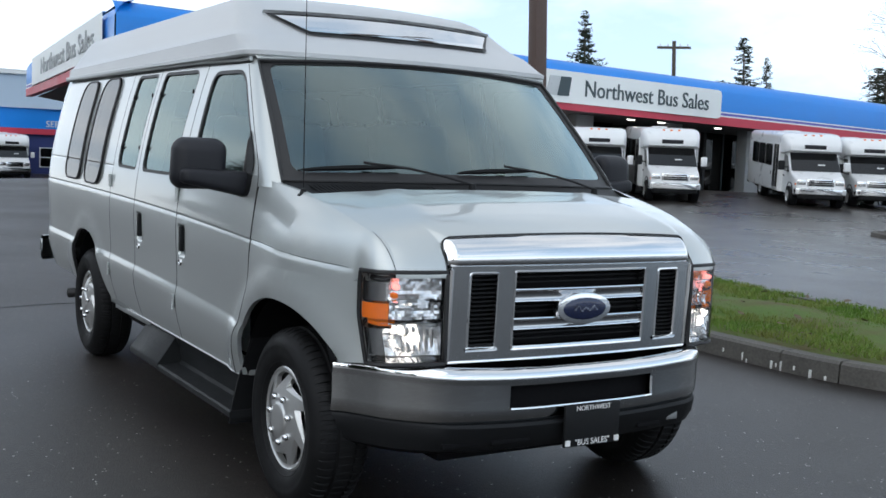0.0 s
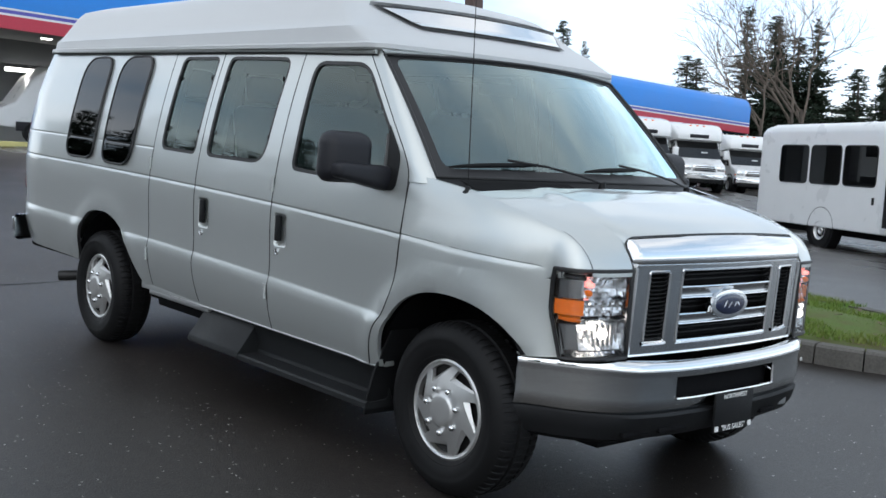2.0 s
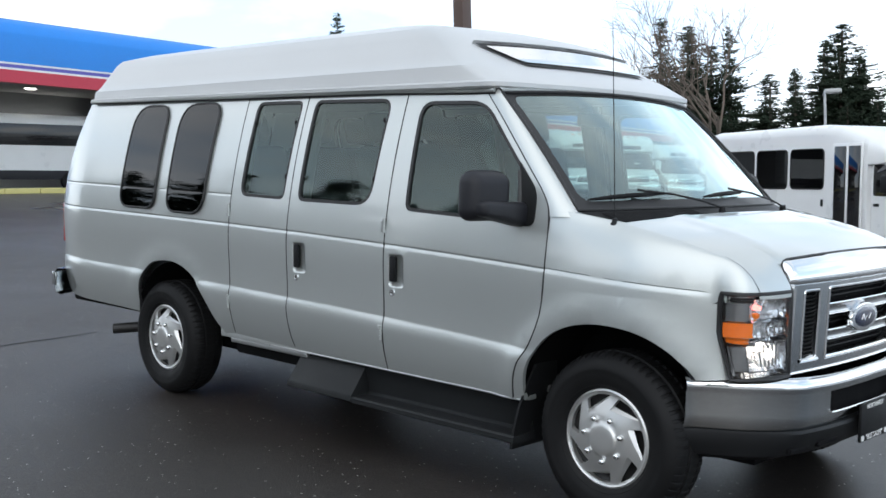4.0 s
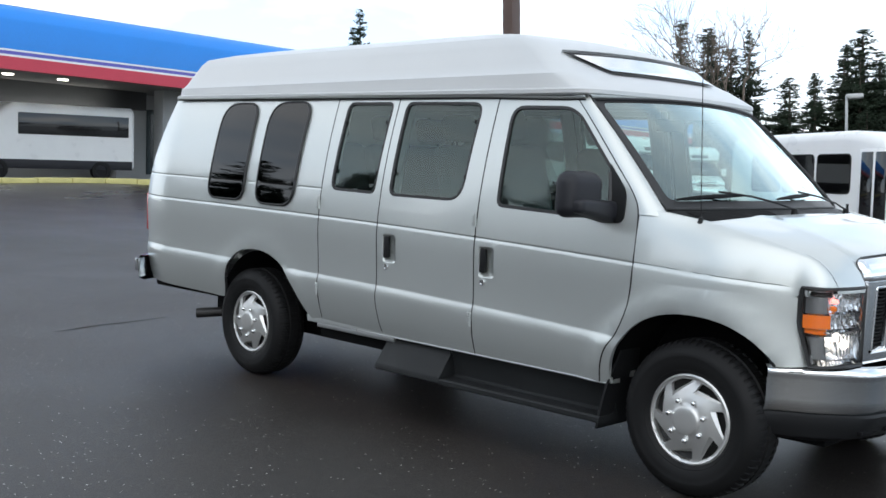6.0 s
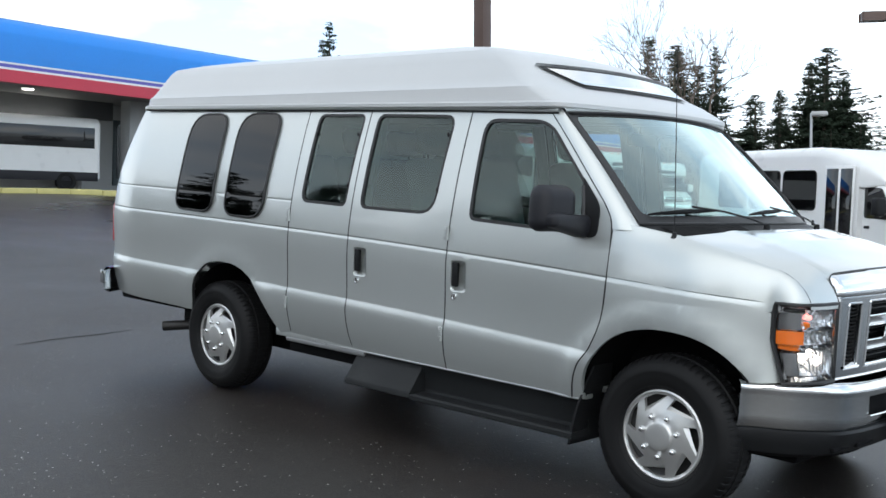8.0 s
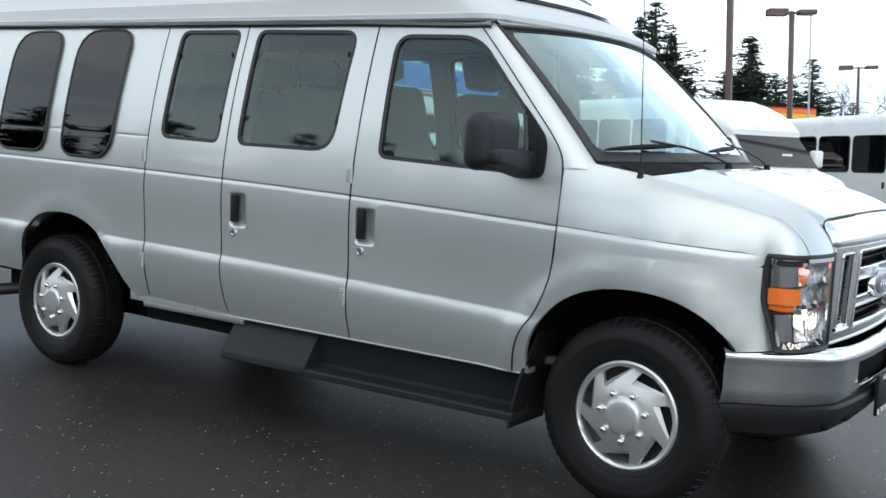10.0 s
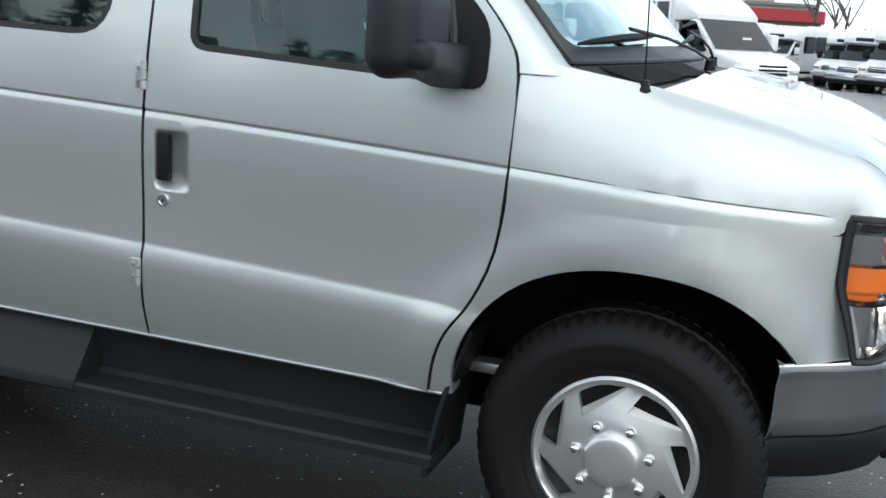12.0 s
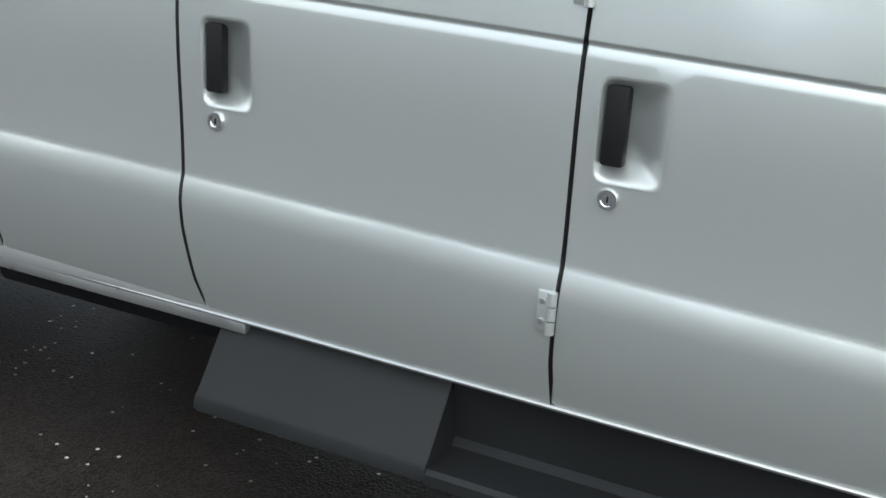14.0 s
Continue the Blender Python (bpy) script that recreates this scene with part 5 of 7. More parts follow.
def build_headlight(van, s):
    """Lamp unit that wraps from the grille round to the wing; built for the passenger side and mirrored."""
    h = new("headlight")
    h.empty_display_size = 0.1
    h.parent = van
    if s > 0:
        h.scale = (1, -1, 1)

    def face(u, z, out=0.0):
        """u: 0 at the grille, 1 at the wing."""
        y = -0.610 - 0.240 * math.sin(u * math.pi / 2) ** 1.15
        x = 0.665 - 0.02 * u - 0.180 * u ** 2.6
        return Vector((x + out * 0.8, y - out * 0.6 * u, z))
    def reach(z):
        return lerp([0.70, 0.76, 0.88, 1.0, 1.05], [0.85, 0.90, 1.0, 1.0, 0.985], z)
    def patch(u0, u1, z0, z1, out, n=14, k=10, bulge=0.0, tilt=0.0):
        rows = []
        for i in range(n + 1):
            row = []
            for j in range(k + 1):
                z = z0 + (z1 - z0) * j / k
                u = (u0 + (u1 - u0) * i / n) * reach(z)
                b = bulge * math.sin(math.pi * i / n) * math.sin(math.pi * j / k)
                row.append(face(u, z, out - b - tilt * j / k))
            rows.append(row)
        b_ = bmesh.new()
        lattice(b_, rows)
        return b_
    rr = random.Random(7)

    def facets(u0, u1, z0, z1, out, n, k, deep, jit):
        """A bowl of small mirror facets, each turned a little its own way."""
        b_ = patch(u0, u1, z0, z1, out, n, k, deep)
        for v in b_.verts:
            v.co.x += rr.uniform(-jit, jit)
        return b_
    part("lamp_housing", patch(0.0, 1.0, 0.705, 1.045, -0.06), SMOKED, h)
    t = part("turn_lamp", facets(0.05, 0.62, 0.940, 1.022, -0.018, 22, 7, 0.03, 0.0022), REFLECTOR, h, "faceted bright turn lamp", 1)
    main = part("main_reflector", facets(0.05, 0.68, 0.738, 0.856, -0.014, 20, 8, 0.05, 0.0026), REFLECTOR, h, "faceted bright main lamp", 1)
    part("mid_reflector", facets(0.05, 0.58, 0.870, 0.932, -0.026, 16, 6, 0.02, 0.003), REFLECTOR, h, sharp=1)
    for k in range(6):
        u = 0.14 + 0.065 * k
        part("reflector_flute", tube(bmesh.new(), [face(u * reach(z), z, -0.034) for z in (0.752, 0.79, 0.835)], 0.007, 6), REFLECTOR, main)
    turned = Matrix.Rotation(radians(-90), 4, "Z")
    for u, z, q in ((0.34, 0.80, 1.0), (0.46, 0.826, 0.5), (0.54, 0.83, 0.5), (0.62, 0.832, 0.45)):
        part("headlamp_bulb", spin(bmesh.new(), [(0.0, 0.016 * q), (0.014 * q, 0.012 * q), (0.022 * q, 0.0), (0.024 * q, -0.02 * q)], 16, Matrix.Translation(face(u * reach(z), z, -0.026)) @ turned), LAMP_ON, main, "lit headlamp bulb")
    part("bulb_turn", spin(bmesh.new(), [(0.0, 0.009), (0.007, 0.007), (0.010, 0.0), (0.011, -0.02)], 14, Matrix.Translation(face(0.50, 0.990, -0.014)) @ turned), TURN_ON, t, "lit marker bulb")
    part("bulb_amber", spin(bmesh.new(), [(0.0, 0.008), (0.009, 0.006), (0.012, 0.0), (0.013, -0.02)], 14, Matrix.Translation(face(0.52, 0.958, -0.016)) @ turned), AMBER, t)
    part("side_reflector", patch(0.585, 0.955, 0.872, 0.930, -0.008, 8, 4), AMBER, h, "amber side reflector with a slight added glow")
    part("upper_bezel", patch(0.62, 0.97, 0.936, 1.010, -0.022, 8, 4), SMOKED, h)
    part("top_chrome", patch(0.58, 0.945, 1.008, 1.032, -0.004, 8, 3, 0.0, 0.022), CHROME, h)
    part("top_chrome", patch(0.06, 0.56, 1.024, 1.036, -0.006, 8, 3, 0.0, 0.012), CHROME, h)
    part("corner_chrome", patch(0.56, 0.965, 0.838, 0.869, -0.002, 8, 4, 0.0, 0.026), CHROME, h)
    part("edge_chrome", patch(0.915, 0.958, 0.722, 0.842, -0.004, 3, 8, 0.0, 0.012), CHROME, h)
    part("gasket_band", patch(0.975, 1.0, 0.705, 1.045, 0.006, 3, 12), SEAL, h)
    part("lower_bezel", patch(0.66, 0.94, 0.738, 0.834, -0.022, 8, 6), SMOKED, h)
    part("foot_trim", patch(0.04, 0.95, 0.710, 0.734, -0.004, 12, 3, 0.0, 0.022), CHROME, h)
    for z in (0.865, 0.940):
        part("lamp_divider", patch(0.04, 0.60, z - 0.006, z + 0.006, -0.008, 10, 2, 0.0, 0.014), CHROME, h)
    part("lamp_lens", patch(0.0, 1.0, 0.705, 1.045, 0.004), LENS, h, "clear plastic lens")
    edge = [face(u * reach(0.705), 0.705, 0.0) for u in np.linspace(0, 1, 10)] + [face(reach(z), z, 0.0) for z in np.linspace(0.72, 1.03, 10)] + [face(u * reach(1.045), 1.045, 0.0) for u in np.linspace(1, 0, 10)] + [face(0, z, 0) for z in np.linspace(1.03, 0.72, 8)]
    part("lamp_gasket", tube(bmesh.new(), edge, 0.009, 6, True), SEAL, h)


def draw_in(ob, shift):
    """The front face sits a little further back, and over to the driver's side, than the flanks alone would have it."""
    for c in ob.children:
        side_ = shift * (-1 if c.scale.y < 0 else 1)
        if c.type == "MESH":
            for v in c.data.vertices:
                f = smooth(0.46, 0.70, v.co.x)
                if f:
                    v.co.x -= 0.038 * f
                    v.co.y += 0.038 * f * (side_ if side_ < 0 else smooth(-0.86, -0.60, v.co.y))
        draw_in(c, side_)


VAN = build_van()
draw_in(VAN, 1)

# ---- the ground ----
def ground(x, y):
    """Height of the car park over its own plane: a slow fall past the island and gentle swells away from the van."""
    h = -0.013 * min(max(0.0, y - 8), 110)
    for cx, cy, a, s in ((-32, 12, 0.5, 9), (-31, 34, 0.75, 9), (-9, 20, -0.22, 7), (-4, 26, -0.32, 6), (1, 52, -0.45, 12), (-66, 10, -1.0, 18)):
        h += a * math.exp(-((x - cx) ** 2 + (y - cy) ** 2) / s ** 2)
    return h


def ramp(lo, hi, mid, n):
    """Steps close together in the middle and wide apart at the ends."""
    t = np.linspace(-1, 1, n)
    return [float(mid * v + (hi - mid if v > 0 else -lo - mid) * abs(v) ** 4 * np.sign(v)) for v in t]


xs = ramp(-900, 900, 80, 161)
bm = bmesh.new()
lattice(bm, [[Vector((x, y, ground(x, y) if abs(x) < 120 else 0.051 * math.copysign(abs(x) - 120, x))) for y in xs] for x in xs])
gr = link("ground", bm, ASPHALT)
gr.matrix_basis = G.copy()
tagged(gr, "dark wet asphalt car park with glossy patches, paler towards the rear of the van", "asphalt", kind="structure")

CONCRETE = surface("kerb_concrete", (0.105, 0.098, 0.088), 0.8, 0, 0.35, 4, 50, 0.004)


def blotched(name, low, high, scale, rough=0.8):
    """Two colours in uneven patches of two sizes, for turf and leaves."""
    m = surface(name, low, rough, 0, 0.3, scale, 40, 0.01, 0, 0.05, 0, 0.2)
    n, l = m.node_tree.nodes, m.node_tree.links
    b = n["Principled BSDF"]
    co, no, rp, mx = n.new("ShaderNodeTexCoord"), n.new("ShaderNodeTexNoise"), n.new("ShaderNodeMapRange"), n.new("ShaderNodeMix")
    no.inputs["Scale"].default_value, no.inputs["Detail"].default_value, no.inputs["Roughness"].default_value = scale, 6, 0.65
    rp.inputs[1].default_value, rp.inputs[2].default_value = 0.40, 0.62
    mx.data_type = "RGBA"
    mx.inputs[7].default_value = (*high, 1)
    l.new(co.outputs["Object"], no.inputs["Vector"])
    l.new(no.outputs[0], rp.inputs[0])
    l.new(rp.outputs[0], mx.inputs[0])
    l.new(b.inputs["Base Color"].links[0].from_socket, mx.inputs[6])
    l.new(mx.outputs[2], b.inputs["Base Color"])
    return m


GRASS = blotched("grass", (0.085, 0.15, 0.024), (0.10, 0.085, 0.035), 1.6)
SOIL = surface("bark_soil", (0.04, 0.03, 0.024), 0.9, 0, 0.4, 5, 60, 0.01)
BROWN_STEEL = surface("brown_pole_paint", (0.115, 0.076, 0.064), 0.5, 0.2, 0.12, 2, 60)
LIGHT_STEEL = surface("pale_pole_paint", (0.42, 0.43, 0.43), 0.45, 0.5, 0.1, 2, 60)
BLUE = surface("blue_cladding", (0.006, 0.235, 0.76), 0.4, 0, 0.06, 0.4, 20, 0, 0.2)
RED = surface("red_cladding", (0.56, 0.05, 0.085), 0.45, 0, 0.08, 0.4, 20)
PURPLE = surface("violet_stripe", (0.12, 0.11, 0.48), 0.45, 0, 0.05, 0.4, 20)
SIGN_WHITE = surface("sign_white", (0.82, 0.85, 0.84), 0.45, 0, 0.04, 0.7, 30)
SIGN_DARK = surface("sign_lettering", (0.05, 0.075, 0.085), 0.5, 0, 0.05, 3, 40)
RENDER_GREY = surface("pale_grey_render", (0.42, 0.44, 0.45), 0.8, 0, 0.1, 0.8, 40, 0.002)
SOFFIT = surface("soffit", (0.2, 0.2, 0.2), 0.8, 0, 0.1, 0.8, 40)
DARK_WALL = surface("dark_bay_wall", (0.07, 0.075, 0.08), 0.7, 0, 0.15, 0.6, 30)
NAVY = surface("navy_wall", (0.03, 0.045, 0.17), 0.6, 0, 0.1, 0.6, 30)
YELLOW = surface("yellow_kerb_paint", (0.55, 0.5, 0.2), 0.7, 0, 0.2, 2, 60, 0.002)
SHOPGLASS = pane("shop_glass", (0.12, 0.14, 0.15), 0.01, 1.6)
BUS_GLASS = pane("bus_glass", (0.06, 0.06, 0.065), 0.01, 1.6)
LIGHT_DISC = surface("canopy_light", (1.0, 0.97, 0.92), 0.5, 0, 0.02, 3, 30, 0, 0, 0.02, 4.0)
NEEDLES = surface("fir_needles", (0.024, 0.037, 0.023), 0.85, 0, 0.5, 0.8, 9, 0, 0, 0.05, 0, 0.2)
BARK = surface("bark", (0.085, 0.07, 0.058), 0.9, 0, 0.3, 1.5, 30, 0.01)
TWIG = surface("bare_twigs", (0.13, 0.105, 0.085), 0.9, 0, 0.25, 1.5, 20)
ORANGE = surface("orange_band", (0.9, 0.2, 0.03), 0.5, 0, 0.05, 0.5, 20)
YELLOW_BAND = surface("yellow_band", (0.85, 0.5, 0.05), 0.5, 0, 0.05, 0.5, 20)
STORE_RED = surface("store_red", (0.42, 0.04, 0.05), 0.55, 0, 0.1, 0.5, 20)
TAN = surface("tan_render", (0.36, 0.33, 0.28), 0.85, 0, 0.12, 0.5, 20)
PALE_BLUE = surface("pale_blue_cladding", (0.5, 0.62, 0.74), 0.6, 0, 0.06, 0.4, 20)


def island(name, ring, height, top_mat, label, category, width=0.16):
    """A kerbed bed: kerb stones round a low mound."""
    ring = [(p[0], p[1]) for p in resample(ring, 0.30)]
    th = thing(name, Matrix.Identity(4), label, category, kind="structure")
    inner = grown(ring, -width)
    n = len(ring)
    step = 3
    for k in range(0, n, step):
        ids = [(k + j) % n for j in range(min(step, n - k) + 1)]
        b_ = bmesh.new()
        rows = []
        for i in ids:
            o, q = Vector((*ring[i], 0)), Vector((*inner[i], 0))
            g = ground(o.x, o.y)
            d = (o - q).normalized()
            rows.append([o + Vector((0, 0, g - 0.05)), o - d * 0.012 + Vector((0, 0, g + height - 0.02)), o - d * 0.035 + Vector((0, 0, g + height)), q + Vector((0, 0, g + height)), q + Vector((0, 0, g - 0.05))])
        shrink = 0.006
        a, b = rows[0][0], rows[-1][0]
        t = (b - a).normalized() * shrink
        rows[0] = [p + t for p in rows[0]]
        rows[-1] = [p - t for p in rows[-1]]
        vs = lattice(b_, rows)
        b_.faces.new(vs[0])
        b_.faces.new(vs[-1][::-1])
        part("kerb_stone", b_, CONCRETE, th)
    x0, x1 = min(p[0] for p in inner), max(p[0] for p in inner)
    y0, y1 = min(p[1] for p in inner), max(p[1] for p in inner)
    grid = [(x, y) for x in np.arange(x0, x1, 0.22) for y in np.arange(y0, y1, 0.22)]
    def lie(x, y):
        e = min(math.hypot(x - p[0], y - p[1]) for p in inner)
        bump = 0.03 * noise.noise(Vector((x * 1.3, y * 1.3, 0)))
        return Vector((x, y, ground(x, y) + height - 0.015 + (0.08 * smooth(0, 1.2, e)) + bump * smooth(0, 0.4, e)))
    part("bed", sheet(inner, [], lie, grid, None, 0.3), top_mat, th)
    return th, inner, lie


ring = rounded([(-8.6, 4.9), (-6.5, 4.0), (-3.3, 3.55), (-2.0, 3.47), (-0.9, 3.45), (-0.1, 3.75), (0.15, 4.6), (-0.3, 5.6), (-1.6, 6.05), (-3.6, 6.4), (-5.4, 6.65), (-7.6, 7.2), (-8.8, 6.9)], [0.7, 0, 0, 0, 0.5, 0.6, 0.6, 0.6, 0.3, 0, 0, 0, 0.8])
bed, inner, lie = island("grass_island", ring, 0.15, GRASS, "kerbed grass island beside wet asphalt", "island")
# grass blades
rng = random.Random(3)
verts, faces = [], []
bx0, bx1 = min(p[0] for p in inner), max(p[0] for p in inner)
by0, by1 = min(p[1] for p in inner), max(p[1] for p in inner)
while len(faces) < 26000:
    x, y = rng.uniform(bx0, bx1), rng.uniform(by0, by1)
    if not inside((x, y), inner):
        continue
    if noise.noise(Vector((x * 1.7, y * 1.7, 5))) > 0.30:
        continue
    g = lie(x, y).z if rng.random() < 0.02 else ground(x, y) + 0.15 + 0.05 * smooth(0, 1.2, 1.0)
    a, h = rng.uniform(0, 6.28), rng.uniform(0.008, 0.034)
    dx, dy = 0.007 * math.cos(a), 0.007 * math.sin(a)
    lx, ly = rng.uniform(-0.03, 0.03), rng.uniform(-0.03, 0.03)
    k = len(verts)
    verts += [(x - dx, y - dy, g - 0.02), (x + dx, y + dy, g - 0.02), (x + lx, y + ly, g + h)]
    faces.append((k, k + 1, k + 2))
me = bpy.data.meshes.new("grass_blades")
me.from_pydata(verts, [], faces)
BLADE = blotched("grass_blade", (0.115, 0.215, 0.03), (0.17, 0.19, 0.05), 1.9, 0.65)
me.materials.append(BLADE)
gb = new("grass_blades", me)
gb.parent = bed
gb["kind"] = "stuff"
leafm = surface("fallen_leaf", (0.13, 0.095, 0.06), 0.8, 0, 0.4, 9, 30)
leaf = bmesh.new()
lattice(leaf, [[Vector((-0.04, 0, 0)), Vector((-0.03, 0.02, 0.008))], [Vector((0, -0.022, 0.006)), Vector((0, 0.024, 0.0))], [Vector((0.045, 0, 0.01)), Vector((0.04, 0.012, 0.0))]])
leaf_me = bpy.data.meshes.new("fallen_leaf")
leaf.to_mesh(leaf_me)
leaf.free()
leaf_me.materials.append(leafm)
for k in range(60):
    while True:
        x, y = rng.uniform(bx0, bx1), rng.uniform(by0, by1)
        if inside((x, y), inner):
            break
    ob = new("fallen_leaf", leaf_me)
    ob.matrix_basis = G @ Matrix.Translation((x, y, 0.235)) @ pose(0, 0, 0, rng.uniform(-20, 20), rng.uniform(-20, 20), rng.uniform(0, 360))
    tagged(ob, "curled brown leaf fallen on the grass", "leaf", "fallen leaves")
island("planting_bed", rounded([(-15.5, 22.9), (-13.6, 22.1), (-12.3, 22.3), (-12.1, 24.0), (-13.6, 25.0), (-15.5, 24.5)], 0.6), 0.12, SOIL, "low kerbed bed of dark soil", "island")

TAR = surface("tar_seam", (0.006, 0.006, 0.006), 0.75, 0, 0.2, 8, 60, 0, 0, 0.05, 0, 0.1)
rs_ = random.Random(9)
for x0, y0, dx, dy, n in ((-5.84, -1.25, -0.011, 0.10, 13),):
    q, seam = Vector((x0, y0, 0.003)), bmesh.new()
    rows = []
    for k in range(n):
        w_ = 0.014 * rs_.uniform(0.4, 1.2) * math.sin(math.pi * (k + 0.6) / (n + 0.2))
        side_ = Vector((-dy, dx, 0)).normalized() * w_
        q2 = Vector((q.x, q.y, ground(q.x, q.y) + 0.003))
        rows.append([q2 - side_, q2 + side_ * 0.4 + Vector((0, 0, 0.0015)), q2 + side_])
        q = q + Vector((dx + rs_.uniform(-0.02, 0.02), dy + rs_.uniform(-0.015, 0.015), 0))
    lattice(seam, rows)
    part("tar_seam", seam, TAR, gr, "dark crack in the asphalt").matrix_basis = Matrix.Identity(4)

# paint splashes on the kerb and flecks on the asphalt
splash = surface("white_splash", (0.7, 0.7, 0.68), 0.6, 0, 0.1, 9, 50)
k0, k1 = Vector((-2.0, 3.47, 0)), Vector((-0.9, 3.45, 0))
kd = (k1 - k0).normalized()
for f, wd, z0, z1 in ((0.12, 0.006, 0.04, 0.07), (0.30, 0.009, 0.01, 0.07), (0.34, 0.006, 0.0, 0.03), (0.56, 0.016, 0.0, 0.06), (0.60, 0.007, 0.02, 0.05), (0.64, 0.010, 0.0, 0.07), (0.75, 0.006, 0.03, 0.06), (0.88, 0.009, 0.0, 0.06), (1.0, 0.006, 0.01, 0.04)):
    m = Matrix.Translation(k0.lerp(k1, f)) @ Matrix.Rotation(math.atan2(kd.y, kd.x), 4, "Z")
    part("paint_splash", boxed(-wd / 2, wd / 2, -0.006, 0.02, z0, z1, 0.004, 2, m), splash, bed)


# ---- the dealership ----
K, F, L = Vector((-31.47, 6.18, 4.05)), Vector((-33.9, 53.1, 3.07)), Vector((-61.1, 8.6, 3.99))


def along(a, b, profile, n=12, extra=0.0):
    """Sweep a profile of (outward, up) along a fascia from a to b."""
    d = (b - a)
    out = Vector((d.y, -d.x, 0)).normalized()
    if out.x < 0 and abs(d.y) > abs(d.x):
        out = -out
    if out.y > 0 and abs(d.x) >= abs(d.y):
        out = -out
    rows = [[a + d * (k / n) + out * o + Vector((0, 0, u)) for o, u in profile] for k in range(n + 1)]
    bm = bmesh.new()
    lattice(bm, rows)
    return bm


def build_dealership():
    b = thing("dealership_building", Matrix.Identity(4), "long dealership with blue and red canopy fascia over bays", "building")
    bands = (("fascia_red", [(-0.3, 0.0), (0.06, 0.0), (0.06, 0.40), (0.0, 0.40)], RED), ("fascia_stripe", [(0.0, 0.40), (0.045, 0.40), (0.045, 0.47), (0.0, 0.47)], SIGN_WHITE), ("fascia_stripe", [(0.0, 0.47), (0.04, 0.47), (0.04, 0.58), (0.0, 0.58)], PURPLE), ("fascia_stripe", [(0.0, 0.58), (0.045, 0.58), (0.045, 0.64), (0.0, 0.64)], SIGN_WHITE), ("fascia_blue", [(0.0, 0.64), (0.035, 0.64), (0.035, 1.55), (0.0, 1.62), (-0.12, 1.85), (-0.32, 2.03), (-0.6, 2.10)], BLUE))
    for p, q in ((K, F), (K, L)):
        for name, prof, mat in bands:
            part(name, along(p, q, prof), mat, b)
    # end cap of the fascia
    cap = bmesh.new()
    e = F
    vs = [cap.verts.new(e + Vector((dx, 0.02, dz))) for dx, dz in ((0.03, 0), (0.03, 1.55), (-0.15, 1.85), (-0.6, 2.1), (-5, 2.1), (-5, 0))]
    cap.faces.new(vs)
    part("fascia_end", cap, BLUE, b)
    deck = bmesh.new()
    vs = [deck.verts.new(p) for p in (K + Vector((-0.5, 0.3, 2.08)), F + Vector((-0.5, 0, 2.08)), F + Vector((-22, 0, 2.08)), L + Vector((0, 14, 2.08)), L + Vector((0.3, 0.5, 2.08)))]
    deck.faces.new(vs)
    part("roof", deck, SOFFIT, b)
    sof = bmesh.new()
    vs = [sof.verts.new(p) for p in (K + Vector((-0.02, 0.1, 0.03)), F + Vector((-0.02, 0, 0.03)), F + Vector((-7, 0, 0.03)), K + Vector((-30, 5, -0.3)), L + Vector((0.3, 0.5, 0.03)))]
    sof.faces.new(vs)
    part("soffit", sof, SOFFIT, b)
    d = (F - K)
    def front(y, back=0.0, z=0.0):
        f = (y - K.y) / (F.y - K.y)
        p = K + d * f
        return Vector((p.x - back, y, z))
    for y in (16.85, 22.4, 28.2, 34.0, 39.8, 45.6, 51.4):
        p = front(y, 2.6)
        g = ground(p.x, p.y)
        part("column", boxed(p.x - 0.35, p.x + 0.35, y - 0.5, y + 0.5, g - 0.3, K.z + (F.z - K.z) * (y - K.y) / (F.y - K.y) + 0.05, 0.03), RENDER_GREY, b)
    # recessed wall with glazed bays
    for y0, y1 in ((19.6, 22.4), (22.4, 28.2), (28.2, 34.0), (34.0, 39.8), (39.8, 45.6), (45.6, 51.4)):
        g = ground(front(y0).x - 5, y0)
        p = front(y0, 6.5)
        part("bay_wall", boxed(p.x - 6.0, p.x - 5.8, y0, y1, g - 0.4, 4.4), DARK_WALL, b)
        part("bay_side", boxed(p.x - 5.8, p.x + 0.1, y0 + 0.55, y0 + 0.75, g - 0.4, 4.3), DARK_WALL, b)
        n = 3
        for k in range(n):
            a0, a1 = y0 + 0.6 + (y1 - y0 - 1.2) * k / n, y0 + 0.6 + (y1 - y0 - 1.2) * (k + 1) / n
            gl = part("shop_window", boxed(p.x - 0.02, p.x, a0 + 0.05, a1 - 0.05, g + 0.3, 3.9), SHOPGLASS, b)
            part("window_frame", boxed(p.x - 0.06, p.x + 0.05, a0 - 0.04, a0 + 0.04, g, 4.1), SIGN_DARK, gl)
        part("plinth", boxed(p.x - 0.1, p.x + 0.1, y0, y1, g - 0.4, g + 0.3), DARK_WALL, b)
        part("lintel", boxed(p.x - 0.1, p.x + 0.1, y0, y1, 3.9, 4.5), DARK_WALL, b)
    # drive-in bay at the corner
    part("bay_wall", boxed(-42.3, -42.0, 8.7, 19.3, 0.0, 4.0), RENDER_GREY, b)
    part("bay_wall", boxed(-42.0, -37.9, 19.3, 19.6, 0.0, 4.0), RENDER_GREY, b)
    part("bay_wall", boxed(-38.3, -38.0, 16.4, 19.3, 0.3, 4.0), RENDER_GREY, b)
    dr = part("door", boxed(-38.0, -37.92, 17.75, 19.05, 0.55, 3.25, 0.02), SIGN_DARK, b)
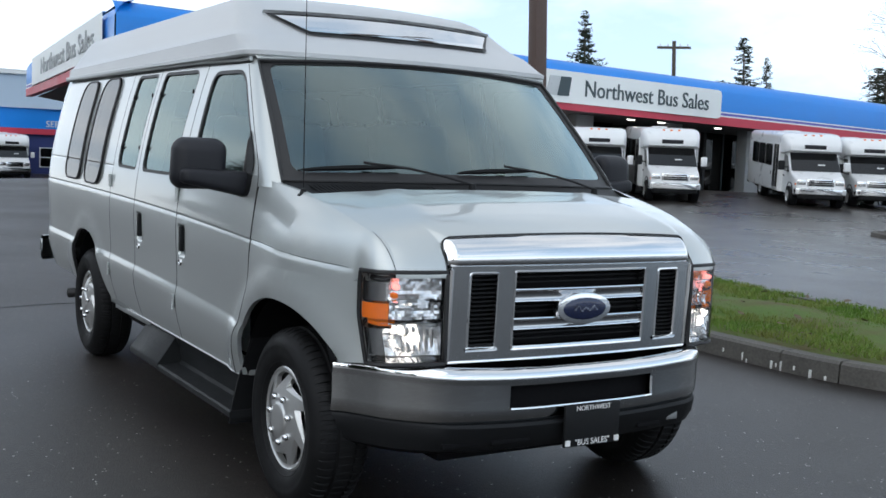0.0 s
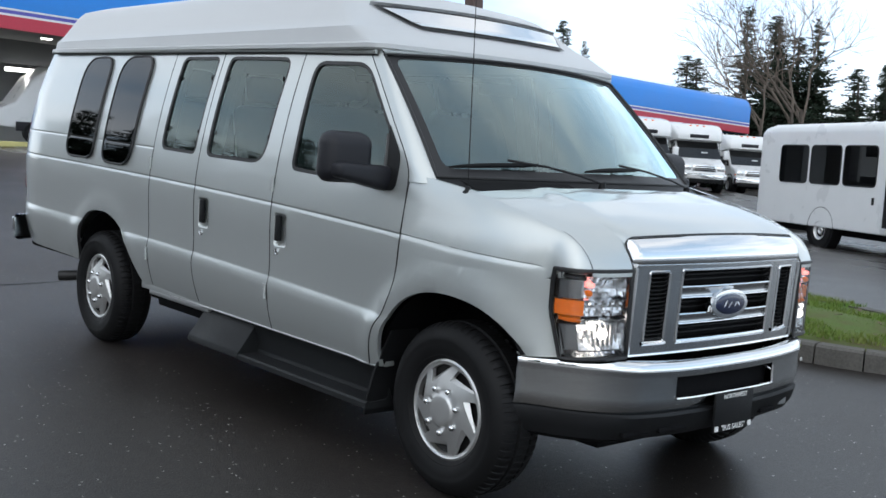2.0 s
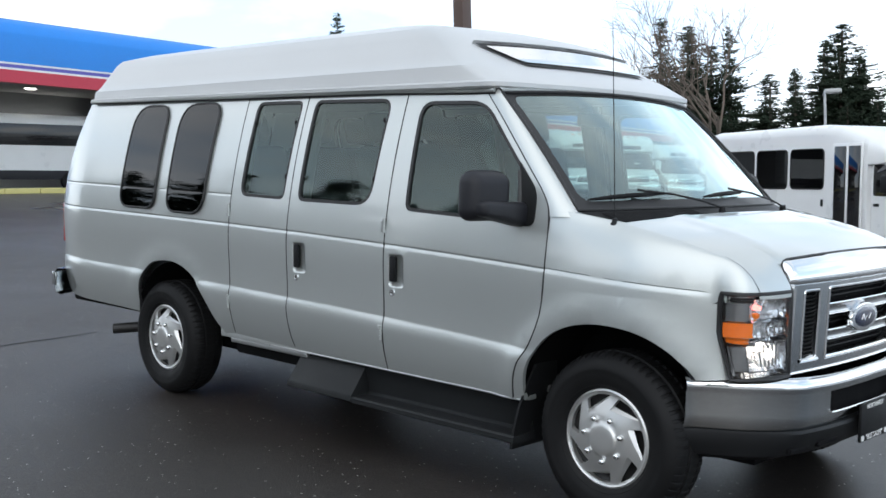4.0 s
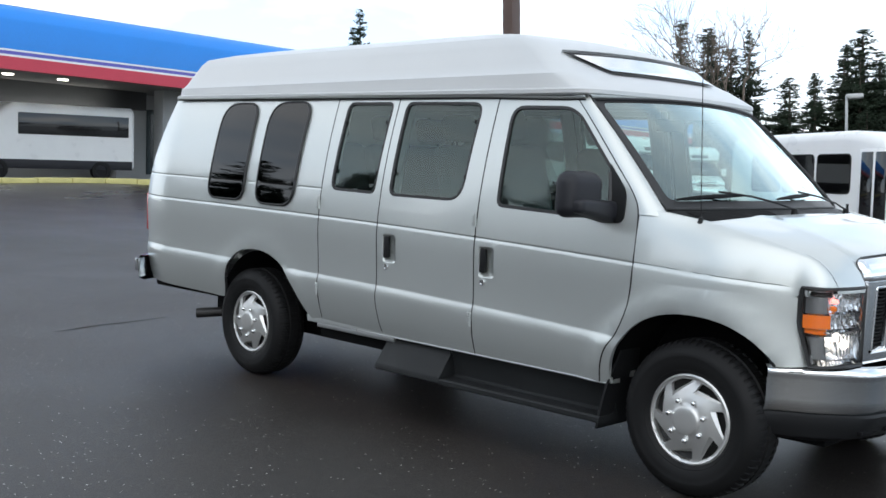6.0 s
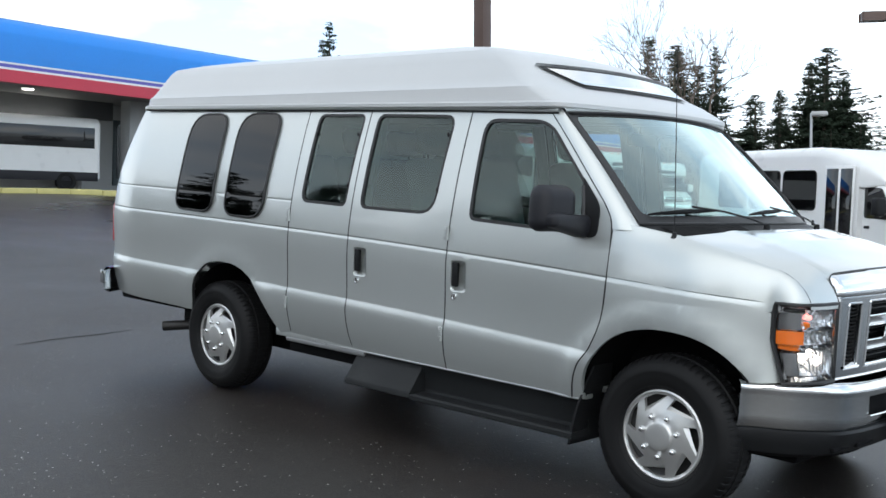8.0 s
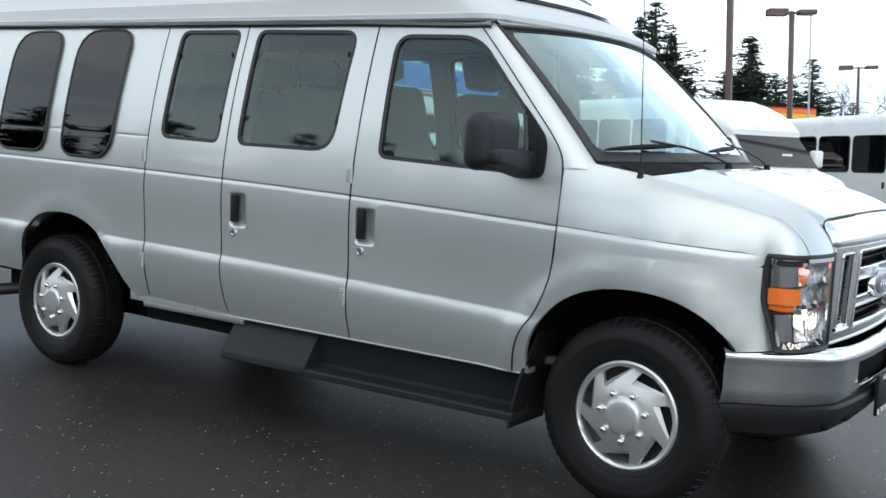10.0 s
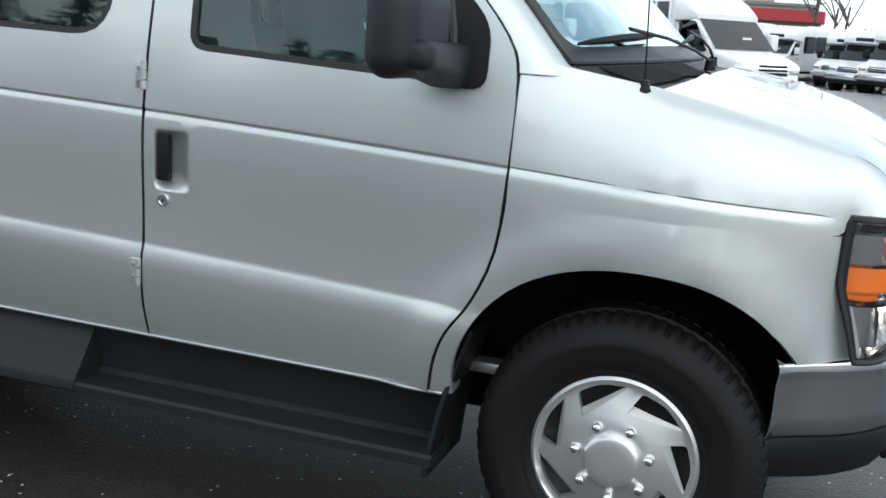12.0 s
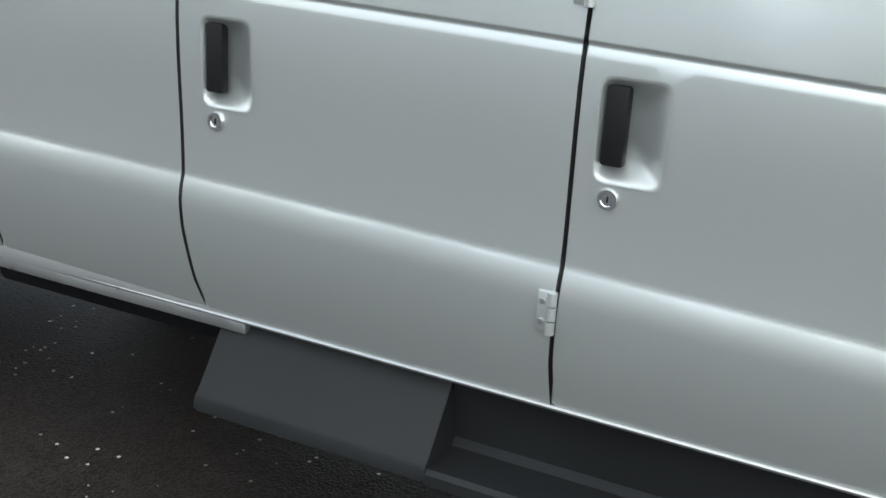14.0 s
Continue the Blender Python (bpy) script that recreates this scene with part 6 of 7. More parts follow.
    part("door_pane", boxed(-37.93, -37.90, 17.9, 18.9, 0.85, 3.05), SHOPGLASS, dr)
    part("tube_light", boxed(-36.2, -36.0, 9.6, 14.9, 2.86, 3.0, 0.02), LIGHT_DISC, b, "lit fluorescent tube")
    part("bulkhead", boxed(-36.9, -36.5, 8.4, 16.9, 3.15, 4.1), DARK_WALL, b)
    for y in (10.2, 12.2, 19, 25, 26.5, 31, 33, 37, 43, 48):
        p = front(y, 2.2)
        z = K.z + (F.z - K.z) * (y - K.y) / (F.y - K.y) + 0.02
        part("ceiling_lamp", spin(bmesh.new(), [(0, -0.03), (0.16, -0.03), (0.20, 0.0), (0.20, 0.03)], 20, Matrix.Translation((p.x, y, z)) @ Matrix.Rotation(radians(90), 4, "X")), LIGHT_DISC, b, "lit round canopy lamp")
    # sign boards
    def board(y0, y1, zf):
        p0, p1 = front(y0), front(y1)
        z0 = zf(y0) + 0.28
        poly = rounded([(y0, z0), (y1, z0 - 0.02 * (y1 - y0)), (y1, z0 - 0.02 * (y1 - y0) + 1.32), (y0, z0 + 1.32)], 0.25, 3)
        return sheet(poly, [], lambda a, c: Vector((front(a).x + 0.18, a, c)), (), Vector((-0.16, 0, 0)), 0.6)
    zf = lambda y: K.z + (F.z - K.z) * (y - K.y) / (F.y - K.y)
    sb = part("sign_board", board(23.4, 34.6, zf), SIGN_WHITE, b, "white sign board with dark lettering")
    tx = text_mesh("Northwest Bus Sales", 1.05, 0.02)
    x0, x1 = min(v.co.x for v in tx.verts), max(v.co.x for v in tx.verts)
    tx.transform(Matrix.Translation((0, 0, 0)) @ Matrix.Diagonal((7.6 / (x1 - x0), 1, 0.95, 1)))
    for word in words(tx, 3):
        for v in word.verts:
            y = 29.9 + v.co.x
            v.co = Vector((front(y).x + 0.20 - v.co.y, y, zf(y) + 0.92 + v.co.z))
        part("sign_lettering", word, SIGN_DARK, sb)
    for k, (yy, mat) in enumerate(((24.3, STEEL), (24.9, SIGN_DARK))):
        lg = sheet([(yy - 0.35, zf(yy) + 0.55), (yy + 0.3, zf(yy) + 0.55), (yy + 0.42, zf(yy) + 1.35), (yy - 0.15, zf(yy) + 1.35)], [], lambda a, c: Vector((front(a).x + 0.20 + 0.01 * k, a, c)), (), Vector((-0.02, 0, 0)), 0.5)
        part("sign_mark", lg, mat, sb)
    # the board on the side face
    d2 = L - K
    def side(s, up, out):
        p = K + d2 * s
        n = Vector((d2.y, -d2.x, 0)).normalized()
        n = n if n.y < 0 else -n
        return p + n * out + Vector((0, 0, up))
    s2 = bmesh.new()
    lattice(s2, [[side(s, u, o) for u, o in ((0.42, 0.0), (0.42, 0.14), (1.85, 0.14), (1.85, 0.0))] for s in np.linspace(0.06, 0.86, 12)])
    sb2 = part("sign_board", s2, SIGN_WHITE, b, "white sign board with grey lettering")
    t2 = text_mesh("Northwest Bus Sales", 1.0, 0.02)
    x0, x1 = min(v.co.x for v in t2.verts), max(v.co.x for v in t2.verts)
    for word in words(t2, 3):
        for v in word.verts:
            f = (v.co.x - x0) / (x1 - x0)
            v.co = side(0.70 - 0.58 * f, 1.12 + v.co.z * 1.1, 0.16 - v.co.y)
        part("sign_lettering", word, RENDER_GREY, sb2)
    return b


build_dealership()
for k in range(14):
    y0 = 7.4 + k * 1.15
    ob = link("kerb_block", boxed(-30.75, -30.4, y0, y0 + 1.13, ground(-30.5, y0) - 0.1, ground(-30.5, y0) + 0.16, 0.02), YELLOW)
    ob.matrix_basis = G.copy()
    tagged(ob, "yellow-painted concrete kerb block", "kerb", "yellow kerb blocks")


def build_service():
    b = thing("service_building", Matrix.Identity(4), "navy service building with blue and red band", "building")
    part("wall", boxed(-86, -75.4, 9.35, 27, -1.6, 2.0), NAVY, b)
    part("fascia_red", boxed(-86, -75.1, 9.15, 27, 1.95, 2.35), RED, b)
    part("fascia_blue", boxed(-86, -75.2, 9.15, 27, 2.35, 3.75), BLUE, b)
    part("fascia_cap", boxed(-86, -75.0, 9.05, 27, 3.75, 3.86), PALE_BLUE, b)
    t = text_mesh("SERVICE", 0.62, 0.02)
    t.transform(Matrix.Translation((-75.15, 13.4, 2.68)) @ Matrix.Rotation(radians(90), 4, "Z"))
    part("sign_lettering", t, SIGN_WHITE, b)
    for k in range(5):
        y0 = 11.9 + 1.55 * k
        w = part("window", boxed(-75.5, -75.34, y0, y0 + 1.5, -0.35, 1.05), SIGN_WHITE, b)
        for j in range(2):
            part("window_pane", boxed(-75.36, -75.31, y0 + 0.07, y0 + 1.43, -0.28 + 0.68 * j, 0.32 + 0.68 * j), BUS_GLASS, w)
    return b


build_service()
wh = thing("warehouse", Matrix.Identity(4), "large pale blue metal warehouse", "building")
part("wall", boxed(-125, -100, 2, 22, -2.5, 7.5), PALE_BLUE, wh)
part("roof", boxed(-125.3, -99.7, 1.7, 22.3, 7.5, 7.9), SIGN_WHITE, wh)


# ---- shuttle buses ----
def loft(secs, n=5):
    """Skin rounded box sections: (x, half width, z low, z high, corner radius)."""
    bm = bmesh.new()
    rows = []
    for x, w, z0, z1, r in secs:
        pts = rounded([(-w, z0), (w, z0), (w, z1), (-w, z1)], [0.04, 0.04, r, r], n)
        rows.append([Vector((x, y, z)) for y, z in pts])
    vs = lattice(bm, rows, True)
    bm.faces.new(vs[0])
    bm.faces.new(vs[-1][::-1])
    return bm


def build_bus(name, label, sloped=False):
    """Cutaway shuttle bus: tail at x = 0, driving towards +x, passenger door on the -y side."""
    b = thing(name, Matrix.Identity(4), label, "bus")
    if sloped:
        part("body", loft([(0.0, 1.05, 0.62, 2.55, 0.18), (0.05, 1.14, 0.55, 2.66, 0.2), (0.14, 1.16, 0.5, 2.72, 0.22), (0.5, 1.17, 0.45, 2.78, 0.22), (4.5, 1.17, 0.45, 2.80, 0.22), (5.0, 1.165, 0.45, 2.76, 0.24), (5.4, 1.155, 0.45, 2.66, 0.26), (5.9, 1.12, 0.45, 2.48, 0.26)]), WHITE_PAINT, b)
    else:
        part("body", loft([(0.0, 1.05, 0.62, 2.55, 0.18), (0.05, 1.14, 0.55, 2.66, 0.2), (0.14, 1.16, 0.5, 2.72, 0.22), (0.5, 1.17, 0.45, 2.78, 0.22), (5.2, 1.17, 0.45, 2.80, 0.22), (5.9, 1.16, 0.45, 2.78, 0.24)]), WHITE_PAINT, b)
    if sloped:
        part("roof_cap", loft([(5.88, 1.12, 1.92, 2.49, 0.26), (6.1, 1.06, 1.93, 2.38, 0.24), (6.3, 1.0, 1.95, 2.23, 0.18), (6.44, 0.95, 1.97, 2.09, 0.08)]), WHITE_PAINT, b)
    else:
        part("roof_cap", loft([(5.88, 1.155, 1.98, 2.775, 0.24), (6.2, 1.13, 2.02, 2.72, 0.26), (6.45, 1.08, 2.06, 2.60, 0.25), (6.62, 1.0, 2.10, 2.42, 0.15), (6.68, 0.94, 2.13, 2.30, 0.07)]), WHITE_PAINT, b)
    cab = part("cab", loft([(5.7, 1.0, 0.45, 2.05, 0.1), (6.35, 0.99, 0.42, 2.05, 0.16), (6.55, 0.97, 0.42, 1.85, 0.16), (6.98, 0.97, 0.42, 1.34, 0.12), (7.05, 0.97, 0.42, 1.30, 0.10), (7.5, 0.95, 0.45, 1.20, 0.14), (7.72, 0.92, 0.5, 1.12, 0.14), (7.76, 0.88, 0.55, 1.05, 0.10)]), WHITE_PAINT, b)
    ws = bmesh.new()
    lattice(ws, [[Vector((6.36 + 0.62 * j / 6 + 0.03, y * (0.90 + 0.04 * j / 6), 2.02 - 0.68 * j / 6 + 0.015)) for y in np.linspace(-1, 1, 9)] for j in range(7)])
    part("windscreen", ws, BUS_GLASS, b)
    for s in (-1, 1):
        w = sheet(rounded([(5.95, 1.30), (6.80, 1.28), (6.42, 1.92), (5.95, 1.95)], 0.07), [], lambda x, z: Vector((x, s * 1.002, z)), (), Vector((0, -s * 0.02, 0)), 0.2)
        part("cab_window", w, BUS_GLASS, b)
        part("cab_door_handle", boxed(5.98, 6.12, s * 1.0 - 0.02, s * 1.0 + 0.02, 1.08, 1.14, 0.008), BLACK_PLASTIC, b)
        m = part("mirror", boxed(6.55, 6.75, s * 1.26 - 0.12, s * 1.26 + 0.12, 1.35, 1.72, 0.05, 3), BLACK_PLASTIC if s < 0 else WHITE_PAINT, b)
        part("mirror_arm", rod(bmesh.new(), (6.6, s * 0.98, 1.45), (6.65, s * 1.2, 1.5), 0.025, n=6), BLACK_PLASTIC, m)
        part("headlight", boxed(7.62, 7.79, s * 0.72 - 0.17, s * 0.72 + 0.17, 0.86, 1.06, 0.03), REFLECTOR, b)
        part("indicator", boxed(7.55, 7.72, s * 0.90 - 0.04, s * 0.90 + 0.04, 0.84, 0.92, 0.02), AMBER, b)
        part("tail_light", boxed(-0.03, 0.04, s * 0.92 - 0.08, s * 0.92 + 0.08, 0.95, 1.35, 0.02), RED_LENS, b)
        for x in (1.0, 2.25, 3.5, 4.7) if s > 0 else (1.0, 2.25, 3.5):
            p = sheet(rounded([(x, 1.42), (x + 1.13, 1.42), (x + 1.13, 2.28), (x, 2.28)], 0.12, 4), [], lambda a, z: Vector((a, s * 1.18, z)), (), Vector((0, -s * 0.03, 0)), 0.2)
            wp = part("side_window", p, BUS_GLASS, b)
            part("window_rim", tube(bmesh.new(), [Vector((a, s * 1.176, z)) for a, z in rounded([(x, 1.42), (x + 1.13, 1.42), (x + 1.13, 2.28), (x, 2.28)], 0.12, 4)], 0.015, 6, True), SEAL, wp)
        for x in (2.8, 7.0):
            y = s * (1.02 if x < 5 else 0.9)
            a = part("wheel_arch", spin(bmesh.new(), [(0.0, -0.12), (0.47, -0.12), (0.48, -0.15), (0.50, -0.15), (0.50, 0.1)], 28, Matrix.Translation((x, y + s * (0.0 if x < 5 else -0.06), 0.42)) @ (Matrix.Identity(4) if s < 0 else Matrix.Rotation(math.pi, 4, "Z"))), VOID, b)
            wl_ = part("wheel", spin(bmesh.new(), [(0.0, -0.10), (0.20, -0.11), (0.22, -0.16), (0.36, -0.15), (0.385, -0.08), (0.385, 0.1), (0.3, 0.14), (0.0, 0.14)], 28, Matrix.Translation((x, y - s * 0.02, 0.385)) @ (Matrix.Identity(4) if s < 0 else Matrix.Rotation(math.pi, 4, "Z"))), RUBBER, b)
            part("wheel_rim", spin(bmesh.new(), [(0.0, -0.12), (0.07, -0.15), (0.10, -0.12), (0.19, -0.135), (0.215, -0.165)], 20, Matrix.Translation((x, y - s * 0.02 + s * 0.012, 0.385)) @ (Matrix.Identity(4) if s < 0 else Matrix.Rotation(math.pi, 4, "Z"))), WHEEL_SILVER, wl_)
    dr = part("passenger_door", boxed(4.92, 5.82, -1.19, -1.15, 0.5, 2.38, 0.01), WHITE_PAINT, b)
    for x in (4.98, 5.42):
        part("door_glass", boxed(x, x + 0.36, -1.20, -1.18, 0.6, 2.32, 0.01), BUS_GLASS, dr)
    part("body_handle", boxed(4.55, 4.62, -1.185, -1.165, 1.05, 1.2, 0.005), BLACK_PLASTIC, b)
    part("grille", boxed(7.72, 7.80, -0.52, 0.52, 0.80, 1.10, 0.04), CHROME, b)
    for z in (0.85, 0.93, 1.01):
        part("grille_slot", boxed(7.78, 7.812, -0.44, 0.44, z, z + 0.045), VOID, b)
    part("bumper", loft([(7.70, 0.98, 0.5, 0.74, 0.05), (7.90, 0.96, 0.5, 0.74, 0.06), (7.95, 0.80, 0.52, 0.72, 0.05)]), CHROME, b)
    part("valance", boxed(7.6, 7.86, -0.85, 0.85, 0.34, 0.5, 0.03), BLACK_PLASTIC, b)
    part("rear_bumper", boxed(-0.12, 0.1, -1.12, 1.12, 0.42, 0.58, 0.03), BLACK_PLASTIC, b)
    part("rear_window", boxed(-0.02, 0.03, -0.55, 0.55, 1.45, 2.15, 0.02), BUS_GLASS, b)
    if not sloped:
        part("route_box", boxed(6.60, 6.69, -0.42, 0.42, 2.20, 2.36, 0.02), GREY_PLASTIC, b)
    for y in () if sloped else (-0.3, 0.0, 0.3):
        part("marker_lamp", boxed(6.15, 6.25, y - 0.05, y + 0.05, 2.70, 2.75, 0.015), AMBER, b)
    part("roof_hatch", boxed(2.5, 3.1, -0.3, 0.3, 2.78, 2.84, 0.02), WHITE_PAINT, b)
    part("underbody", boxed(0.3, 7.5, -0.85, 0.85, 0.3, 0.5), VOID, b)
    card = part("windscreen_card", boxed(6.80, 6.81, 0.10, 0.38, 1.45, 1.62), WHITE_PAINT, b)
    return b


def bus_at(x, y, turn):
    c, s = math.cos(radians(turn)), math.sin(radians(turn))
    a, b = ground(x + 2.5 * c, y + 2.5 * s), ground(x + 7 * c, y + 7 * s)
    tip = math.degrees(math.atan2(b - a, 4.5))
    return Matrix.Translation((x, y, a - (b - a) / 4.5 * 2.5)) @ pose(0, 0, 0, 0, -tip, turn)


def parked(x, y, turn):
    """Where the tail of a bus stands whose nose is at x, y."""
    return x - 7.8 * math.cos(radians(turn)), y - 7.8 * math.sin(radians(turn)), turn


bus = build_bus("shuttle_bus", "white cutaway shuttle bus with dark windows")
bus.matrix_basis = G @ bus_at(*parked(-28.49, 24.05, -33))
tagged(bus, group="shuttle buses")
slope_bus = build_bus("shuttle_bus", "white shuttle bus with a sloped cab roof and dark windows", True)
slope_bus.matrix_basis = G @ bus_at(-11.74, 21.7, -27) @ Matrix.Scale(1.045, 4)
tagged(slope_bus, group="shuttle buses")
copy_thing(slope_bus, G @ bus_at(-7.41, 27.2, -37) @ Matrix.Scale(1.024, 4))
for x, y, turn in ((-26.63, 26.17, -34), (-23.73, 30.94, -35), (-23.55, 34.25, -37), (-24.71, 39.99, -38), (-7.47, 62.09, -118), (-2.89, 56.47, -118), (0.51, 53.56, -118), (1.2, 46.55, -119), (2.29, 42.52, -120), (-12.0, 67.0, -114), (-68.7, 9.2, 0)):
    copy_thing(bus, G @ bus_at(*parked(x, y, turn)))


def build_bay_van():
    v = thing("panel_van", Matrix.Identity(4), "white van with dark side windows inside a bay", "van")
    part("body", loft([(0.0, 0.9, 0.5, 2.6, 0.2), (0.1, 0.98, 0.45, 2.7, 0.25), (4.4, 0.98, 0.45, 2.7, 0.25), (5.0, 0.95, 0.45, 2.3, 0.2), (5.6, 0.92, 0.5, 1.4, 0.15), (6.2, 0.85, 0.55, 1.1, 0.12)]), WHITE_PAINT, v)
    part("side_window", boxed(0.25, 4.3, 0.97, 1.0, 1.6, 2.35, 0.01), BUS_GLASS, v)
    part("side_skirt", boxed(0.1, 5.6, 0.95, 1.0, 0.4, 0.72, 0.01), GREY_PLASTIC, v)
    for x in (1.3, 5.0):
        part("wheel", spin(bmesh.new(), [(0, -0.05), (0.2, -0.06), (0.22, -0.1), (0.35, -0.1), (0.36, 0.1)], 24, Matrix.Translation((x, 0.93, 0.36)) @ Matrix.Rotation(math.pi, 4, "Z")), RUBBER, v)
    return v


bv = build_bay_van()
bv.matrix_basis = G @ Matrix.Translation((-34.9, 15.05, ground(-34, 12))) @ pose(0, 0, 0, 0, 0, -94)


# ---- poles ----
def build_pole(name, x, y, h, r, mat, label, heads, square=False):
    g = ground(x, y)
    p = thing(name, plumb(x, y, g), label, "lamp post")
    if square:
        part("shaft", boxed(-r, r, -r, r, 0, h, 0.01), mat, p)
    else:
        part("shaft", rod(bmesh.new(), (0, 0, 0), (0, 0, h), r, r * 0.7, 12), mat, p)
    part("footing", rod(bmesh.new(), (0, 0, -0.3), (0, 0, 0.25), r * 2.2, r * 2.2, 16), CONCRETE, p)
    for turn, reach_ in heads:
        m = pose(0, 0, h, 0, 0, turn)
        arm = part("arm", boxed(0, reach_, -0.04, 0.04, -0.12, -0.04, 0, 1, m), mat, p)
        hd = part("lamp_head", boxed(reach_ - 0.1, reach_ + 0.7, -0.24, 0.24, -0.16, 0.06, 0.04, 2, m), mat, p)
        part("lamp_glass", boxed(reach_, reach_ + 0.6, -0.18, 0.18, -0.175, -0.155, 0, 1, m), SIGN_WHITE, hd)
    return p


build_pole("street_lamp", -5.97, 4.65, 9.0, 0.078, BROWN_STEEL, "tall brown square lamp post on the grass island", [(30, 0.5), (210, 0.5)], True)
build_pole("street_lamp", -11.1, 31.5, 7.9, 0.10, BROWN_STEEL, "brown lamp post with twin floodlight heads", [(35, 0.35), (215, 0.35), (-40, 0.3)], True)
build_pole("street_lamp", -12.4, 43.0, 8.0, 0.10, BROWN_STEEL, "brown lamp post with twin floodlight heads", [(35, 0.35), (215, 0.35)], True)
build_pole("street_lamp", -15.7, 69.1, 7.9, 0.12, BROWN_STEEL, "brown lamp post with twin floodlight heads", [(20, 0.5), (200, 0.5)])
build_pole("street_lamp", -21.7, 48.6, 6.1, 0.09, LIGHT_STEEL, "slim pale lamp post with one head", [(20, 0.1)])
build_pole("flag_pole", -16.1, 59.2, 10.2, 0.07, LIGHT_STEEL, "slim pale metal pole beside the petrol station", [])
build_pole("flag_pole", -3.6, 21.5, 8.0, 0.065, LIGHT_STEEL, "slim pale metal pole beside the buses", [])
up = thing("utility_pole", plumb(-48.5, 46.5, 0), "weathered wooden utility pole with a crossarm", "utility pole")
part("shaft", rod(bmesh.new(), (0, 0, 0), (0, 0, 9.6), 0.16, 0.12, 10), BARK, up)
part("crossarm", boxed(-0.08, 0.08, -1.1, 1.1, 9.1, 9.25, 0.01, 1, pose(0, 0, 0, 0, 0, -30)), BARK, up)
for y in (-0.9, -0.4, 0.4, 0.9):
    part("insulator", rod(bmesh.new(), pose(0, 0, 0, 0, 0, -30) @ Vector((0, y, 9.25)), pose(0, 0, 0, 0, 0, -30) @ Vector((0, y, 9.42)), 0.05, 0.03, 8), STEEL, up)


# ---- far buildings ----
gs = thing("petrol_station", Matrix.Identity(4), "petrol station canopy with red, orange and yellow band", "petrol station")
ga, gb_ = Vector((-27.4, 60.4, 4.15)), Vector((-18.0, 66.7, 4.28))
gd = (gb_ - ga).normalized()
gm = Matrix.Translation(ga) @ Matrix.Rotation(math.atan2(gd.y, gd.x), 4, "Z")
ln = (gb_ - ga).length
for z0, z1, mat, nm in ((-0.30, -0.04, ORANGE, "band"), (-0.62, -0.32, YELLOW_BAND, "band"), (-0.04, 0.06, STORE_RED, "band"), (-1.1, -0.64, SOFFIT, "canopy")):
    part(nm, boxed(-0.02 * (nm == "band"), ln + 0.02 * (nm == "band"), -0.02 * (nm == "band"), 8, z0, z1, 0, 1, gm), mat, gs)
for x in (0.8, ln - 0.8):
    part("column", boxed(x - 0.2, x + 0.2, 2, 2.4, -5.6, -1.1, 0, 1, gm), SOFFIT, gs)
part("kiosk", boxed(1, ln - 1, 5, 9, -5.6, -1.1, 0, 1, gm), DARK_WALL, gs)
st = thing("store", Matrix.Identity(4), "low store with a dark red roof band", "building")
part("roof_band", boxed(-11.2, -0.4, 95.5, 110, 2.45, 3.45), STORE_RED, st)
part("wall", boxed(-10.9, -0.7, 96.5, 110, -2.5, 2.45), TAN, st)
for k in range(3):
    part("window", boxed(-10 + 3.2 * k, -7.4 + 3.2 * k, 96.4, 96.55, -0.6, 1.9), BUS_GLASS, st)
rs = thing("roadside_sign", Matrix.Identity(4), "white box sign with a red mark", "sign")
part("board", boxed(-13.2, -10.0, 90, 90.5, 1.2, 3.2, 0.05), SIGN_WHITE, rs)
part("board_mark", boxed(-12.2, -10.8, 89.93, 90, 1.95, 2.4, 0.1), STORE_RED, rs)
part("post", boxed(-11.8, -11.4, 90.1, 90.4, -2.2, 1.2), SOFFIT, rs)
of = thing("office_block", Matrix.Identity(4), "tan office block far behind the store", "building")
part("wall", boxed(-26, -2, 125, 140, -3.5, 4.4), TAN, of)
part("roof", boxed(-26.3, -1.7, 124.7, 140.3, 4.4, 4.75), SOFFIT, of)
part("plant_room", boxed(-9.5, -6.5, 127, 131, 4.75, 7.0), TAN, of)
for k in range(8):
    part("window", boxed(-25 + 2.9 * k, -23 + 2.9 * k, 124.9, 125.05, 1.8, 3.6), BUS_GLASS, of)


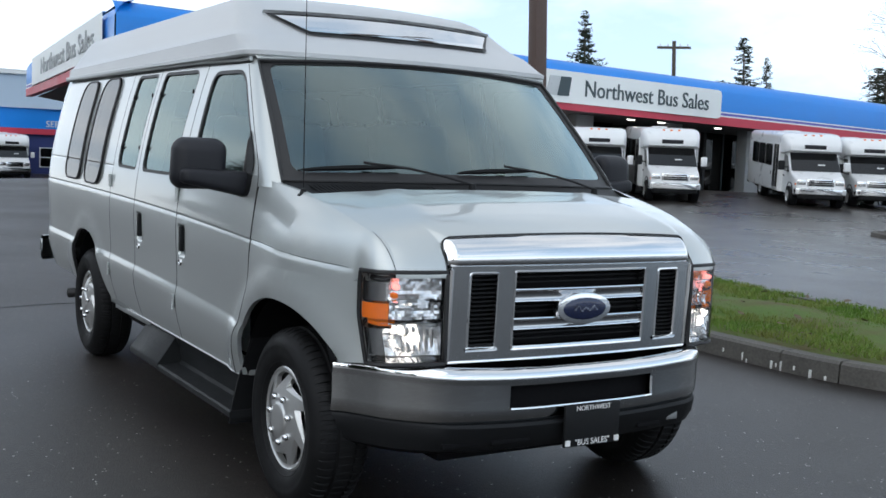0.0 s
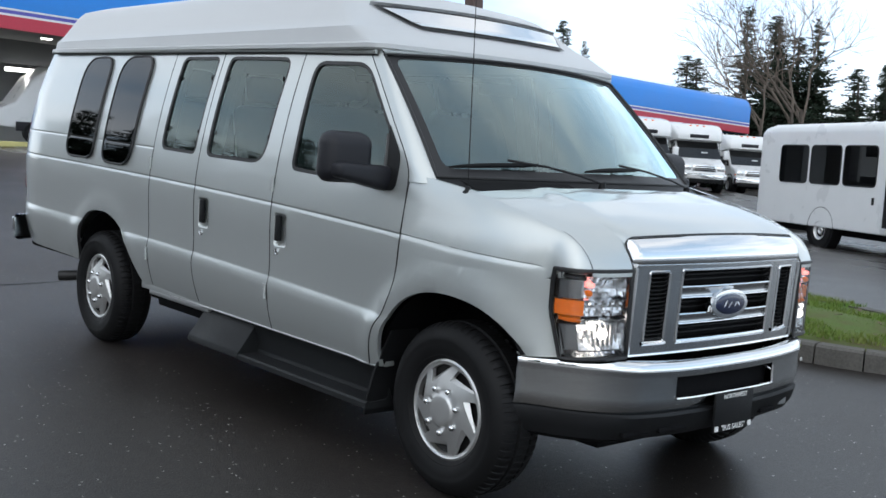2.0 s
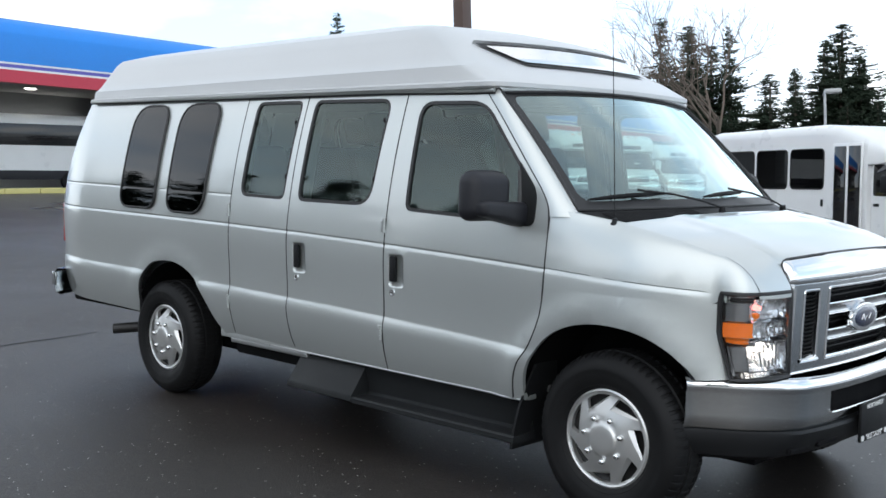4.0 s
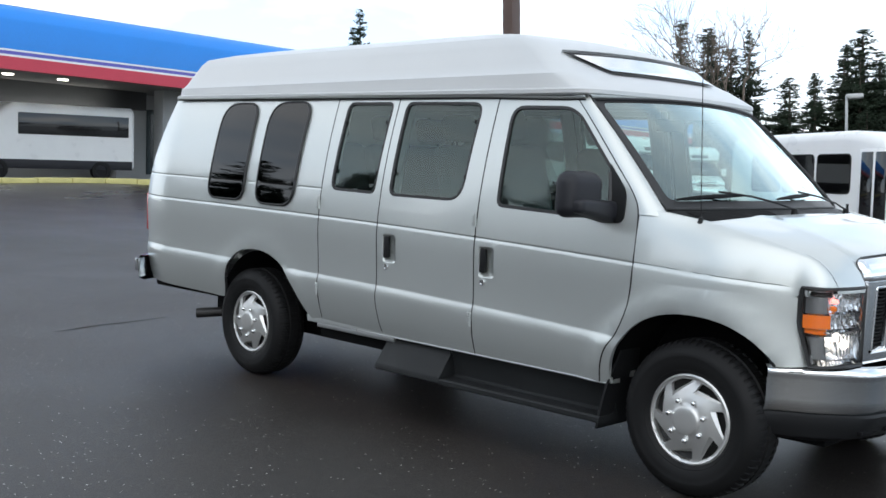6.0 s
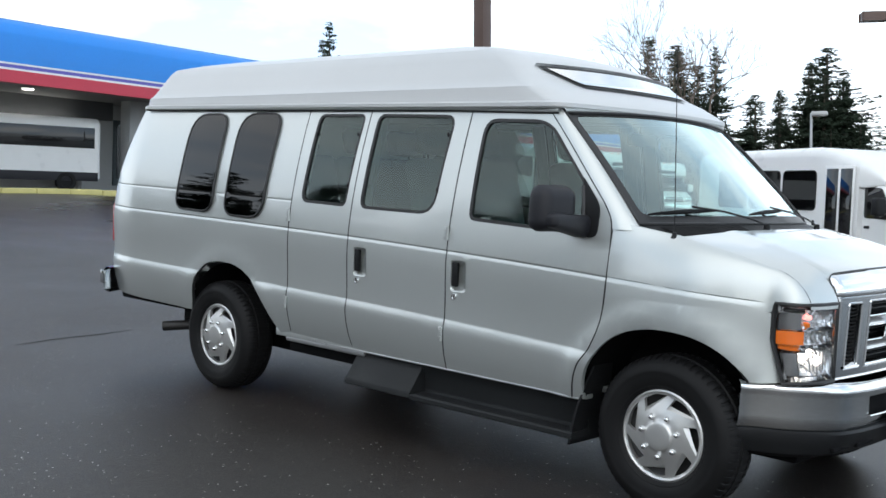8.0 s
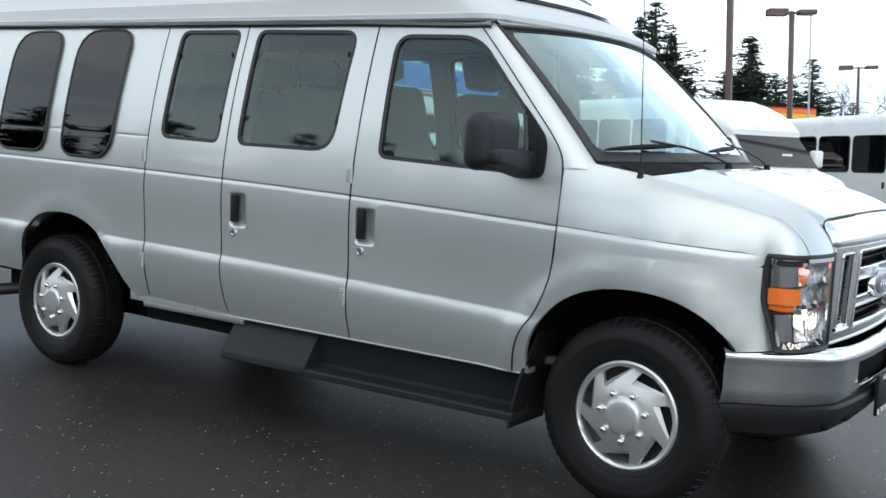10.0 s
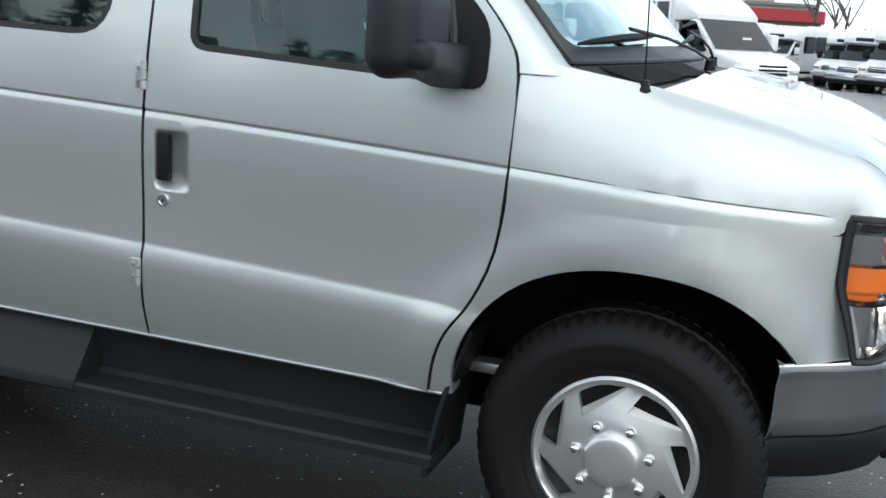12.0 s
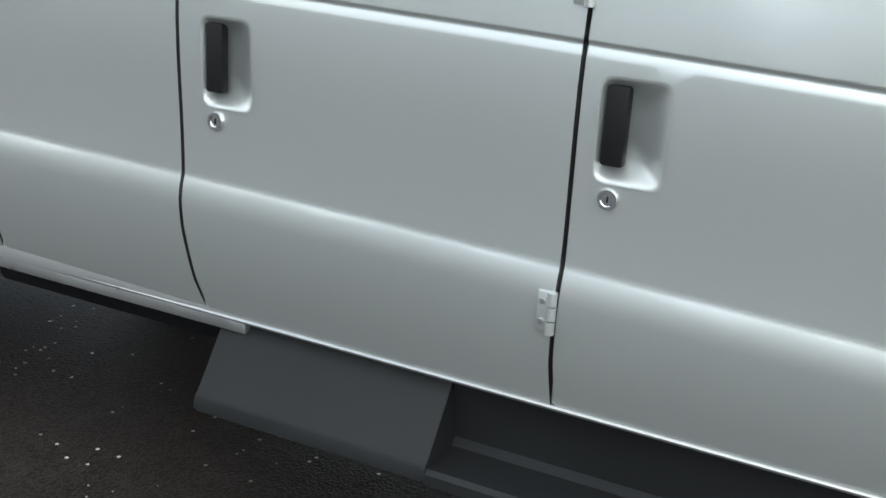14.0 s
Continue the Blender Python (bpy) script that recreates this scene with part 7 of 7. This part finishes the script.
# ---- trees ----
def build_fir(seed, h=14.0, w=2.6):
    """Fir: tapered trunk and drooping, ragged boughs of small needle sprays."""
    r = random.Random(seed)
    t = thing("fir_tree", Matrix.Identity(4), "dark green ragged fir tree behind the car park", "tree", "fir trees")
    part("trunk", rod(bmesh.new(), (0, 0, -0.5), (0, 0, h * 0.96), 0.26, 0.03, 8), BARK, t)
    verts, faces = [], []
    lop = r.uniform(0, 6.28)
    z = h * 0.08
    while z < h * 0.995:
        f = z / h
        reach_ = w * (1 - f) ** 0.8 * (0.85 + 0.3 * math.sin(z * 1.7 + seed)) + 0.12
        for k in range(int(5 + 4 * (1 - f))):
            a = r.uniform(0, 6.28)
            ln = reach_ * r.uniform(0.5, 1.15) * (1 + 0.2 * math.cos(a - lop))
            drop = r.uniform(0.0, 0.55)
            z0 = z + h * r.uniform(-0.03, 0.03)
            d = Vector((math.cos(a), math.sin(a), 0))
            o = Vector((-d.y, d.x, 0))
            n = max(8, int(ln / 0.042))
            for j in range(n):
                g = ((j + r.random()) / n) ** 0.8
                p = d * ln * g + Vector((0, 0, min(z0, h * 0.99) - drop * ln * g + 0.30 * ln * g * g))
                s = (0.17 + 0.22 * (1 - g * 0.6)) * r.uniform(0.6, 1.4) * (0.5 + 0.5 * (1 - f))
                p = p + o * (0.10 + 0.20 * ln * (1 - g * 0.7)) * r.uniform(-1, 1)
                u = Vector((r.uniform(-1, 1), r.uniform(-1, 1), r.uniform(-1.2, 0.5))) * s * 0.7
                v = d * s * r.uniform(0.3, 1.1) + o * s * r.uniform(-0.8, 0.8) + Vector((0, 0, -s * r.uniform(0.0, 0.8)))
                q = len(verts)
                verts += [p, p + u, p + v]
                faces.append((q, q + 1, q + 2))
        z += h * 0.016 * r.uniform(0.7, 1.3) * (1.25 - 0.5 * f)
    me = bpy.data.meshes.new("crown")
    me.from_pydata(verts, [], faces)
    me.materials.append(NEEDLES)
    c = new("crown", me)
    c.parent = t
    return t


def build_bare(seed, h=10.0, spread=0.55, label="bare winter tree with many fine twigs"):
    r = random.Random(seed)
    t = thing("bare_tree", Matrix.Identity(4), label, "tree", "bare trees")
    tr = bmesh.new()
    br = bmesh.new()
    def grow(p, d, ln, rad, depth):
        q = p + d * ln
        mid = p + d * ln * 0.5 + Vector((r.uniform(-1, 1), r.uniform(-1, 1), r.uniform(-0.3, 0.6))) * ln * 0.06
        where = tr if depth == 0 else br
        sides = 7 if depth < 2 else (5 if depth < 4 else 3)
        rod(where, p, mid, rad, rad * 0.85, sides, False)
        rod(where, mid, q, rad * 0.85, rad * 0.68, sides, False)
        if depth >= 6 or rad < 0.0022:
            return
        for k in range(r.choice((2, 3, 3)) if depth else 4):
            a = r.uniform(0, 6.28)
            o = d.orthogonal().normalized()
            o = (o * math.cos(a) + d.cross(o) * math.sin(a))
            nd = (d + o * r.uniform(0.35, 0.95) * (spread / 0.55) + Vector((0, 0, 0.12))).normalized()
            grow(p + (q - p) * r.uniform(0.55, 1.0), nd, ln * r.uniform(0.58, 0.86), rad * r.uniform(0.5, 0.68), depth + 1)
    grow(Vector((0, 0, -0.3)), Vector((0.03, 0.02, 1)).normalized(), h * 0.27, h * 0.0072, 0)
    part("trunk", tr, BARK, t)
    part("crown", br, TWIG, t)
    return t


firs = [build_fir(11, 14, 3.5), build_fir(23, 14, 4.1), build_fir(35, 14, 3.2)]
FIRS = [
    (-71.1, 76.9, 15.1, 1.00),
    (-69.8, 78.7, 13.2, 0.55),
    (-75.3, 60.9, 14.7, 0.75),
    (-57.4, 79.1, 10.1, 0.90),
    (-44.9, 63.3, 9.6, 1.20),
    (-49.5, 76.7, 13.9, 1.00),
    (-49.5, 81.2, 13.3, 1.00),
    (-43.3, 77.6, 14.3, 1.10),
    (-43.0, 83.3, 9.2, 0.80),
    (-45.3, 78.0, 11.2, 1.10),
    (-41.0, 84.6, 11.0, 0.90),
    (-39.1, 86.5, 12.3, 1.10),
    (-37.9, 87.6, 13.2, 1.20),
    (-37.9, 91.7, 12.2, 1.10),
]
FIRS_EAST = [
    (-44.9, 74.2, 12.5, 1.00),
    (-40.1, 78.5, 8.9, 0.80),
    (-40.5, 83.9, 11.1, 1.10),
    (-33.8, 95.7, 8.8, 0.80),
    (-34.7, 101.4, 8.5, 0.80),
    (-37.6, 86.4, 13.2, 1.20),
    (-39.7, 88.5, 12.5, 1.10),
    (-37.1, 89.3, 11.4, 1.00),
    (-38.6, 108.1, 10.3, 0.80),
    (-34.7, 104.9, 12.4, 1.30),
    (-32.9, 98.7, 11.3, 1.50),
    (-16.0, 120.3, 7.9, 0.90),
    (-55.1, 44.4, 11.5, 0.70),
    (-35.9, 140.0, 8.2, 1.00),
]
rt = random.Random(4)
FIRS_WOOD = [(-52 + 2.6 * k + rt.uniform(-1, 1), 84 + 0.55 * k + rt.uniform(-5, 7), rt.uniform(5.5, 9.5), rt.uniform(0.9, 1.3)) for k in range(13)]
FIRS_ROAD = [(-95 + 6.5 * k + rt.uniform(-2, 2), -62 - rt.uniform(-9, 12) - abs(-75 + 6.5 * k) * 0.1, rt.uniform(9, 17), rt.uniform(0.9, 1.5)) for k in range(26)]
FIRS_NEAR = [(-92 + 4.4 * k + rt.uniform(-1.5, 1.5), -33 - rt.uniform(0, 12), rt.uniform(8, 15), rt.uniform(1.0, 1.5)) for k in range(24)]
first = [True, True, True]
for k, (x, y, top, wide) in enumerate(FIRS + FIRS_EAST + FIRS_WOOD + FIRS_ROAD + FIRS_NEAR):
    base = -1.5 if y > 30 else 0.0
    top -= 0.7 if y > 30 else 0.0
    v = k % 3
    s = (top - base) / 14.0
    m = G @ plumb(x, y, base, 47 * k) @ Matrix.Diagonal((wide * 1.35, wide * 1.35, s, 1))
    if first[v]:
        firs[v].matrix_basis = m
        first[v] = False
    else:
        copy_thing(firs[v], m)
bares = [build_bare(5, 13, 0.5), build_bare(8, 9, 0.7)]
BARES = [
    (-40.1, 64.8, 0, 1.40),
    (-39.7, 68.3, 0, 1.2),
    (-40.5, 71.0, 0, 1.25),
    (-13.8, 78.6, 1, 1.50),
    (-0.7, 71.0, 1, 1.15),
    (1.5, 77.2, 1, 1.10),
    (0.7, 82.4, 1, 1.10),
    (-59.6, 75.4, 1, 0.70),
    (-67.1, 83.8, 1, 0.80),
    (-21.1, 91.0, 1, 1.00),
]
first = [True, True]
for x, y, v, s in BARES:
    m = G @ plumb(x, y, 0.0, 31 * x) @ Matrix.Diagonal((s, s, s, 1))
    if first[v]:
        bares[v].matrix_basis = m
        first[v] = False
    else:
        copy_thing(bares[v], m)
